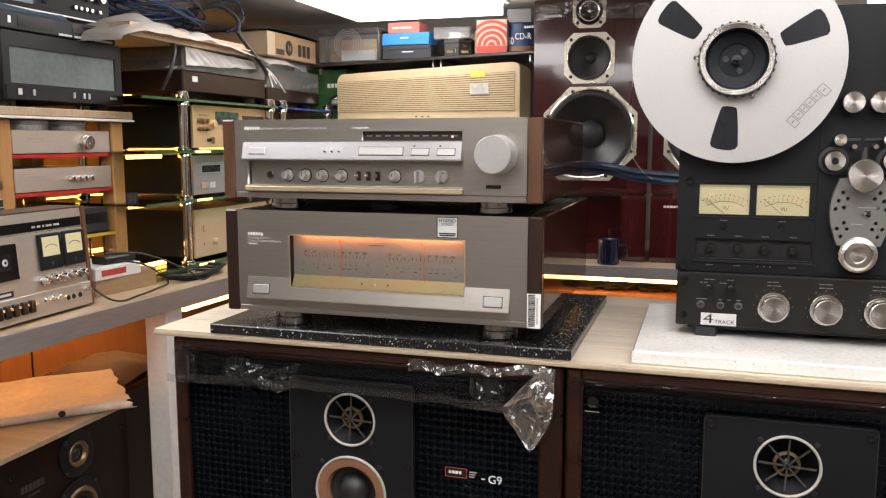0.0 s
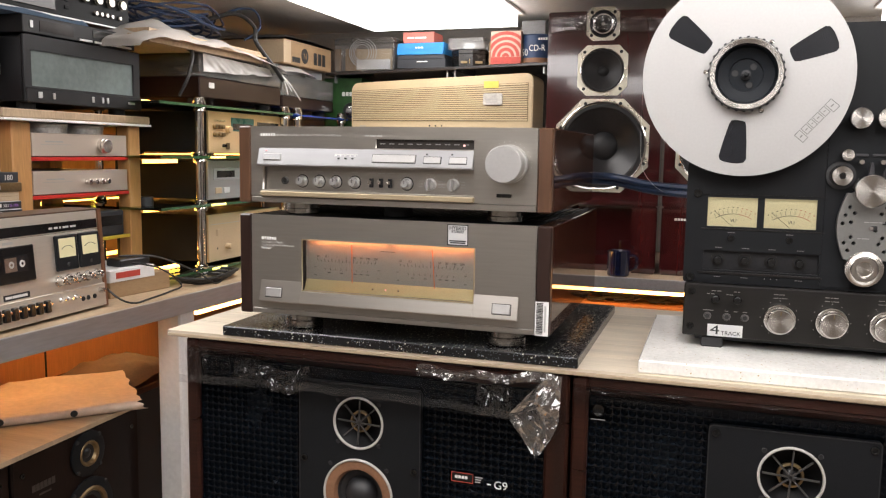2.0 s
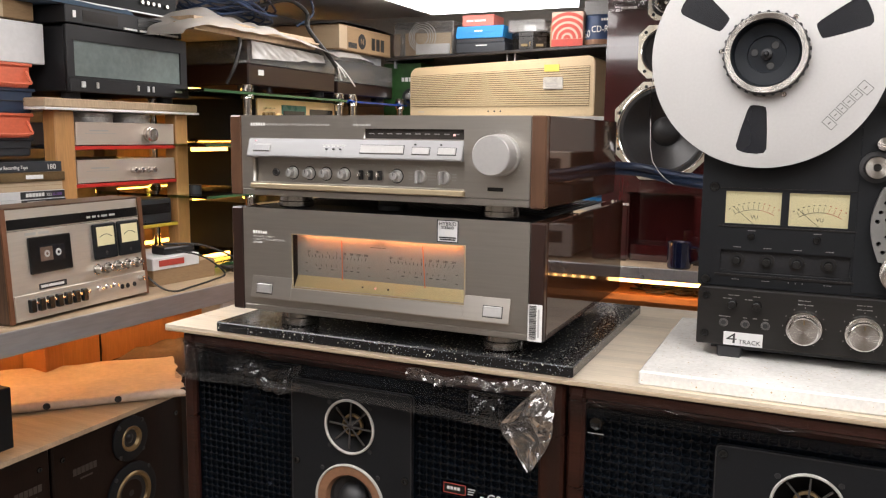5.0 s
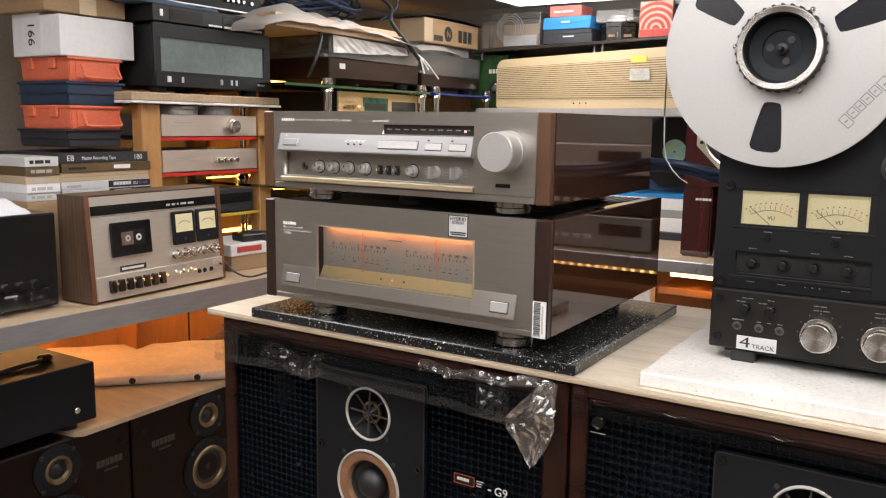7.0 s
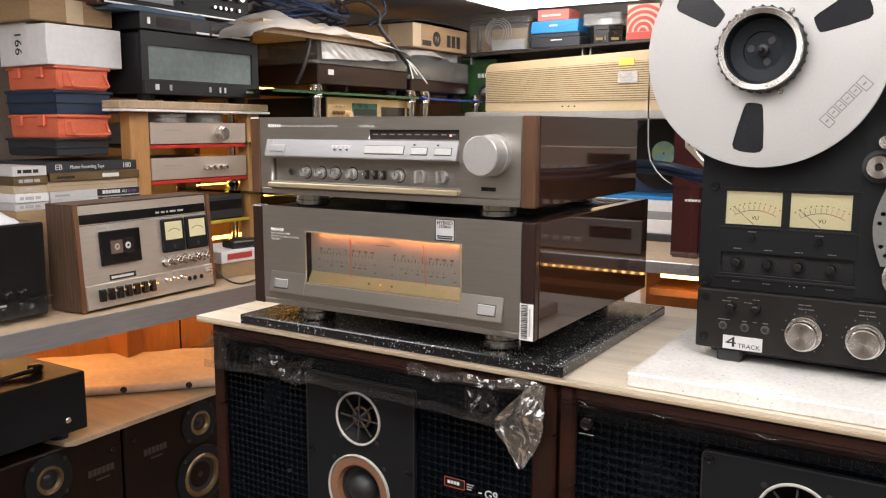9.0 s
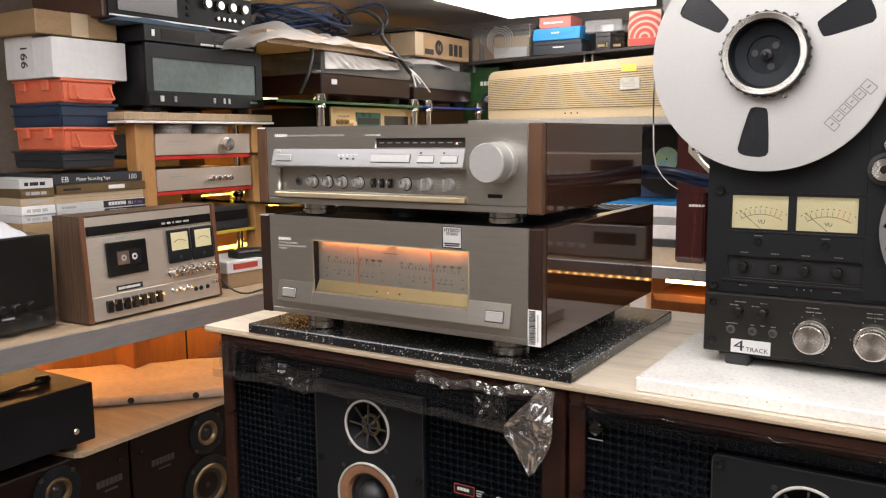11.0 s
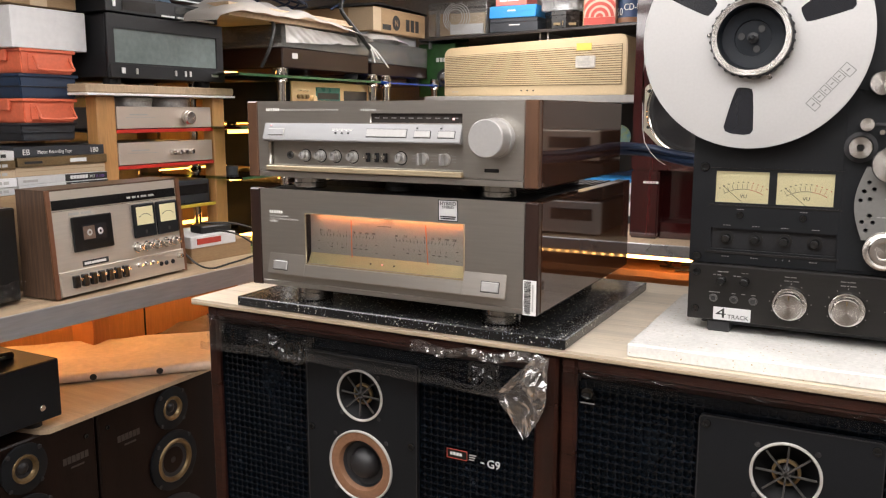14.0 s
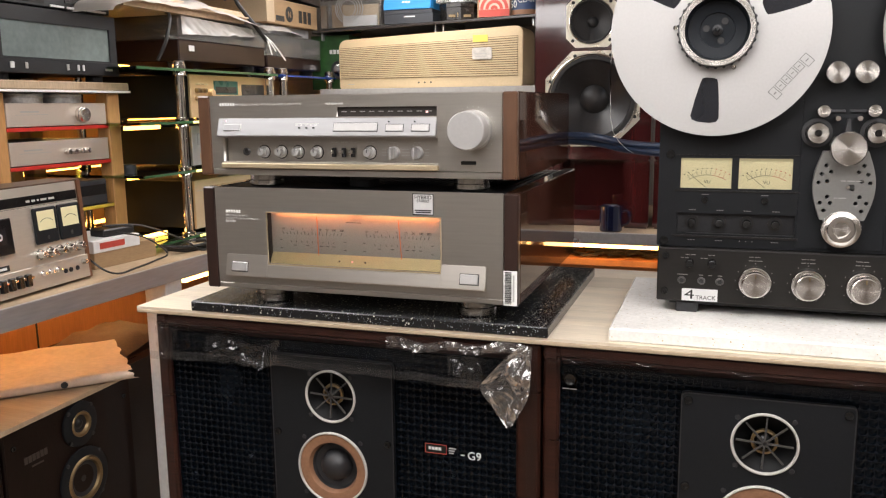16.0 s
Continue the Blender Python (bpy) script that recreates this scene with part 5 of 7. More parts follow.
def tower(at):
    s = thing("tower_speaker", "glossy mahogany loudspeaker with alloy-framed drivers on the back bench", "loudspeaker", at, group="mahogany speakers")
    W, H, D = 0.41, 0.93, 0.36
    dx = 0.209
    rim = rounded(0, W, 0.245, H, 0.008)
    part("baffle", disc_shape(rim, [circle(dx - 0.004, 0.456, 0.150), circle(dx - 0.010, 0.722, 0.075), circle(dx - 0.013, 0.884, 0.0465)], 0.0, 0.02), mahogany, s, "polished mahogany front")
    part("cabinet", box(0, W, 0.0805, D, 0.245, H, 0.006, None, 2), mahogany, s, "polished mahogany cabinet")
    for x0, x1 in ((0, 0.012), (W - 0.012, W)):
        part("side_panel", box(x0, x1, 0.0205, 0.080, 0.245, H, 0), mahogany, s)
    part("top_panel", box(0.0125, W - 0.0125, 0.0205, 0.080, H - 0.012, H, 0), mahogany, s)
    part("pillar", box(0, 0.10, 0.0, D, 0, 0.2445, 0.006, None, 2), mahogany, s, "polished mahogany pillar")
    part("pillar", box(W - 0.09, W, 0.0, D, 0, 0.2445, 0.006, None, 2), mahogany, s, "polished mahogany pillar")
    part("port_bay", box(0.1005, W - 0.0905, 0.10, D, 0.06, 0.2445, 0), mahogany, s)
    part("port_floor", box(0.1005, W - 0.0905, 0.03, D, 0, 0.059, 0.002), mahogany, s)
    driver(s, "woofer", dx - 0.004, 0.456, 0.152, 0.0, octagon(dx - 0.004, 0.456, 0.166, 0.56), cone_sheen, 0.33, 8, "large woofer in an alloy frame")
    driver(s, "midrange", dx - 0.010, 0.722, 0.076, 0.0, octagon(dx - 0.010, 0.722, 0.088, 0.36), cone_black, 0.25, 4, "midrange in an alloy frame")
    tw = driver(s, "tweeter", dx - 0.013, 0.884, 0.047, 0.0, octagon(dx - 0.013, 0.884, 0.058, 0.36), cone_sheen, 0.3, 4, "tweeter in an alloy frame")
    part("ring", lathe([(0.030, -0.004), (0.031, 0.004), (0.036, 0.005), (0.038, 0.001)], 40, "y", (dx - 0.013, 0, 0.884)), chrome, tw, "bright ring", True)
    part("phase_plug", lathe([(0, 0.002), (0.006, 0.001), (0.010, -0.006), (0.014, -0.010)], 24, "y", (dx - 0.013, 0, 0.884)), foot_metal, tw, "", True)
    for a in range(4):
        part("bolt", lathe([(0, 0.006), (0.003, 0.006), (0.0035, 0.001)], 10, "y", (dx - 0.013 + 0.0235 * math.cos(a * 1.571 + 0.6), 0.0, 0.884 + 0.0235 * math.sin(a * 1.571 + 0.6))), foot_metal, tw, "", True)
    part("maker_mark", bars(0.045, 0.197, (0.009, 0.009, 0.009, 0.009, 0.009), 0.008, -0.001, None, 0.002), ink_white, s)
    part("maker_mark", bars(0.045, 0.868, (0.009, 0.009, 0.009, 0.009, 0.009), 0.008, -0.001, None, 0.002), ink_white, s)
    return s


tower((-0.605, 3.03, BZ))
single("film_band", facets(30, 3, lambda u, v: (-0.600 + 0.400 * u, BZ + 0.855 + 0.052 * v + 0.006 * math.sin(5 * u)), 0.006, 16, 12), film_pleat, "clear film stretched over the top of a tower speaker", "plastic film", (0, 3.0, 0))
tower((-0.180, 3.03, BZ))
mug = thing("glass_mug", "dark blue glass mug standing on the back bench", "mug", (-0.315, 2.955, BZ))
blue_glass = mat("dark_blue_glass", (0.006, 0.010, 0.032), 0.06, 0, 0.1, 8, 50, 0, coat=0.5, rvary=0.02)
part("cup", lathe([(0, 0.0), (0.036, 0.0), (0.039, 0.004), (0.0395, 0.088), (0.0375, 0.089), (0.036, 0.085), (0.035, 0.008), (0, 0.008)], 40, "z"), blue_glass, mug, "", True)
part("handle", tube([(0.038, 0, 0.07), (0.056, 0, 0.072), (0.064, 0, 0.055), (0.060, 0, 0.03), (0.038, 0, 0.02)], 0.005, 8), blue_glass, mug, "", True)

# shelves on the back wall
grey_board = mat("grey_board", (0.38, 0.37, 0.35), 0.5, 0, 0.08, 5, 60, 0.05)
single("back_shelf", box(0, 1.02, 0, 0.38, 0, 0.03, 0.002), grey_board, "grey shelf board on the back wall", "shelf", (-1.62, 3.34, 1.355))
for x in (-1.60, -0.63):
    single("shelf_support", box(-0.012, 0.012, 0, 0.34, 0, 1.355 - BZ, 0.002), wall_paint, "grey upright board under the shelf", "shelf", (x, 3.37, BZ), group="shelf supports")
up = thing("upper_shelf", "dark glass shelf with a slight tilt on the back wall", "shelf", (-1.68, 3.40, 1.637), ry=-1.75)
part("board", box(0, 1.0, 0, 0.37, -0.012, 0.0, 0.002), smoked, up)
for x in (0.02, 0.55, 0.585, 0.97):
    part("bracket", box(x, x + 0.008, 0.05, 0.36, -0.04, -0.0125, 0.001), steel, up)

radio = thing("table_radio", "cream vintage table radio with a ribbed front on the shelf", "radio", (-1.545, 3.385, 1.385))
cream = mat("cream_plastic", (0.63, 0.49, 0.30), 0.35, 0, 0.06, 4, 120, 0.03)
tag_card = mat("creased_card", (0.62, 0.59, 0.54), 0.5, 0, 0.18, 40, 200, 0.3)
# Darkened cream: the shade between the ribs, put into the colour.
cream_shaded = mat("shaded_grooves", (0.20, 0.13, 0.06), 0.5, 0, 0.1, 6, 100, 0.03)
hL, hR, RW = 0.205, 0.240, 0.812
def radio_top(x):
    return hL + (hR - hL) * x / RW
outl = []
for cx, cz, a0, r in ((RW - 0.03, radio_top(RW - 0.03) - 0.03, 0, 0.03), (0.035, radio_top(0.035) - 0.035, 90, 0.035), (0.012, 0.012, 180, 0.012), (RW - 0.012, 0.012, 270, 0.012)):
    for k in range(7):
        a = radians(a0 + 15 * k)
        outl.append((cx + r * math.cos(a), cz + r * math.sin(a)))
part("case", prism(outl, 0, 0.22, "xz", bev=0.004), cream, radio)
# Bed behind the ribs, coloured dark for the shade in the gaps.
part("grille_bed", prism([(0.007, 0.042), (RW - 0.020, 0.042), (RW - 0.020, radio_top(RW) - 0.040), (0.007, radio_top(0) - 0.034)], -0.0006, 0.004, "xz"), cream_shaded, radio)
for i in range(17):
    u = i / 16
    zl, zr = 0.045 + u * (radio_top(0) - 0.041 - 0.045), 0.045 + u * (radio_top(RW) - 0.048 - 0.045)
    part("rib", prism([(0.008, zl), (RW - 0.021, zr), (RW - 0.021, zr + 0.0058), (0.008, zl + 0.0046)], -0.006, -0.0006, "xz"), cream, radio)
tag = part("price_tag", box(0.603, 0.686, -0.013, -0.006, 0.108, 0.156, 0.003, None, 2), tag_card, radio, "creased pale price tag")
bm = bars(0.612, 0.130, (0.018, 0.012, 0.020), 0.004, -0.013)
bars(0.616, 0.118, (0.030, 0.014), 0.004, -0.013, bm)
part("small_print", bm, ink_dim, tag)
part("sticky_note", box(0.605, 0.668, -0.0075, -0.0055, 0.178, 0.206, 0.0005), mat("yellow_paper", (0.75, 0.62, 0.12), 0.7, 0, 0.05), radio, "yellow sticky note")
for x in (0.365, 0.392, 0.419):
    part("button", lathe([(0, 0.003), (0.003, 0.003), (0.0035, 0)], 12, "y", (x, 0, 0.022)), ink, radio)
part("captions", bars(0.04, 0.018, (0.012, 0.016), 0.003, 0), ink_dim, radio)



def shelf_z(x):
    return 1.6385 + (x + 1.68) * 0.0306


def carton(name, label, category, x0, x1, y0, z0, h, d, material, bev=0.002, rz=0.0, group=""):
    ob = single(name, box(0, x1 - x0, 0, d, 0, h, bev), material, label, category, (x0, y0, z0), rz, group)
    return ob


rose_card = mat("rose_tan_card", (0.62, 0.42, 0.32), 0.5, 0, 0.08)
red_card = mat("coral_card", (0.62, 0.16, 0.12), 0.5, 0, 0.08)
blue_card = mat("bright_blue_card", (0.02, 0.25, 0.62), 0.4, 0, 0.08)
tan_card = mat("corrugated_card", (0.36, 0.235, 0.125), 0.7, 0, 0.12, 6, 60, 0.15, (1, 1, 6))
grey_card = mat("grey_card", (0.30, 0.30, 0.30), 0.6, 0, 0.1)
white_card = mat("white_card", (0.78, 0.78, 0.79), 0.45, 0, 0.05, 5, 60, 0.06)
tin_black = mat("black_tin", (0.02, 0.018, 0.016), 0.25, 0, 0.2, 20, 80, 0)
green_card = mat("green_card", (0.025, 0.09, 0.02), 0.5, 0, 0.25, 9, 40, 0)
blue_dark_card = mat("navy_card", (0.03, 0.06, 0.14), 0.45, 0, 0.1)
orange_pl = mat("orange_plastic", (0.76, 0.17, 0.085), 0.38, 0, 0.08, 6, 120, 0.05)
navy_pl = mat("navy_plastic", (0.016, 0.036, 0.080), 0.4, 0, 0.12, 6, 120, 0.08)
dark_pl = mat("charcoal_plastic", (0.025, 0.028, 0.034), 0.45, 0, 0.12, 6, 120, 0.08)

cb = thing("clear_case", "clear plastic case with cards and coiled leads inside", "plastic case", (-1.645, 3.42, shelf_z(-1.5)))
part("lid", box(0, 0.285, 0, 0.2, 0, 0.145, 0.004), acrylic, cb, "clear plastic lid")
part("card", box(0.085, 0.255, 0.05, 0.06, 0.012, 0.102, 0.001), cream_panel, cb, "cream card")
part("card", box(0.09, 0.25, 0.040, 0.048, 0.012, 0.055, 0.001), white_card, cb, "white card")
part("card", box(0.012, 0.085, 0.09, 0.10, 0.012, 0.11, 0.001), tan_card, cb)
for i in range(4):
    part("lead", tube([(0.12 + (0.035 + 0.01 * i) * math.cos(a), 0.03 + 0.004 * i, 0.085 + (0.035 + 0.009 * i) * math.sin(a)) for a in [k * math.pi / 6 for k in range(13)]], 0.0018, 5), label_silver, cb)
b = carton("media_player", "flat dark grey device under a blue box", "device", -1.345, -1.125, 3.42, shelf_z(-1.24), 0.040, 0.18, dark_pl)
part("front_band", bars(0.09, 0.027, (0.05,), 0.004, 0), ink_white, b)
b = carton("flat_case", "flat black case under a blue box", "case", -1.345, -1.13, 3.425, shelf_z(-1.24) + 0.0405, 0.018, 0.17, dark_pl)
b = single("blue_box", prism([(0, 0), (0.21, 0), (0.215, 0.05), (0.005, 0.048), (0, 0.02)], 0, 0.16, "xz", bev=0.002), blue_card, "bright blue cardboard box on the shelf", "box", (-1.347, 3.42, shelf_z(-1.24) + 0.059))
part("fold", prism([(0.004, 0.034), (0.10, 0.018), (0.212, 0.034), (0.212, 0.037), (0.10, 0.021), (0.004, 0.037)], -0.002, 0.0, "xz"), blue_card, b)
part("mark", bars(0.085, 0.026, (0.010, 0.010, 0.010), 0.006, -0.001, None, 0.003), ink_white, b)
b = carton("coral_box", "coral red cardboard box on a blue box", "box", -1.322, -1.18, 3.43, shelf_z(-1.24) + 0.1095, 0.045, 0.12, red_card)
part("mark", bars(0.02, 0.018, (0.03, 0.05), 0.007, 0, None, 0.006), white_card, b)
b = single("tin", lathe([(0, 0), (0.078, 0), (0.08, 0.003), (0.08, 0.052), (0.083, 0.054), (0.083, 0.068), (0.078, 0.072), (0, 0.072)], 8, "z"), tin_black, "black tin with gilt ornament on the shelf", "tin", (-1.035, 3.50, shelf_z(-1.04)), 22)
for i, (x, w) in enumerate(((-0.05, 0.028), (-0.015, 0.020), (0.012, 0.030))):
    part("ornament", box(x, x + w, -0.0755, -0.0735, 0.012, 0.022 + 0.008 * (i % 2), 0), brass, b)
cc = thing("small_clear_box", "small clear plastic box on the tin", "plastic box", (-1.12, 3.44, shelf_z(-1.04) + 0.0725))
part("shell", box(0, 0.16, 0, 0.12, 0, 0.05, 0.003), acrylic, cc)
part("slip", box(0.06, 0.11, 0.03, 0.035, 0.002, 0.03, 0), white_card, cc)
b = carton("magazine_box", "patterned slim box on the shelf", "box", -0.945, -0.885, 3.46, shelf_z(-0.9), 0.10, 0.12, tan_card)
part("ornament", lathe([(0.018, 0.001), (0.024, 0.001)], 24, "y", (0.03, 0, 0.05)), ink_red, b)
b = carton("speaker_box", "tan box printed with red circles on the shelf", "box", -0.925, -0.795, 3.415, shelf_z(-0.86), 0.135, 0.05, rose_card)
for i in range(5):
    rr = 0.015 + 0.022 * i
    pts_o = [(0.065 + rr * math.cos(a), 0.03 + rr * math.sin(a)) for a in [math.pi * k / 24 for k in range(25)]]
    pts_i = [(0.065 + (rr - 0.013) * math.cos(a), 0.03 + (rr - 0.013) * math.sin(a)) for a in [math.pi * k / 24 for k in range(24, -1, -1)]]
    pts = [(min(0.129, max(0.001, px)), min(0.134, pz)) for px, pz in pts_o + pts_i]
    part("printed_ring", prism(pts, -0.0012, 0.0, "xz"), ink_red, b)
part("printed_ring", box(0.001, 0.129, -0.0012, 0, 0.001, 0.029, 0), ink_red, b)
b = single("disc_spindle", lathe([(0, 0), (0.064, 0), (0.066, 0.01), (0.066, 0.022), (0.063, 0.023), (0.063, 0.112), (0.058, 0.118), (0, 0.118)], 40, "z"), blue_dark_card, "blue spindle box of recordable discs on the shelf", "disc box", (-0.745, 3.485, shelf_z(-0.75)), smooth=True)
part("disc_stack", lathe([(0.0668, 0.002), (0.0668, 0.021)], 40, "z"), copper_foam, b, "bronze disc edges", True)
words("50", 0.040, ink_white, b, (-0.038, -0.056, 0.030), rot=(90, 0, -35))
words("CD-R", 0.036, ink_white, b, (0.016, -0.067, 0.048), sx=0.8)
part("mark", bars(0.02, 0.092, (0.008, 0.008, 0.008, 0.008), 0.009, -0.064, None, 0.002), ink_white, b)
carton("clear_small_case", "grey plastic case on top of the disc box", "case", -0.80, -0.70, 3.44, shelf_z(-0.75) + 0.1185, 0.055, 0.1, grey_card)
b = carton("green_box", "green printed toy box in the corner", "box", -1.72, -1.535, 3.47, 1.385, 0.235, 0.14, green_card)
whl = part("printed_wheel", lathe([(0.0, 0.002), (0.022, 0.003), (0.024, 0.004), (0.040, 0.004), (0.042, 0)], 28, "y", (0.135, 0, 0.085)), black_rubber, b, "picture of a car wheel", True)
part("rim", lathe([(0, 0.0052), (0.020, 0.0058), (0.026, 0.0048)], 24, "y", (0.135, 0, 0.085)), chrome, whl, "", True)
part("mark", bars(0.09, 0.155, (0.014, 0.014, 0.014, 0.014), 0.018, 0, None, 0.004), ink_white, b)

# record and clutter under the white shelf
rec = thing("vinyl_record", "black vinyl record with a green and blue label", "record", (-0.815, 3.60, 1.215))
part("disc", lathe([(0, 0), (0.05, 0), (0.05, 0.001), (0.149, 0.001), (0.15, 0), (0.15, -0.002), (0, -0.002)], 64, "y"), black_gloss, rec, "", True)
part("label", lathe([(0.0035, 0.0015), (0.05, 0.0015), (0.05, 0.0)], 40, "y"), mat("green_blue_label", (0.10, 0.28, 0.45), 0.5, 0, 0.3, 20, 40, 0, dark=(0.45, 0.55, 0.08)), rec, "green and blue label")
single("record_sleeve", box(0, 0.44, 0, 0.012, 0, 0.30, 0.001), blue_dark_card, "dark blue record sleeve leaning against the wall", "record sleeve", (-1.09, 3.63, 1.05))
for i, (z, h, m, n, l) in enumerate(((BZ, 0.03, dark_pl, "flat_device", "flat dark device on the back bench"), (BZ + 0.0305, 0.055, white_card, "white_box", "white cardboard box on a flat device"), (BZ + 0.086, 0.03, grey_card, "grey_case", "grey flat case on a white box"), (BZ + 0.1165, 0.045, white_card, "white_box", "white cardboard box in a stack"), (BZ + 0.162, 0.014, blue_card, "blue_folder", "blue folder on top of a stack"))):
    carton(n, l, "box", -1.08 + 0.01 * i, -0.64 - 0.004 * i, 3.40 + 0.01 * i, z, h, 0.2, m)

# ---- left bench ----
LZ = 0.875
lb = thing("side_bench", "long wooden bench with a steel edge strip along the side wall", "bench", (0, 0, 0))
FA, FB = (-1.520, 0.0), (-1.395, 2.895)
part("top", prism([(FA[0] - 0.012, FA[1]), (FB[0] - 0.012, FB[1]), (FB[0] - 0.012, 3.74), (-2.30, 3.74), (-2.30, 0.0)], LZ - 0.035, LZ, "xy"), bench_top, lb, "worn bench top")
part("edge", prism([FA, FB, (FB[0] - 0.0118, FB[1]), (FA[0] - 0.0118, FA[1])], LZ - 0.052, LZ + 0.001, "xy", bev=0.001), steel, lb, "steel edge strip")
part("leg", box(-1.53, -1.452, 1.995, 2.07, FLOOR, LZ - 0.053, 0.005), white_paint, lb, "white painted leg")
part("leg", box(-1.60, -1.52, 0.10, 0.18, FLOOR, LZ - 0.053, 0.005), white_paint, lb, "white painted leg")
part("back_board", box(-2.24, -2.22, 0.0, 3.70, FLOOR, LZ - 0.036, 0.001), orange_wood, lb, "orange wooden back board")
part("stile", box(-2.10, -2.0, 1.844, 1.912, FLOOR, LZ - 0.036, 0.003), orange_wood, lb, "orange wooden upright")
single("hanging_lead", tube([(-2.02, 2.075, LZ - 0.037), (-2.03, 2.085, 0.70), (-2.02, 2.075, 0.56), (-2.02, 2.08, FLOOR + 0.01)], 0.003, 6), cable_black, "thin black lead hanging below the bench", "cable", smooth=True)
single("led_strip", box(0, 0.012, 0, 1.5, 0, 0.01, 0.001), led_warm, "glowing warm light strip under the side bench", "light strip", (-2.05, 1.35, LZ - 0.047), group="light strips")
part("rail", prism([(-1.452, 2.075), (-1.420, 2.80), (-1.450, 2.80), (-1.482, 2.075)], LZ - 0.0600, LZ - 0.0355, "xy"), orange_wood, lb, "wooden rail under the top")
single("led_strip", box(0, 0.012, 0, 0.70, 0, 0.013, 0.001), led_soft, "glowing warm light strip under the bench edge", "light strip", (-1.466, 2.085, LZ - 0.0735), -2.5, group="light strips")


# cassette deck: faces +x, so its own x runs along world y
def facing(name, label, category, x, y, z, group="", rz=90.0):
    """A thing on the side bench: its front lower left corner, its front facing the room."""
    return thing(name, label, category, (x, y, z), rz, group)


cd = facing("cassette_deck", "silver front-loading cassette deck with walnut sides on the bench", "cassette deck", -1.503, 1.350, LZ + 0.004, "", 92.5)
W, H, D, S = 0.435, 0.256, 0.115, 0.020
lean = math.degrees(math.atan2(S, H))
copper_trim = mat("copper_trim", (0.30, 0.15, 0.09), 0.35, 0.7, 0.08, 5, 100, 0.03)
walnut_side = mat("walnut_vinyl_side", (0.125, 0.075, 0.048), 0.45, 0, 0.25, 14, 50, 0.05, (1, 9, 0.3), dark=(0.030, 0.017, 0.012))
for x0, x1 in ((0, 0.012), (W - 0.012, W)):
    sd = part("side_board", prism([(0.004, 0), (S, H), (D, H), (D, 0)], x0, x1, "yz", bev=0.001), walnut_side, cd, "walnut side board")
    part("trim", prism([(-0.001, 0), (S - 0.005, H), (S - 0.0005, H), (0.0035, 0)], x0, x1, "yz"), copper_trim, sd, "copper-coloured trim")
part("case", prism([(0.012, 0.003), (S + 0.010, H - 0.003), (D - 0.003, H - 0.003), (D - 0.003, 0.003)], 0.0125, W - 0.0125, "yz"), black_metal, cd)
part("top_board", prism([(S, H - 0.0025), (S, H + 0.001), (D, H + 0.001), (D, H - 0.0025)], 0.0, W, "yz"), walnut_side, cd, "walnut top board")


def slant(bm):
    bm.transform(Matrix.Rotation(radians(-lean), 4, "X"))
    return bm


SH = math.hypot(S, H)
panel_cd = mat("brushed_silver_cassette_front", (0.60, 0.55, 0.48), 0.36, 0.6, 0.05, 3, 260, 0.06, (0.08, 1, 1), dist=0.0005)
tape_label = mat("cassette_label", (0.16, 0.10, 0.07), 0.5, 0, 0.3, 40, 200, 0)
fp = part("front_panel", slant(box(0.0125, W - 0.0125, 0.0, 0.006, 0.004, 0.205, 0.001)), panel_cd, cd, "brushed silver front")
part("header", slant(box(0.0125, W - 0.0125, 0.0, 0.006, 0.206, SH - 0.003, 0.001)), panel_cd, cd)
part("header_strip", slant(box(0.016, W - 0.016, -0.0015, 0.0, 0.209, 0.232, 0.0005)), black_gloss, cd, "black header strip")
door = part("cassette_door", slant(box(0.064, 0.186, -0.006, 0.0, 0.104, 0.188, 0.002)), black_gloss, cd, "black cassette door")
part("door_window", slant(box(0.090, 0.165, -0.0066, -0.006, 0.128, 0.166, 0.001)), tape_brown, door)
part("tape_label", slant(box(0.093, 0.128, -0.0070, -0.0066, 0.131, 0.163, 0.0005)), tape_label, door, "brown cassette label")
for x in (0.112, 0.145):
    part("spool", slant(lathe([(0.0035, 0.0072), (0.0075, 0.0075), (0.0085, 0.0066)], 24, "y", (x, 0, 0.147))), label_silver if x > 0.12 else ink_dim, door, "", True)
bm = bars(0.062, 0.193, (0.030,), 0.006, 0)
bars(0.098, 0.193, (0.008, 0.022), 0.006, 0, bm)
part("captions", slant(bm), ink_dim, fp)
lb2 = part("name_strip", slant(box(0.085, 0.165, -0.0012, 0.0, 0.066, 0.080, 0.0004)), ink, fp)
part("lettering", slant(bars(0.090, 0.070, (0.02, 0.045), 0.006, -0.0012)), ink_white, lb2)
for x0 in (0.255, 0.338):
    m = part("vu_meter", slant(box(x0, x0 + 0.078, -0.008, 0.0, 0.112, 0.200, 0.003)), plate_black, cd, "black meter with a lit cream face")
    part("dial", slant(box(x0 + 0.010, x0 + 0.068, -0.0086, -0.008, 0.145, 0.192, 0.001)), vu_face, m, "lit cream face")
    arc = bmesh.new()
    for i in range(17):
        a = -36 + 72 * i / 16
        own = box(-0.0018, 0.0018, -0.0092, -0.0086, -0.0006, 0.0006, 0)
        own.transform(Matrix.Translation((x0 + 0.039 + 0.032 * math.sin(radians(a)), 0, 0.141 + 0.032 * math.cos(radians(a)))) @ Matrix.Rotation(radians(a), 4, "Y"))
        join(own, arc)
    part("scale", slant(arc), ink, m)
    part("screw", slant(lathe([(0, 0.001), (0.004, 0.001), (0.005, 0)], 14, "y", (x0 + 0.039, -0.008, 0.126))), ink, m)
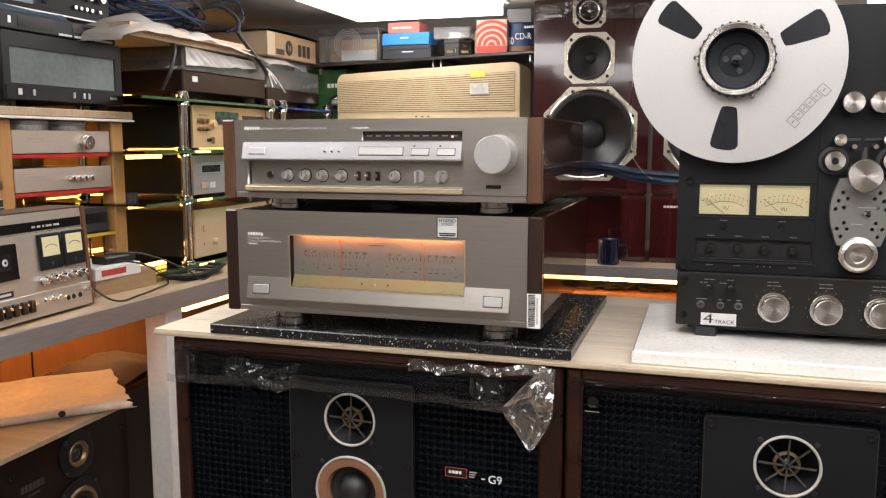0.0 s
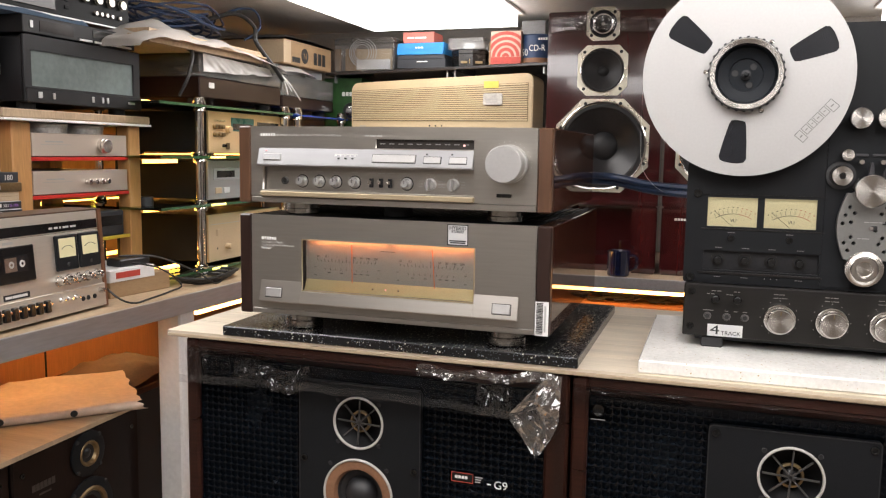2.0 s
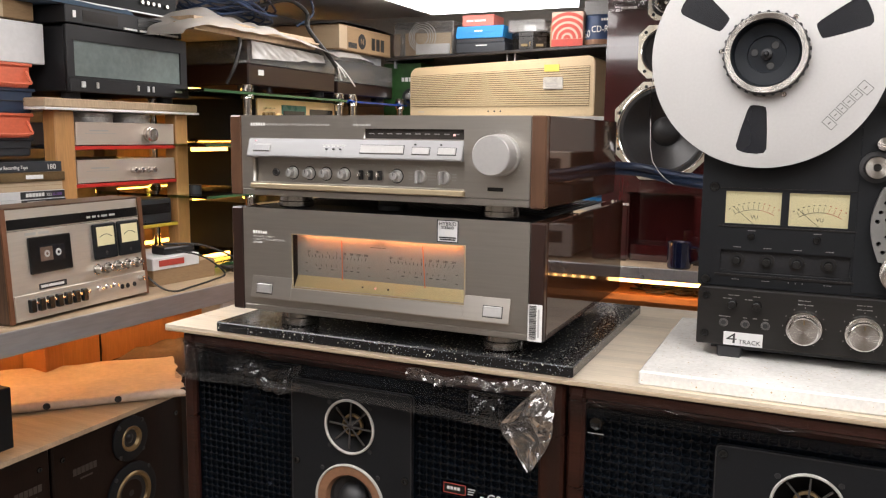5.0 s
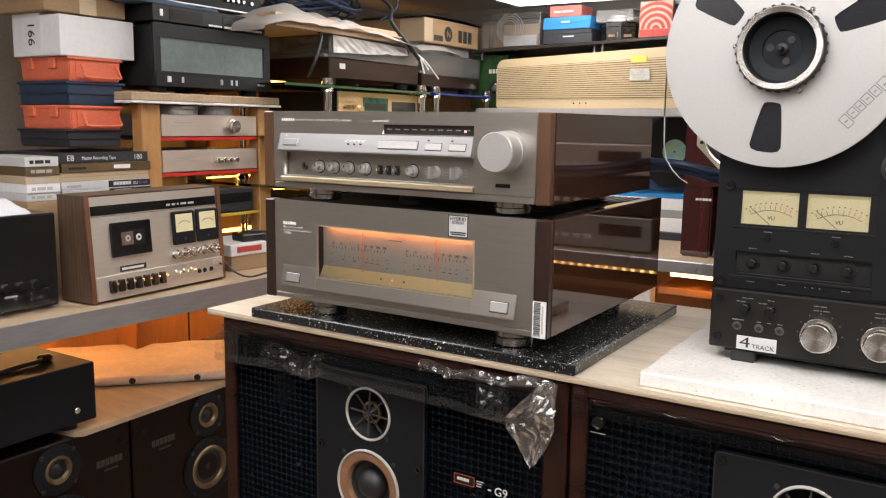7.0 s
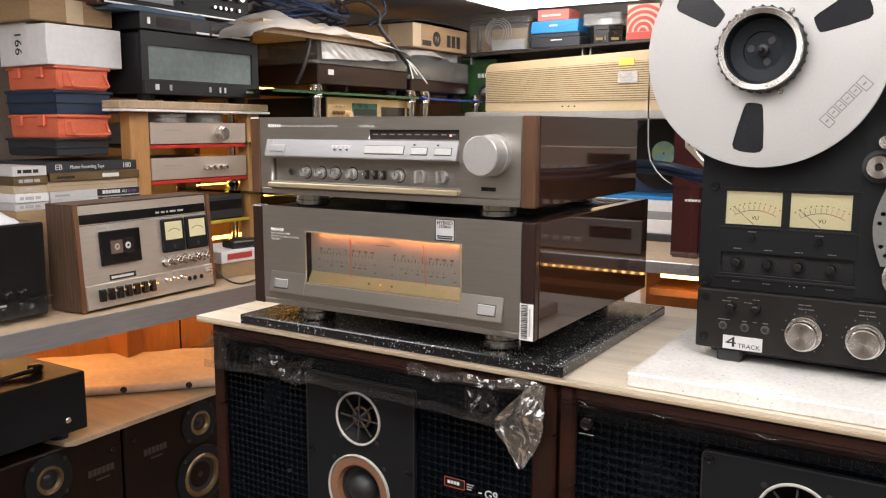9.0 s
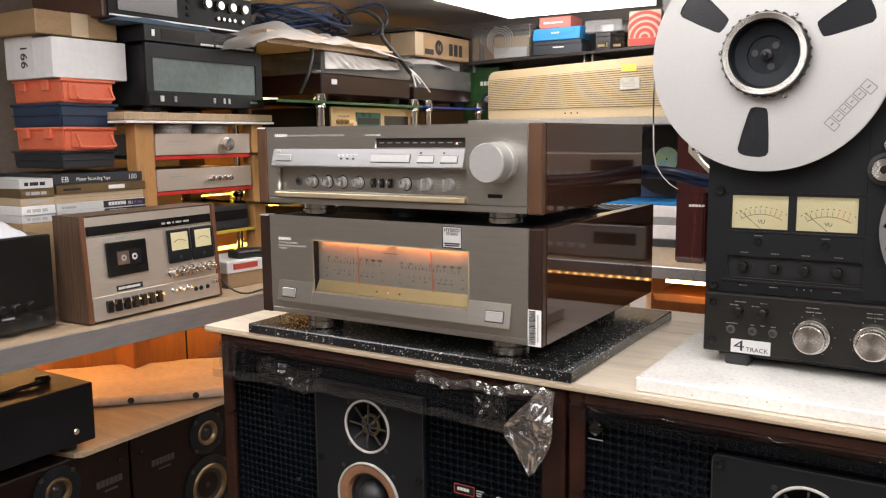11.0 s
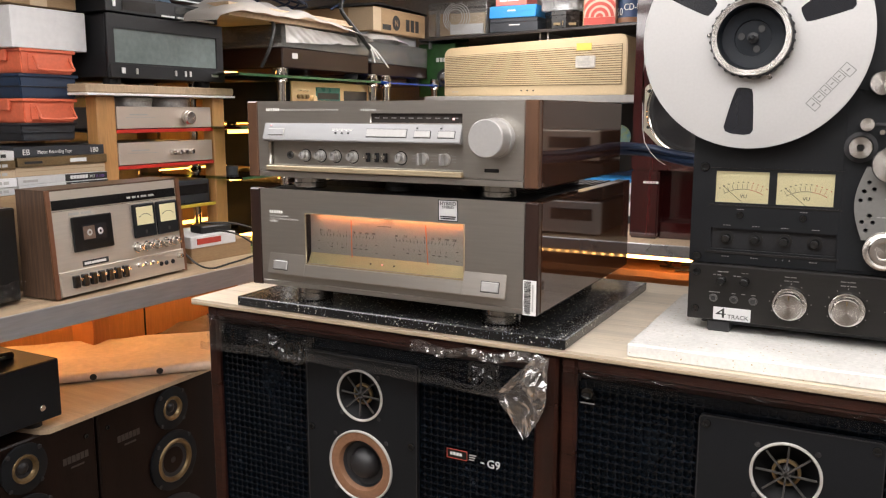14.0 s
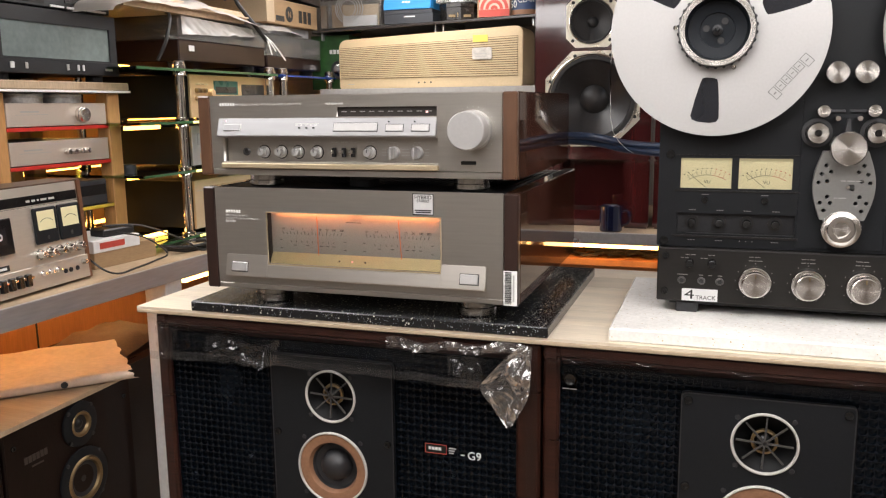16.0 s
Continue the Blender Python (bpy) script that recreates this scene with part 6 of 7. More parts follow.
for i in range(5):
    k = part("knob", slant(lathe([(0, 0.022), (0.008, 0.022), (0.009, 0.021), (0.0105, 0.004), (0.0135, 0.004), (0.0135, 0)], 24, "y", (0.262 + i * 0.034, 0, 0.088))), brushed_v, cd, "", True)
ledge = part("key_ledge", slant(box(0.0125, W - 0.0125, -0.006, 0.0, 0.004, 0.062, 0.001)), panel_cd, cd, "brushed silver lower front")
for i in range(7):
    x = 0.045 + i * 0.0255
    kk = part("key", slant(box(x, x + 0.016, -0.016, -0.004, 0.020, 0.050, 0.002)), black_gloss, ledge, "black piano key")
    part("key_tip", slant(box(x + 0.016, x + 0.0255, -0.013, -0.004, 0.036, 0.043, 0.001)), chrome, kk)
for x in (0.255, 0.281, 0.307):
    part("toggle", slant(lathe([(0, 0.016), (0.003, 0.016), (0.0035, 0.004), (0.0065, 0.003), (0.0065, 0)], 16, "y", (x, -0.006, 0.042))), chrome, ledge, "", True)
for x in (0.335, 0.354, 0.378):
    part("jack", slant(lathe([(0, 0.0005), (0.003, 0.0005), (0.004, 0.003), (0.006, 0.002), (0.0065, 0)], 16, "y", (x, -0.006, 0.033))), black_metal, ledge, "", True)
part("phone_knob", slant(lathe([(0, 0.014), (0.006, 0.014), (0.0075, 0.003), (0.008, 0)], 18, "y", (0.402, -0.006, 0.045))), brushed_v, ledge, "", True)
bm = bars(0.040, 0.053, (0.012, 0.012, 0.012, 0.012, 0.012, 0.012), 0.002, -0.006, None, 0.012)
bars(0.250, 0.055, (0.010, 0.010, 0.010), 0.002, -0.006, bm, 0.016)
part("captions", slant(bm), ink_dim, ledge)
part("lettering", slant(bars(0.245, 0.2165, (0.012, 0.012, 0.006, 0.02, 0.02), 0.005, -0.0015, None, 0.006)), ink_dim, cd)

# black receiver left of it, wrapped at the foot, with a cloth on top
rv = facing("receiver", "black receiver partly wrapped in clear film on the bench", "receiver", -1.56, 0.87, LZ)
part("case", box(0, 0.432, 0, 0.34, 0.008, 0.225, 0.004), black_gloss, rv)
for x in (0.30, 0.335, 0.37):
    knob(rv, x, 0.065, 0.0, 0.011, 0.010, black_gloss)
part("captions", bars(0.30, 0.042, (0.03,), 0.004, 0), ink_dim, rv)
for x in (0.04, 0.39):
    part("foot", lathe([(0, 0), (0.02, 0), (0.02, 0.009), (0, 0.009)], 16, "z", (x, 0.06, 0)), black_rubber, rv)
single("film_wrap", sheet(0.86, 1.305, LZ + 0.005, LZ + 0.055, 50, 10, 0.012, 30, 21.0), film, "crumpled clear film round the foot of the receiver", "plastic film", (-1.548, 0, 0), 0)
bpy.data.objects["film_wrap"].matrix_basis = pose(-1.548, 0, 0, 0, 0, 90) @ pose(0, 0, 0)
def pad(nx, ny, w, d, h, seed):
    bm = bmesh.new()
    g = []
    for i in range(nx + 1):
        row = []
        for k in range(ny + 1):
            u, v = i / nx, k / ny
            e = min(1, 9 * min(u, 1 - u, v, 1 - v))
            z = h * math.sqrt(max(0, e)) * (0.75 + 0.5 * noise.noise(Vector((u * 5 + seed, v * 5, seed)))) 
            row.append(bm.verts.new((u * w, v * d, z)))
        g.append(row)
    for i in range(nx):
        for k in range(ny):
            bm.faces.new((g[i][k], g[i + 1][k], g[i + 1][k + 1], g[i][k + 1]))
    bm.faces.new([r[0] for r in g][::-1] + [v for v in g[0][1:]] + [r[-1] for r in g[1:]] + [v for v in g[-1][-2:0:-1]])
    return bm
cloth = mat("white_cloth", (0.58, 0.59, 0.62), 0.8, 0, 0.08, 6, 200, 0.2)
single("folded_cloth", pad(30, 16, 0.40, 0.26, 0.034, 2), cloth, "white padded cloth on the receiver", "cloth", (-1.57, 0.86, LZ + 0.2255), 90, smooth=True)

# tape boxes stacked behind the cassette deck
xs = -1.69
z = LZ
stack = [(0.055, tan_card, "flat_carton"), (0.06, grey_card, "flat_carton"), (0.05, tan_card, "flat_carton"), (0.056, white_card, "flat_carton"), (0.020, white_card, "tape_box"), (0.0205, label_silver, "tape_box"), (0.0205, label_silver, "tape_box"), (0.024, cream_panel, "tape_box"), (0.023, brass, "tape_box"), (0.026, dark_pl, "tape_box")]
labels = {"flat_carton": "flat cardboard carton in a stack on the bench"}
kinds = ["", "", "", "", "white tape box with red print in a stack", "silver and black tape box in a stack", "silver and black tape box in a stack", "cream tape box in a stack", "olive brown tape box in a stack", "dark grey tape box on a stack"]
for i, (h, m, n) in enumerate(stack):
    off = (0, 0.004, -0.003, 0.002, 0.0, 0.002, 0.001, -0.002, 0.003, -0.002)[i]
    b = single(n, box(0, 0.268, 0, 0.268, 0, h - 0.0006, 0.001), m, kinds[i] or labels[n], "box" if n == "flat_carton" else "tape box", (xs + off, 1.405 + off, z), 90, "stacked tape boxes")
    if i in (5, 6):
        part("spine_print", box(0.135, 0.267, -0.0006, 0, 0.001, h - 0.0015, 0), ink, b)
        sp = part("mark", bars(0.150, 0.006, (0.008, 0.008, 0.008, 0.008, 0.008, 0.008), 0.009, -0.0007, None, 0.0012), ink_white, b)
        words("XLI", 0.011, ink_white, b, (0.218, -0.0010, 0.006))
        words("35-180B", 0.010, ink_purple, b, (0.243, -0.0010, 0.006), sx=0.85)
        part("mark", bars(0.014, 0.006, (0.009, 0.03), 0.006, -0.0004), ink_dim, b)
    if i == 4:
        part("mark", bars(0.02, 0.005, (0.013, 0.013, 0.013, 0.013), 0.010, -0.0004, None, 0.003), ink, b)
        part("mark", bars(0.12, 0.006, (0.09,), 0.005, -0.0004), ink_red, b)
    if i == 9:
        words("EB", 0.020, ink_white, b, (0.033, -0.0007, 0.006))
        words("Master Recording Tape", 0.0125, ink_white, b, (0.115, -0.0007, 0.008), sx=0.85)
        words("180", 0.019, ink_white, b, (0.235, -0.0007, 0.006))
    if i == 8:
        part("mark", box(0.15, 0.20, -0.0006, 0, 0.006, 0.016, 0), label_white, b)
        part("mark", bars(0.018, 0.007, (0.05,), 0.006, -0.0004), ink, b)
    if i == 7:
        part("seam", bars(0.004, 0.012, (0.26,), 0.0008, -0.0004), tan_card, b)
    z += h

short = [(0.24, tan_card, "small_carton", "upright cardboard carton beside the tape boxes"), (0.020, label_silver, "tape_box", "silver-grey tape box in a short stack"), (0.022, white_card, "tape_box", "white tape box in a short stack"), (0.020, cream_panel, "tape_box", "cream tape box in a short stack"), (0.022, brass, "tape_box", "olive brown tape box in a short stack"), (0.024, label_silver, "tape_box", "pale tape box with handwriting on its spine")]
z = LZ
for i, (h, m, n, l) in enumerate(short):
    b = single(n, box(0, 0.088, 0, 0.20, 0, h - 0.0006, 0.001), m, l, "box" if i == 0 else "tape box", (-1.684 - 0.003 * (i % 2), 1.312, z), 90, "short stack")
    if i:
        part("mark", bars(0.012, h * 0.3, (0.010, 0.022, 0.014), h * 0.35, -0.0004, None, 0.004), ink_dim if i != 5 else ink, b)
    z += h

# tool boxes and cartons on the tape boxes
def tool_box(y0, z0, w, h, m, label, trim=True):
    t = facing("tool_box", label, "tool box", -1.75, y0, z0, "stacked tool boxes")
    d = 0.215
    part("shell", prism([(0.004, 0), (w - 0.004, 0), (w, h), (0, h)], 0.003, d, "xz", bev=0.003), m, t)
    part("lid_rim", box(-0.004, w + 0.004, -0.003, d + 0.004, h * 0.86, h, 0.002), m, t)
    if trim:
        part("handle", tube([(w * 0.22, -0.002, h * 0.68), (w * 0.22, -0.014, h * 0.35), (w * 0.26, -0.018, h * 0.16), (w * 0.85, -0.018, h * 0.16), (w * 0.89, -0.014, h * 0.35), (w * 0.89, -0.002, h * 0.68)], 0.004, 6), m, t, "", True)
        part("front_recess", box(w * 0.12, w * 0.96, -0.0012, 0.002, h * 0.12, h * 0.8, 0.001), m, t)
        for y in (0.05, 0.15):
            part("latch", box(-0.008, 0.001, y, y + 0.03, h * 0.5, h * 0.98, 0.002), m, t)
    else:
        part("seam", box(-0.0015, w + 0.0015, -0.0015, d, h * 0.46, h * 0.50, 0.0005), dark_pl, t)
    return t


tool_box(1.470, 1.2415, 0.165, 0.046, dark_pl, "charcoal plastic tool case in a stack", False)
tool_box(1.482, 1.288, 0.155, 0.062, orange_pl, "orange plastic tool box in a stack")
tool_box(1.476, 1.3505, 0.170, 0.062, navy_pl, "navy blue plastic tool case in a stack", False)
tool_box(1.484, 1.413, 0.157, 0.062, orange_pl, "orange plastic tool box under white boxes")
b = single("white_box", box(0, 0.222, 0, 0.085, 0, 0.102, 0.0015), white_card, "glossy white cardboard box on orange tool boxes", "box", (-1.748, 1.462, 1.4755), 90, smooth=False)
b = single("white_box", box(0, 0.200, 0, 0.125, 0, 0.110, 0.0015), white_card, "white cardboard box with a handwritten number", "box", (-1.834, 1.464, 1.4755), 90)
hand = words("166", 0.042, ink, b, (-0.0012, 0.058, 0.045), rot=(90, 90, -90), sx=1.0, name="handwriting")
hand.matrix_basis = Matrix(((0, 0, -1, -0.0012), (0, 1, 0, 0.052), (1, 0, 0, 0.022), (0, 0, 0, 1))) @ Matrix.Rotation(radians(180), 4, "Z") @ Matrix.Translation((-0.035, 0, 0))
b = single("cardboard_box", box(0, 0.24, 0, 0.21, 0, 0.06, 0.002), tan_card, "brown cardboard box on top of white boxes", "box", (-1.775, 1.44, 1.586), 90)
part("tape", box(0.10, 0.15, -0.0008, 0, 0, 0.0605, 0), cream_panel, b, "strip of packing tape")

# wooden shelf unit
sh = facing("shelf_unit", "orange pine shelf unit with red shelf edges on the bench", "shelf", -1.70, 1.628, LZ)
red_edge = mat("red_shelf_edge", (0.55, 0.03, 0.02), 0.35, 0, 0.1)
SHH = 1.36 - LZ
part("top_board", box(-0.012, 0.552, -0.022, 0.36, SHH + 0.007, SHH + 0.030, 0.003), bench_top, sh)
part("under_trim", box(-0.012, 0.556, -0.024, 0.36, SHH, SHH + 0.0065, 0.001), white_paint, sh, "white strip under the top")
for x0, x1 in ((0.035, 0.098), (0.478, 0.530)):
    part("post", box(x0, x1, 0.0, 0.045, 0, SHH, 0.003), pine, sh)
    part("post", box(x0, x1, 0.30, 0.345, 0, SHH, 0.003), pine, sh)
for zz, m in ((1.262, red_edge), (1.160, red_edge), (1.028, mat("yellow_shelf_edge", (0.62, 0.45, 0.05), 0.4, 0, 0.1))):
    s2 = part("shelf_board", box(0.0985, 0.4775, 0.008, 0.34, zz - LZ - 0.004, zz - LZ + 0.004, 0.001), dark_pl, sh)
    part("edge_strip", box(0.0985, 0.4775, 0.003, 0.0075, zz - LZ - 0.005, zz - LZ + 0.005, 0.001), m, s2, "coloured edge strip")
for i, (z0, z1) in enumerate(((1.2665, 1.331), (1.1645, 1.230))):
    a = facing("slim_amplifier", "slim champagne amplifier on a red-edged shelf" if i == 0 else "slim champagne amplifier with four small knobs on a shelf", "amplifier", -1.702, 1.730, z0, "slim amplifiers")
    h = z1 - z0
    part("case", box(0.003, 0.365, 0.008, 0.26, 0.003, h - 0.002, 0.001), satin, a)
    part("front_panel", box(0, 0.368, 0.0, 0.008, 0.003, h, 0.0012), silver_pink, a, "champagne front")
    part("foot", box(0.02, 0.05, 0.03, 0.06, 0, 0.003, 0), black_rubber, a)
    part("foot", box(0.31, 0.34, 0.03, 0.06, 0, 0.003, 0), black_rubber, a)
    part("maker_mark", bars(0.045, h * 0.62, (0.02, 0.012, 0.03), 0.004, 0), ink_dim, a)
    part("line", bars(0.03, h * 0.52, (0.11,), 0.0012, 0), ink_dim, a)
    if i == 0:
        knob(a, 0.262, h * 0.5, 0.0, 0.0215, 0.022, brushed_v, "volume_knob")
    else:
        for x in (0.195, 0.220, 0.245, 0.270):
            knob(a, x, h * 0.5, 0.0, 0.0085, 0.016, brushed_v)
for y, r in ((1.835, 0.066), (1.985, 0.062)):
    single("film_tin", lathe([(0, 0), (r, 0), (r, 0.014), (r * 1.03, 0.015), (r * 1.03, 0.025), (r * 0.98, 0.0265), (0, 0.0265)], 40, "z"), mat("dull_tin", (0.46, 0.45, 0.43), 0.42, 0.7, 0.3, 20, 90, 0.1), "round dull grey tin on the slim amplifier", "tin", (-1.772, y, 1.3315), group="round tins", smooth=True)
b = facing("cassette_player", "black portable device among cables on the lower shelf", "device", -1.712, 1.93, 1.0325)
part("case", box(0, 0.16, 0, 0.16, 0, 0.075, 0.004), dark_pl, b)
part("front_band", box(0.01, 0.15, -0.002, 0, 0.03, 0.06, 0.001), black_gloss, b)
rnd = random.Random(11)
for i in range(6):
    y0 = 1.76 + 0.055 * i
    pts = [(-1.73 + rnd.uniform(-0.05, 0.02), y0 + rnd.uniform(-0.05, 0.05), 1.036 + abs(rnd.gauss(0, 0.045)) * (k % 2) + 0.002) for k in range(8)]
    single("lead", tube(pts, 0.004, 6), cable_black, "loose black lead bundled on the lower shelf", "cable", group="bundled leads", smooth=True)

# big power amplifier, tuner and preamplifier on the shelf unit
pa = facing("power_amplifier", "large black power amplifier with grey meter window on shelf unit", "amplifier", -1.69, 1.704, 1.3905)
part("case", box(0.002, 0.444, 0.012, 0.42, 0.020, 0.186, 0.003), black_metal, pa)
part("front_panel", disc_shape(rounded(0, 0.446, 0.018, 0.190, 0.003), [[(0.022, 0.060), (0.420, 0.060), (0.420, 0.152), (0.022, 0.152)]], 0.0, 0.012), black_metal, pa, "black front")
grey_glass = mat("grey_green_meter_glass", (0.20, 0.24, 0.235), 0.16, 0, 0.12, 5, 60, 0.02)
part("meter_window", box(0.020, 0.422, 0.006, 0.011, 0.058, 0.154, 0), grey_glass, pa, "grey meter window")
part("lower_panel", box(0.0, 0.446, -0.006, 0.0, 0.018, 0.056, 0.002), black_metal, pa)
for x, w, m in ((0.036, 0.012, label_silver), (0.086, 0.007, ink_dim), (0.232, 0.007, ink_dim), (0.272, 0.006, label_silver), (0.292, 0.006, label_silver)):
    part("button", box(x, x + w, -0.010, -0.005, 0.030, 0.046, 0.001), m, pa)
part("maker_mark", bars(0.385, 0.033, (0.03,), 0.007, -0.006), ink_dim, pa)
for x in (0.05, 0.40):
    for y in (0.05, 0.36):
        part("foot", lathe([(0, 0), (0.024, 0), (0.024, 0.021), (0, 0.021)], 20, "z", (x, y, 0)), black_rubber, pa)
tn = facing("tuner", "slim black tuner lying on the power amplifier", "tuner", -1.692, 1.706, 1.5812)
part("case", box(0.0, 0.428, 0.0, 0.33, 0.004, 0.050, 0.002), black_metal, tn)
part("display", box(0.055, 0.175, -0.0012, 0.001, 0.012, 0.040, 0), smoked, tn)
part("button", box(0.022, 0.032, -0.003, 0, 0.018, 0.036, 0.001), label_silver, tn)
for x, w in ((0.195, 0.05), (0.255, 0.075), (0.335, 0.075)):
    part("button", box(x, x + w, -0.004, 0, 0.006, 0.012, 0.001), label_silver, tn)
part("display", box(0.25, 0.40, -0.0012, 0.001, 0.020, 0.042, 0), black_gloss, tn)
part("foot", box(0.03, 0.40, 0.05, 0.28, 0.0, 0.004, 0), black_rubber, tn)
blue_cloth = mat("blue_dust_cloth", (0.10, 0.16, 0.24), 0.85, 0, 0.12, 8, 250, 0.2)
single("dust_cloth", pad(28, 16, 0.34, 0.22, 0.022, 5), blue_cloth, "crumpled blue cloth between the stacked units", "cloth", (-1.695, 1.62, 1.6317), 90, smooth=True)
pr = facing("tape_recorder", "black cassette recorder with silver knobs on top of the stack", "tape deck", -1.715, 1.60, 1.640)
part("case", box(0.0, 0.548, 0.008, 0.32, 0.0, 0.170, 0.003), mat("brown_vinyl_case", (0.10, 0.05, 0.035), 0.5, 0, 0.15), pr)
part("front_panel", box(0.012, 0.540, 0.0, 0.008, 0.004, 0.105, 0.001), plate_black, pr)
part("upper_front", box(0.012, 0.540, 0.0, 0.008, 0.106, 0.168, 0.001), cream_panel, pr, "silver upper front")
part("trim_line", box(0.012, 0.540, -0.003, 0, 0.004, 0.009, 0.001), label_silver, pr)
for i in range(4):
    knob(pr, 0.350 + i * 0.050, 0.074, 0.0, 0.0145, 0.016, foot_metal)
for i in range(5):
    knob(pr, 0.395 + i * 0.022 + (0.012 if i == 4 else 0), 0.036, 0.0, 0.0065, 0.008, foot_metal, "button")
part("door", box(0.04, 0.24, -0.004, 0, 0.02, 0.095, 0.001), smoked, pr)
for zz in (0.03, 0.05, 0.07):
    part("button", box(0.275, 0.288, -0.004, 0, zz, zz + 0.010, 0.001), plate_black, pr)

# box with a red label, coil of cable
rb = facing("accessory_box", "open white and brown cardboard box with a red label", "box", -1.585, 1.868, LZ, "", 84)
part("carton", box(0, 0.235, 0, 0.17, 0, 0.055, 0.002), tan_card, rb)
part("lid", box(-0.003, 0.17, -0.003, 0.175, 0.045, 0.080, 0.002), white_card, rb, "white lid")
part("red_label", box(0.020, 0.110, -0.0045, -0.003, 0.055, 0.072, 0), ink_red, rb, "red label")
single("power_adapter", box(0, 0.11, 0, 0.06, 0, 0.022, 0.004), cable_black, "small black power adapter on the cardboard box", "adapter", (-1.60, 1.93, LZ + 0.0803), 80)
single("small_carton", box(0, 0.07, 0, 0.06, 0, 0.062, 0.001), white_card, "small white carton behind the box", "box", (-1.78, 1.90, LZ), 88)
rnd = random.Random(3)
for i in range(3):
    r = 0.085 + 0.012 * i
    single("coiled_cable", tube([(-1.545 + 0.62 * r * math.cos(a) , 2.27 + r * 1.35 * math.sin(a), LZ + 0.006 + 0.008 * i + 0.004 * math.sin(3 * a)) for a in [k * math.pi / 7 for k in range(15)]], 0.0052, 7), cable_black, "coil of thick black cable on the bench", "cable", group="coiled cables", smooth=True)
single("loose_lead", tube([(-1.60, 1.97, LZ + 0.09), (-1.52, 2.00, LZ + 0.075), (-1.49, 2.06, LZ + 0.02), (-1.50, 2.02, LZ + 0.005), (-1.48, 1.90, LZ + 0.004), (-1.475, 1.83, LZ + 0.004), (-1.50, 1.80, LZ + 0.02), (-1.55, 1.79, LZ + 0.06)], 0.0028, 6), cable_black, "thin black lead looping over the bench", "cable", smooth=True)
single("loose_lead", tube([(-1.62, 1.95, LZ + 0.11), (-1.57, 2.05, LZ + 0.10), (-1.50, 2.14, LZ + 0.05), (-1.47, 2.20, LZ + 0.006), (-1.49, 2.28, LZ + 0.006)], 0.003, 6), cable_black, "thin black lead hanging over the box", "cable", smooth=True)

# ---- glass racks ----
dark_board = mat("brown_board", (0.22, 0.12, 0.06), 0.5, 0, 0.15, 4, 40, 0.05, (1, 5, 0.5))
green_edge = mat("green_glass_edge", (0.045, 0.11, 0.05), 0.12, 0, 0.2, 12, 60, 0)
def rack(y0, y1, levels, label, glass, x0=-2.05, ext=0.0):
    t = thing("glass_rack", label, "rack", (-1.60, y0, LZ), 90.0, "glass racks")
    w = y1 - y0
    for zl in levels:
        part("glass_shelf", box(-0.03 - ext, w + 0.03, -0.02, 0.42, zl - LZ - 0.008, zl - LZ, 0.001), glass, t, "glass shelf")
        if glass is shelf_glass:
            part("polished_edge", box(-0.03 - ext, w + 0.03, -0.0215, -0.0203, zl - LZ - 0.008, zl - LZ, 0), green_edge, t, "green glass edge")
    top_z = levels[0] - LZ
    for px in (0.0, w):
        for py in (0.0, 0.40):
            post = part("post", lathe([(0, 0), (0.014, 0), (0.014, top_z + 0.006), (0.018, top_z + 0.007), (0.018, top_z + 0.022), (0.015, top_z + 0.025), (0, top_z + 0.025)], 24, "z", (px, py, 0)), chrome, t, "chrome post", True)
            for zl in levels:
                part("collar", lathe([(0.0145, -0.022), (0.021, -0.021), (0.021, -0.010), (0.0205, -0.009), (0.0205, 0.001), (0.021, 0.002), (0.021, 0.012), (0.0145, 0.013)], 24, "z", (px, py, zl - LZ)), chrome, post, "", True)
    return t


rack(2.325, 2.885, (1.436, 1.272, 1.115, 0.902), "tall rack of glass shelves on chrome posts", shelf_glass, ext=0.2)
blue_shelf = mat("blue_acrylic_shelf", (0.012, 0.04, 0.20), 0.15, 0, 0.1, 6, 60, 0)
rack(2.985, 3.395, (1.436, 1.20), "low rack with a blue glass shelf and chrome posts", blue_shelf)
for zl in (1.255, 1.10, 0.905):
    single("led_strip", box(0, 0.010, 0, 0.17, 0, 0.012, 0.001), led_yellow, "glowing yellow light strip at the back of the rack", "light strip", (-1.72, 2.19, zl - 0.008), group="light strips")
for zl in (1.262, 1.105, 0.912):
    single("led_strip", box(0, 0.012, 0, 1.2, 0, 0.012, 0.001), led_yellow, "glowing yellow light strip behind the racks", "light strip", (-2.06, 2.12, zl), group="light strips")
# Added glowing slips on the shelf fronts imitate light inside the glass.
for zl in (1.272, 1.115, 0.902):
    single("edge_glow", box(0, 0.003, 0, 0.085, 0, 0.0076, 0.0005), lime_glow, "added glowing strip for the light in a glass shelf edge", "light strip", (-1.5780, 2.352, zl - 0.0078), group="edge lights")
structure("back_board", box(-2.20, -2.18, 2.34, 3.70, LZ + 0.001, 1.60, 0.002), dark_board, "brown wooden board behind the racks")
single("led_strip", box(0, 0.010, 0, 0.2, 0, 0.010, 0.001), led_yellow, "glowing yellow light strip on the rack top", "light strip", (-1.80, 2.13, 1.442), group="light strips")


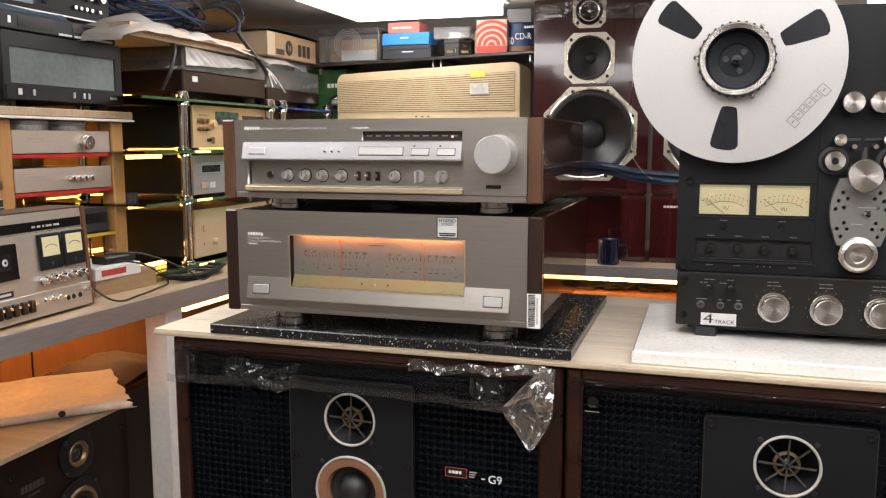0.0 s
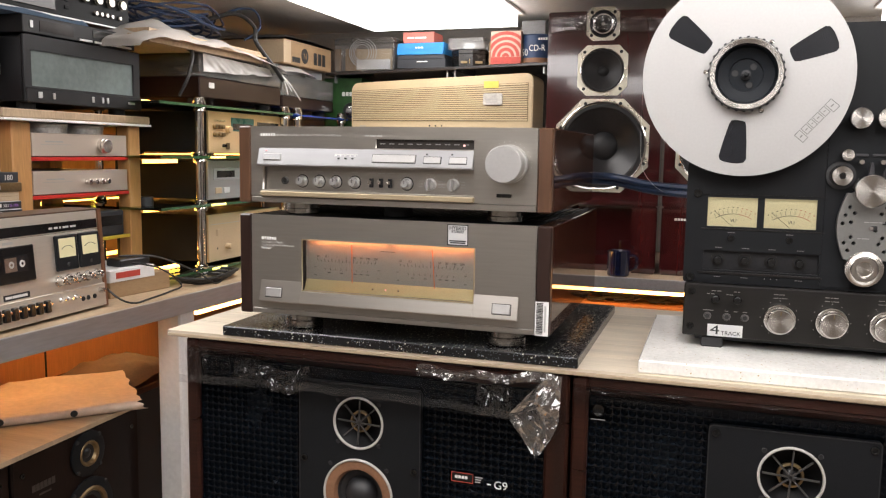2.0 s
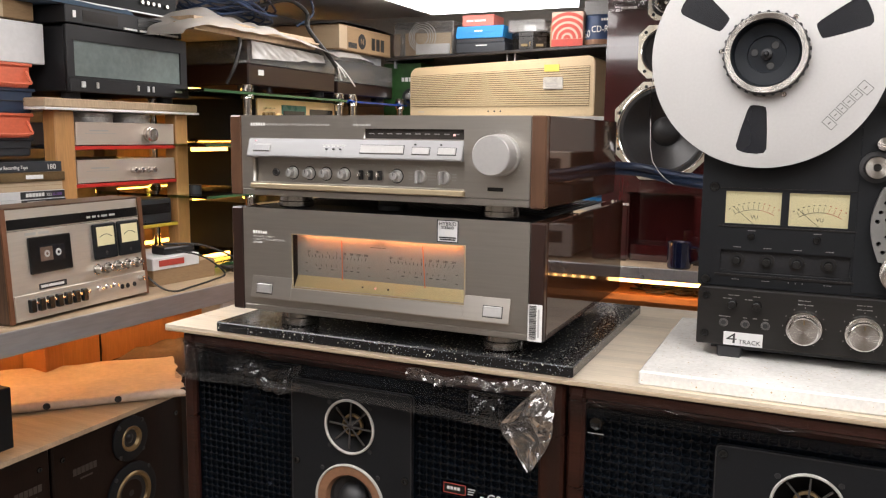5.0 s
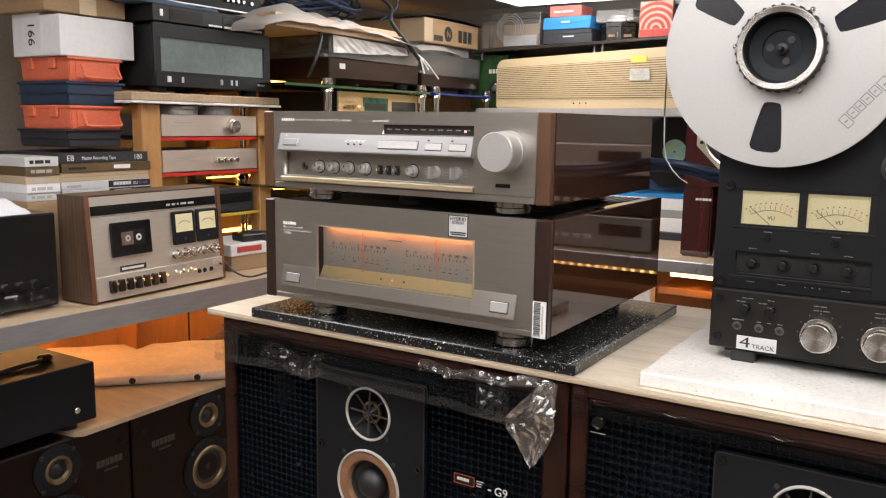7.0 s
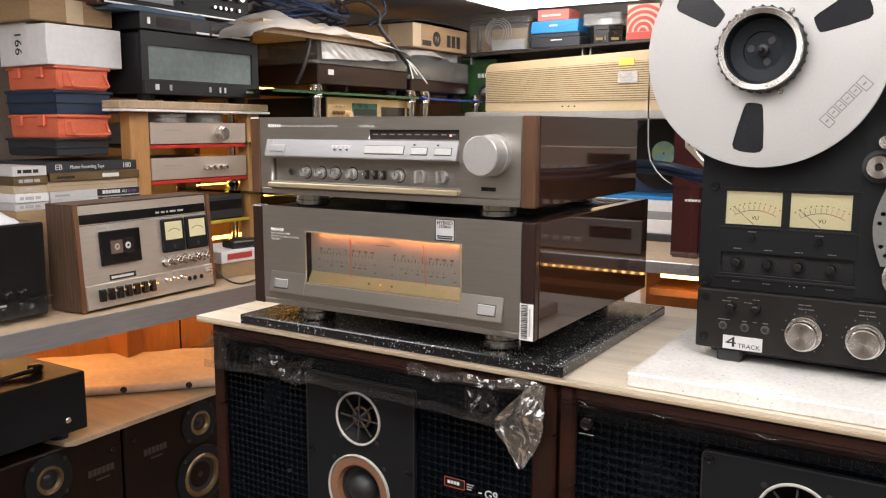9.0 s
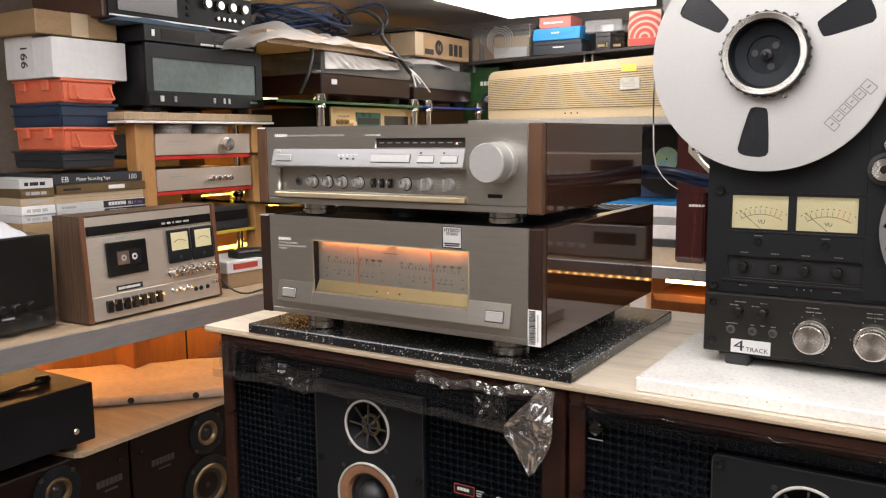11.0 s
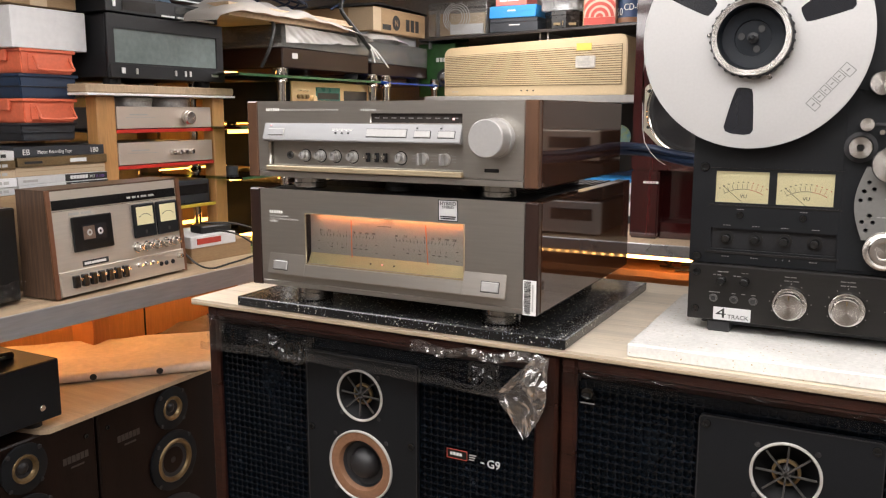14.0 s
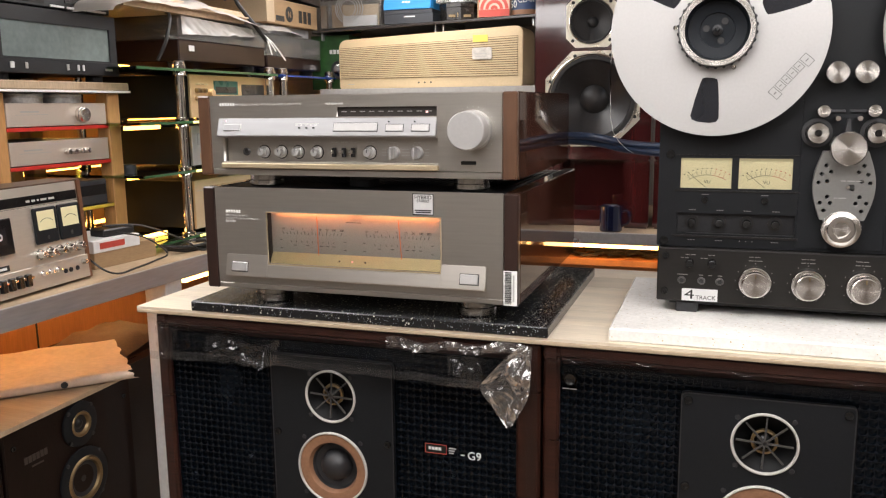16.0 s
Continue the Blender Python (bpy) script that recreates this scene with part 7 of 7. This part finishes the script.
def hifi(name, label, y0, z0, w, h, front, d=0.38, x=-1.622):
    a = facing(name, label, "amplifier", x, y0, z0)
    part("case", box(0.003, w - 0.003, 0.010, d, 0.010, h - 0.002, 0.002), black_metal, a)
    part("front_panel", box(0, w, 0.0, 0.010, 0.008, h, 0.002), front, a)
    for fx in (0.05, w - 0.05):
        for fy in (0.05, d - 0.06):
            part("foot", lathe([(0, 0), (0.018, 0), (0.018, 0.0105), (0, 0.0105)], 16, "z", (fx, fy, 0)), black_rubber, a)
    return a


ga = hifi("gold_amplifier", "gold-fronted amplifier with rows of knobs on a glass shelf", 2.410, 1.2725, 0.482, 0.150, gold)
part("display", box(0.135, 0.285, -0.001, 0.002, 0.085, 0.132, 0), mat("teal_display", (0.02, 0.12, 0.10), 0.3, 0, 0.2, 12, 50, 0), ga, "teal display")
part("display", box(0.145, 0.275, -0.002, 0.0, 0.090, 0.112, 0), smoked, ga)
part("display", box(0.310, 0.465, -0.0015, 0.002, 0.080, 0.122, 0), smoked, ga)
for i in range(3):
    for zz in (0.098, 0.072):
        knob(ga, 0.032 + i * 0.022, zz, 0.0, 0.008, 0.012, brass)
    part("toggle", lathe([(0, 0.012), (0.003, 0.012), (0.004, 0)], 12, "y", (0.034 + i * 0.022, 0, 0.118)), chrome, ga)
knob(ga, 0.112, 0.090, 0.0, 0.013, 0.016, gold)
knob(ga, 0.085, 0.034, 0.0, 0.006, 0.012, black_gloss)
part("button", box(0.10, 0.122, -0.004, 0, 0.022, 0.044, 0.001), brass, ga)
g3 = hifi("grey_amplifier", "grey-fronted cassette unit on a glass shelf", 2.402, 1.1155, 0.482, 0.140, satin)
part("display", box(0.03, 0.45, -0.001, 0.002, 0.075, 0.115, 0.001), grey_card, g3)
part("slot", box(0.05, 0.16, -0.0022, 0, 0.082, 0.105, 0.001), smoked, g3)
part("button", box(0.04, 0.075, -0.004, 0, 0.028, 0.048, 0.001), cream_panel, g3)
part("button", box(0.09, 0.125, -0.004, 0, 0.028, 0.048, 0.001), label_silver, g3)
g4 = hifi("cream_amplifier", "cream-fronted amplifier with a round knob on the lowest glass shelf", 2.400, 0.9025, 0.482, 0.170, cream_panel)
part("button", box(0.045, 0.07, -0.005, 0, 0.095, 0.118, 0.001), cream_panel, g4)
knob(g4, 0.110, 0.055, 0.0, 0.011, 0.020, cream_panel)
part("hole", lathe([(0, 0.001), (0.004, 0.001)], 12, "y", (0.05, 0, 0.052)), ink, g4)
part("groove", bars(0.01, 0.135, (0.46,), 0.002, 0), ink_dim, g4)
single("spacer", lathe([(0, 0), (0.022, 0), (0.022, 0.028), (0, 0.028)], 24, "z"), dark_pl, "round black spacer on a glass shelf", "spacer", (-1.70, 2.18, 1.1152), smooth=True)


# turntables with clear lids
def turntable(y0, w, z0, h, lid, label, x=-1.62, d=0.38):
    t = facing("turntable", label, "turntable", x, y0, z0, "turntables")
    part("plinth", box(0, w, 0, d, 0.018, h, 0.004), wood_dark, t, "dark wooden plinth")
    for fx in (0.05, w - 0.05):
        for fy in (0.05, d - 0.05):
            part("foot", lathe([(0, 0), (0.026, 0), (0.028, 0.018), (0, 0.019)], 18, "z", (fx, fy, 0)), black_rubber, t)
    part("platter", lathe([(0, 0), (0.148, 0), (0.150, 0.004), (0.150, 0.016), (0.145, 0.018), (0, 0.018)], 48, "z", (w * 0.44, d * 0.5, h + 0.006)), brushed_v, t, "", True)
    part("tonearm", tube([(w * 0.9, d * 0.75, h + 0.04), (w * 0.86, d * 0.45, h + 0.042), (w * 0.7, d * 0.3, h + 0.038)], 0.005, 6), chrome, t, "", True)
    bm = bmesh.new()
    for b in ((0, w, 0, 0.003, 0, lid), (0, w, d - 0.003, d, 0, lid), (0, 0.003, 0.003, d - 0.003, 0, lid), (w - 0.003, w, 0.003, d - 0.003, 0, lid), (0, w, 0, d, lid, lid + 0.003)):
        box(b[0], b[1], b[2], b[3], b[4] + h + 0.001, b[5] + h + 0.001, 0, bm)
    part("lid", bm, acrylic, t, "clear acrylic lid")
    return t


t1 = turntable(2.36, 0.532, 1.4445, 0.088, 0.070, "dark wooden turntable with a clear lid on the glass rack")
part("badge", box(0.052, 0.082, -0.002, 0, 0.052, 0.070, 0.0005), label_silver, t1, "small silver badge")
turntable(2.97, 0.46, 1.4445, 0.068, 0.080, "dark wooden turntable with a clear lid in the corner", -1.655)
bubble = clear("bubble_wrap", (0.93, 0.90, 0.86), 0.06, 0.22, 1.4, 0.7, 26.0, 1.0, 0.42)


def heap(w, d, h, nx, ny, seed, rough=0.25, flare=0.0, drape=0.0, skew=0.0, steep=0.35):
    """A crumpled heap with soft folds."""
    bm = bmesh.new()
    g = []
    for i in range(nx + 1):
        row = []
        for k in range(ny + 1):
            u, v = i / nx, k / ny
            e = math.sin(math.pi * min(1, max(0, u))) ** 0.45 * math.sin(math.pi * (0.01 + 0.98 * v)) ** steep
            f = noise.noise(Vector((u * 4 + seed, v * 4, seed))) + 0.5 * noise.noise(Vector((u * 11, v * 9 + seed, seed)))
            z = max(0.0, h * e * (1 + rough * f) * (1 + skew * (0.4 - u)))
            if v < 0.05:
                z -= drape * (1 - v / 0.05) * (0.8 + 0.5 * f)
            row.append(bm.verts.new((u * w + 0.012 * f, v * d - flare * (1 - e) + 0.010 * f, z)))
        g.append(row)
    for i in range(nx):
        for k in range(ny):
            bm.faces.new((g[i][k], g[i + 1][k], g[i + 1][k + 1], g[i][k + 1]))
    return bm


wrapped_tan = mat("wrapped_board", (0.55, 0.40, 0.26), 0.55, 0, 0.15, 8, 80, 0.1)
wt = thing("wrapped_turntable", "brown turntable base wrapped in bubble film on a lid", "turntable", (-1.575, 2.05, 1.6075), 90)
part("base", box(0.02, 0.70, 0.010, 0.38, 0.0, 0.040, 0.019, None, 5), wrapped_tan, wt, "brown base inside the film", True)
bm = heap(0.84, 0.46, 0.098, 84, 90, 3.3, 0.4, 0.0, 0.0, 0.7, 0.22)
bm.transform(Matrix.Translation((-0.06, -0.016, -0.026)))
part("bubble_film", bm, bubble, wt, "whitish bubble film", True)
def lid_film(p, u, v):
    lower = 1.546 + 0.020 * u + 0.008 * noise.noise(Vector((u * 8, 1, 5)))
    fold = 0.007 * noise.noise(Vector((u * 5 + v * 2, u * 9, 2))) + 0.003 * noise.noise(Vector((u * 21 + v * 4, 3, 2)))
    return Vector((p.x, -0.006 - 0.010 * (1 - v) * u + fold, lower + (1.606 - 0.012 * u - lower) * v))


single("film_corner", sheet(2.372, 2.80, 0, 1, 70, 14, 0.0, 1, 9.1, lid_film), film_white, "glossy crumpled film over the turntable lid", "plastic film", (-1.619, 0, 0), 90, smooth=True)
for i in range(9):
    r = 0.10 + 0.010 * (i % 5)
    cy, cx = 2.42 + 0.02 * (i % 3), -1.78
    pts = [(cx + r * 0.9 * math.cos(a) + 0.008 * math.sin(5 * a + i), cy + r * 1.7 * math.sin(a), 1.705 + 0.006 * i + 0.02 * math.sin(a * 2 + i)) for a in [k * math.pi / 8 for k in range(17)]]
    single("network_cable", tube(pts, 0.0042, 6), cable_blue, "loop of blue network cable on the wrapped unit", "cable", group="loops of blue cable", smooth=True)
single("network_cable", tube([(-1.72, 2.55, 1.74), (-1.66, 2.64, 1.775), (-1.63, 2.72, 1.74), (-1.61, 2.70, 1.68), (-1.585, 2.78, 1.60), (-1.575, 2.83, 1.555)], 0.008, 8), cable_black, "black cable hanging over the turntable", "cable", smooth=True)
single("network_cable", tube([(-1.75, 2.55, 1.72), (-1.68, 2.66, 1.79), (-1.64, 2.74, 1.80), (-1.63, 2.76, 1.74), (-1.66, 2.70, 1.69)], 0.0042, 6), cable_blue, "blue network cable arching over the heap", "cable", smooth=True)
for dy, dz in ((0.0, -0.06), (0.10, -0.075), (0.03, -0.045)):
    single("cable_tie", tube([(-1.578, 2.82, 1.575), (-1.572, 2.84 + dy * 0.4, 1.56 + dz * 0.2), (-1.570, 2.86 + dy, 1.565 + dz)], 0.0028, 5), label_white, "white cable tie end hanging down", "cable tie", group="cable ties", smooth=True)
single("dark_lead", tube([(-1.68, 2.33, 1.62), (-1.605, 2.30, 1.60), (-1.60, 2.27, 1.52), (-1.62, 2.25, 1.46)], 0.006, 6), cable_black, "black cable hanging beside the turntable", "cable", smooth=True)
ct = facing("shipping_carton", "brown shipping carton with black print and clear tape", "carton", -1.665, 3.0, 1.640)
part("carton", box(0, 0.43, 0, 0.36, 0, 0.098, 0.003), tan_card, ct)
part("tape", box(-0.0008, 0.06, -0.0008, 0.12, 0.004, 0.094, 0.001), cream_panel, ct, "glossy packing tape")
part("printed_disc", lathe([(0, 0.001), (0.030, 0.001), (0.031, 0)], 28, "y", (0.18, 0, 0.045)), ink, ct)
words("N", 0.036, tan_card, ct, (0.18, -0.0014, 0.032))
part("mark", bars(0.07, 0.012, (0.016, 0.016, 0.016, 0.016), 0.022, 0), ink, ct)
part("mark", bars(0.26, 0.018, (0.03, 0.03, 0.03), 0.05, 0, None, 0.01), ink, ct)
single("carton_support", box(0, 0.40, 0, 0.30, 0, 0.040, 0.002), grey_card, "flat grey box under the carton", "box", (-1.70, 3.01, 1.5995), 90)
single("dark_sheet", heap(0.46, 0.34, 0.030, 26, 20, 6.0, 0.4), mat("dark_film", (0.05, 0.05, 0.055), 0.35, 0, 0.2), "crumpled dark plastic sheet on the carton", "plastic film", (-1.655, 2.98, 1.7385), 90, smooth=True)
single("wrapping_film", heap(0.30, 0.20, 0.042, 26, 18, 14.0, 0.5), film_white, "crumpled clear film over a turntable lid", "plastic film", (-1.65, 2.96, 1.5985), 90)
vt = thing("glass_jar", "small glass jar with a metal lid on the rack", "jar", (-1.64, 3.10, 1.2005))
part("body", lathe([(0, 0), (0.028, 0), (0.030, 0.005), (0.030, 0.10), (0.026, 0.11), (0, 0.11)], 28, "z"), acrylic, vt, "", True)
part("lid", lathe([(0.0, 0.112), (0.027, 0.112), (0.027, 0.135), (0, 0.136)], 28, "z"), chrome, vt, "", True)

# ---- below the side bench ----
pale_board = mat("pale_loose_board", (0.48, 0.36, 0.24), 0.6, 0, 0.12, 6, 70, 0.1, (0.3, 6, 1))
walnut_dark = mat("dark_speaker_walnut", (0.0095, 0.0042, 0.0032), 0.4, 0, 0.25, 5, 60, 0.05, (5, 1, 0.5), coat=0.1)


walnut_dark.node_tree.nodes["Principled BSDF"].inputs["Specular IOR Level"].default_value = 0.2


def side_speaker(y0, flip):
    s = facing("bookshelf_speaker", "dark walnut loudspeaker with gold-ringed drivers below the bench", "loudspeaker", -1.58, y0, FLOOR + 0.02, "speakers below the bench")
    W, H, D = 0.462, 0.68, 0.36
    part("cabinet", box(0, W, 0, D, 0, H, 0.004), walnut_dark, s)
    q = (lambda a: W - a) if flip else (lambda a: a)
    tx = 0.252
    tw = part("tweeter", lathe([(0.062, 0), (0.062, 0.006), (0.055, 0.008), (0.034, 0.009), (0.034, 0.004)], 40, "y", (tx, 0, 0.613)), plate_black, s, "tweeter with a gold ring", True)
    part("ring", lathe([(0.036, 0.008), (0.034, 0.012), (0.028, 0.010), (0.024, 0.002)], 40, "y", (tx, 0, 0.613)), brass, tw, "gold ring", True)
    part("dome", lathe([(0, 0.006), (0.008, 0.005), (0.014, 0.0), (0.025, 0.002)], 28, "y", (tx, 0, 0.613)), cone_sheen, tw, "", True)
    md = part("midrange", lathe([(0.088, 0), (0.088, 0.006), (0.080, 0.009), (0.060, 0.009), (0.060, 0.003)], 48, "y", (tx, 0, 0.455)), plate_black, s, "midrange with a gold ring", True)
    part("ring", lathe([(0.064, 0.009), (0.060, 0.013), (0.052, 0.010), (0.048, 0.0)], 48, "y", (tx, 0, 0.455)), brass, md, "gold ring", True)
    part("cone", lathe([(0.0495, 0.003), (0.03, -0.002), (0.018, -0.004), (0, 0.004)], 40, "y", (tx, 0, 0.455)), cone_black, md, "", True)
    for cz, r, dd in ((0.613, 0.059, tw), (0.455, 0.084, md)):
        for a in range(45, 360, 90):
            part("bolt", lathe([(0, 0.004), (0.005, 0.004), (0.006, 0)], 10, "y", (tx + r * math.cos(radians(a)), -0.006, cz + r * math.sin(radians(a)))), black_rubber, dd)
    x0 = 0.36 if flip else 0.06
    part("maker_mark", bars(x0, 0.575, (0.011, 0.011, 0.011, 0.011, 0.011, 0.011), 0.018, 0.0, None, 0.002), ink_faint, s)
    part("mark", bars(x0 + 0.022, 0.560, (0.04,), 0.005, 0.0), ink_faint, s)
    part("woofer", lathe([(0.15, 0), (0.15, 0.006), (0.135, 0.010), (0.12, 0.0), (0.05, -0.02), (0, 0.0)], 48, "y", (W / 2, 0, 0.20)), cone_black, s, "", True)
    for sx in (0.03, W - 0.03):
        socket_screw(s, sx, H - 0.05, 0.0, 0.007)
    return s


side_speaker(1.500, False)
side_speaker(1.030, True)
for yy in (1.03, 1.50):
    single("plinth_board", box(0, 0.45, 0, 0.34, 0, 0.0195, 0.002), tan_card, "flat board under a loudspeaker", "board", (-1.59, yy + 0.006, FLOOR), 90, "plinth boards")
single("cover_board", prism([(-1.575, 1.33), (-1.560, 1.345), (-1.575, 1.965), (-2.16, 1.965), (-2.16, 0.60), (-1.72, 0.60), (-1.72, 1.30)], 0.5405, 0.553, "xy"), pale_board, "loose pale board lying on the speakers below the bench", "board")
bx = facing("black_component", "plain black component on the loose board below the bench", "component", -1.565, 0.950, 0.5535)
part("case", box(0, 0.438, 0, 0.36, 0.022, 0.168, 0.003), plate_black, bx)
for x in (0.05, 0.39):
    for y in (0.05, 0.3):
        part("foot", lathe([(0, 0), (0.022, 0), (0.022, 0.0225), (0, 0.0225)], 18, "z", (x, y, 0)), black_rubber, bx)
part("jack", lathe([(0, 0.004), (0.006, 0.004), (0.008, 0.002), (0.008, 0)], 16, "y", (0.385, 0, 0.056)), chrome, bx, "", True)
single("plug", tube([(-1.66, 1.10, 0.7278), (-1.64, 1.16, 0.7278), (-1.65, 1.24, 0.7278), (-1.64, 1.30, 0.733)], 0.006, 6), cable_black, "black plug lead lying on the component", "cable", smooth=True)
single("mains_plug", box(0, 0.034, 0, 0.020, 0, 0.018, 0.005), cable_black, "black mains plug on the component", "plug", (-1.66, 1.30, 0.7217), 70)
paper = mat("kraft_wrapping_paper", (0.80, 0.64, 0.50), 0.55, 0, 0.1, 5, 60, 0.12)
bm = bmesh.new()
prev = None
for i in range(37):
    u = i / 36
    row = []
    for k in range(31):
        v = k / 30
        e = min(1, max(0, (u - 0.9) / 0.1))
        rag = 0.02 * noise.noise(Vector((v * 9, 4, 8))) * e
        fx, fy = -2.03 + 0.515 * u, 1.36 + 0.545 * u
        if v < 0.4:
            a = -1.4 + v / 0.4 * 3.6
            r = 0.013 + 0.003 * noise.noise(Vector((u * 4, 1, 1)))
            s, zz = -0.012 + r * math.cos(a), 0.5545 + r + r * math.sin(a) * 0.98
        else:
            w = (v - 0.4) / 0.6
            s, zz = -0.026 - 0.33 * w, 0.578 - 0.016 * w + 0.024 * w * w + 0.010 * noise.noise(Vector((w * 4, u * 6, 7)))
        row.append(bm.verts.new((fx + s * 0.74 + rag + 0.005 * noise.noise(Vector((v * 5, u * 6, 2))), fy - s * 0.67 + rag, zz)))
    if prev:
        for k in range(30):
            bm.faces.new((prev[k], prev[k + 1], row[k + 1], row[k]))
    prev = row
pp = single("wrapping_paper", bm, paper, "sheet of kraft wrapping paper with a rolled edge on the board", "paper", smooth=True)
for u in (0.52, 0.76):
    ob = part("printed_mark", lathe([(0.0, 0.0008), (0.006, 0.0008), (0.0065, 0.0012), (0.009, 0.0012), (0.0095, 0.0)], 20, "y"), ink, pp)
    ob.matrix_basis = pose(-2.03 + 0.515 * u + 0.0015, 1.36 + 0.545 * u - 0.0015, 0.569, 0, 0, 46.6)
cs = facing("dark_case", "dark brown case standing behind the loudspeaker", "case", -1.70, 2.02, FLOOR)
part("body", box(0, 0.30, 0, 0.35, 0, 0.70, 0.004), walnut_spk, cs)
part("front_frame", box(0.01, 0.29, -0.004, 0, 0.02, 0.68, 0.001), black_metal, cs)
single("dark_bag", heap(0.30, 0.30, 0.055, 20, 16, 17.0, 0.2), mat("brown_bag", (0.12, 0.07, 0.04), 0.6, 0, 0.2), "crumpled dark brown bag on the case", "bag", (-1.71, 2.10, FLOOR + 0.7005), 90, smooth=True)
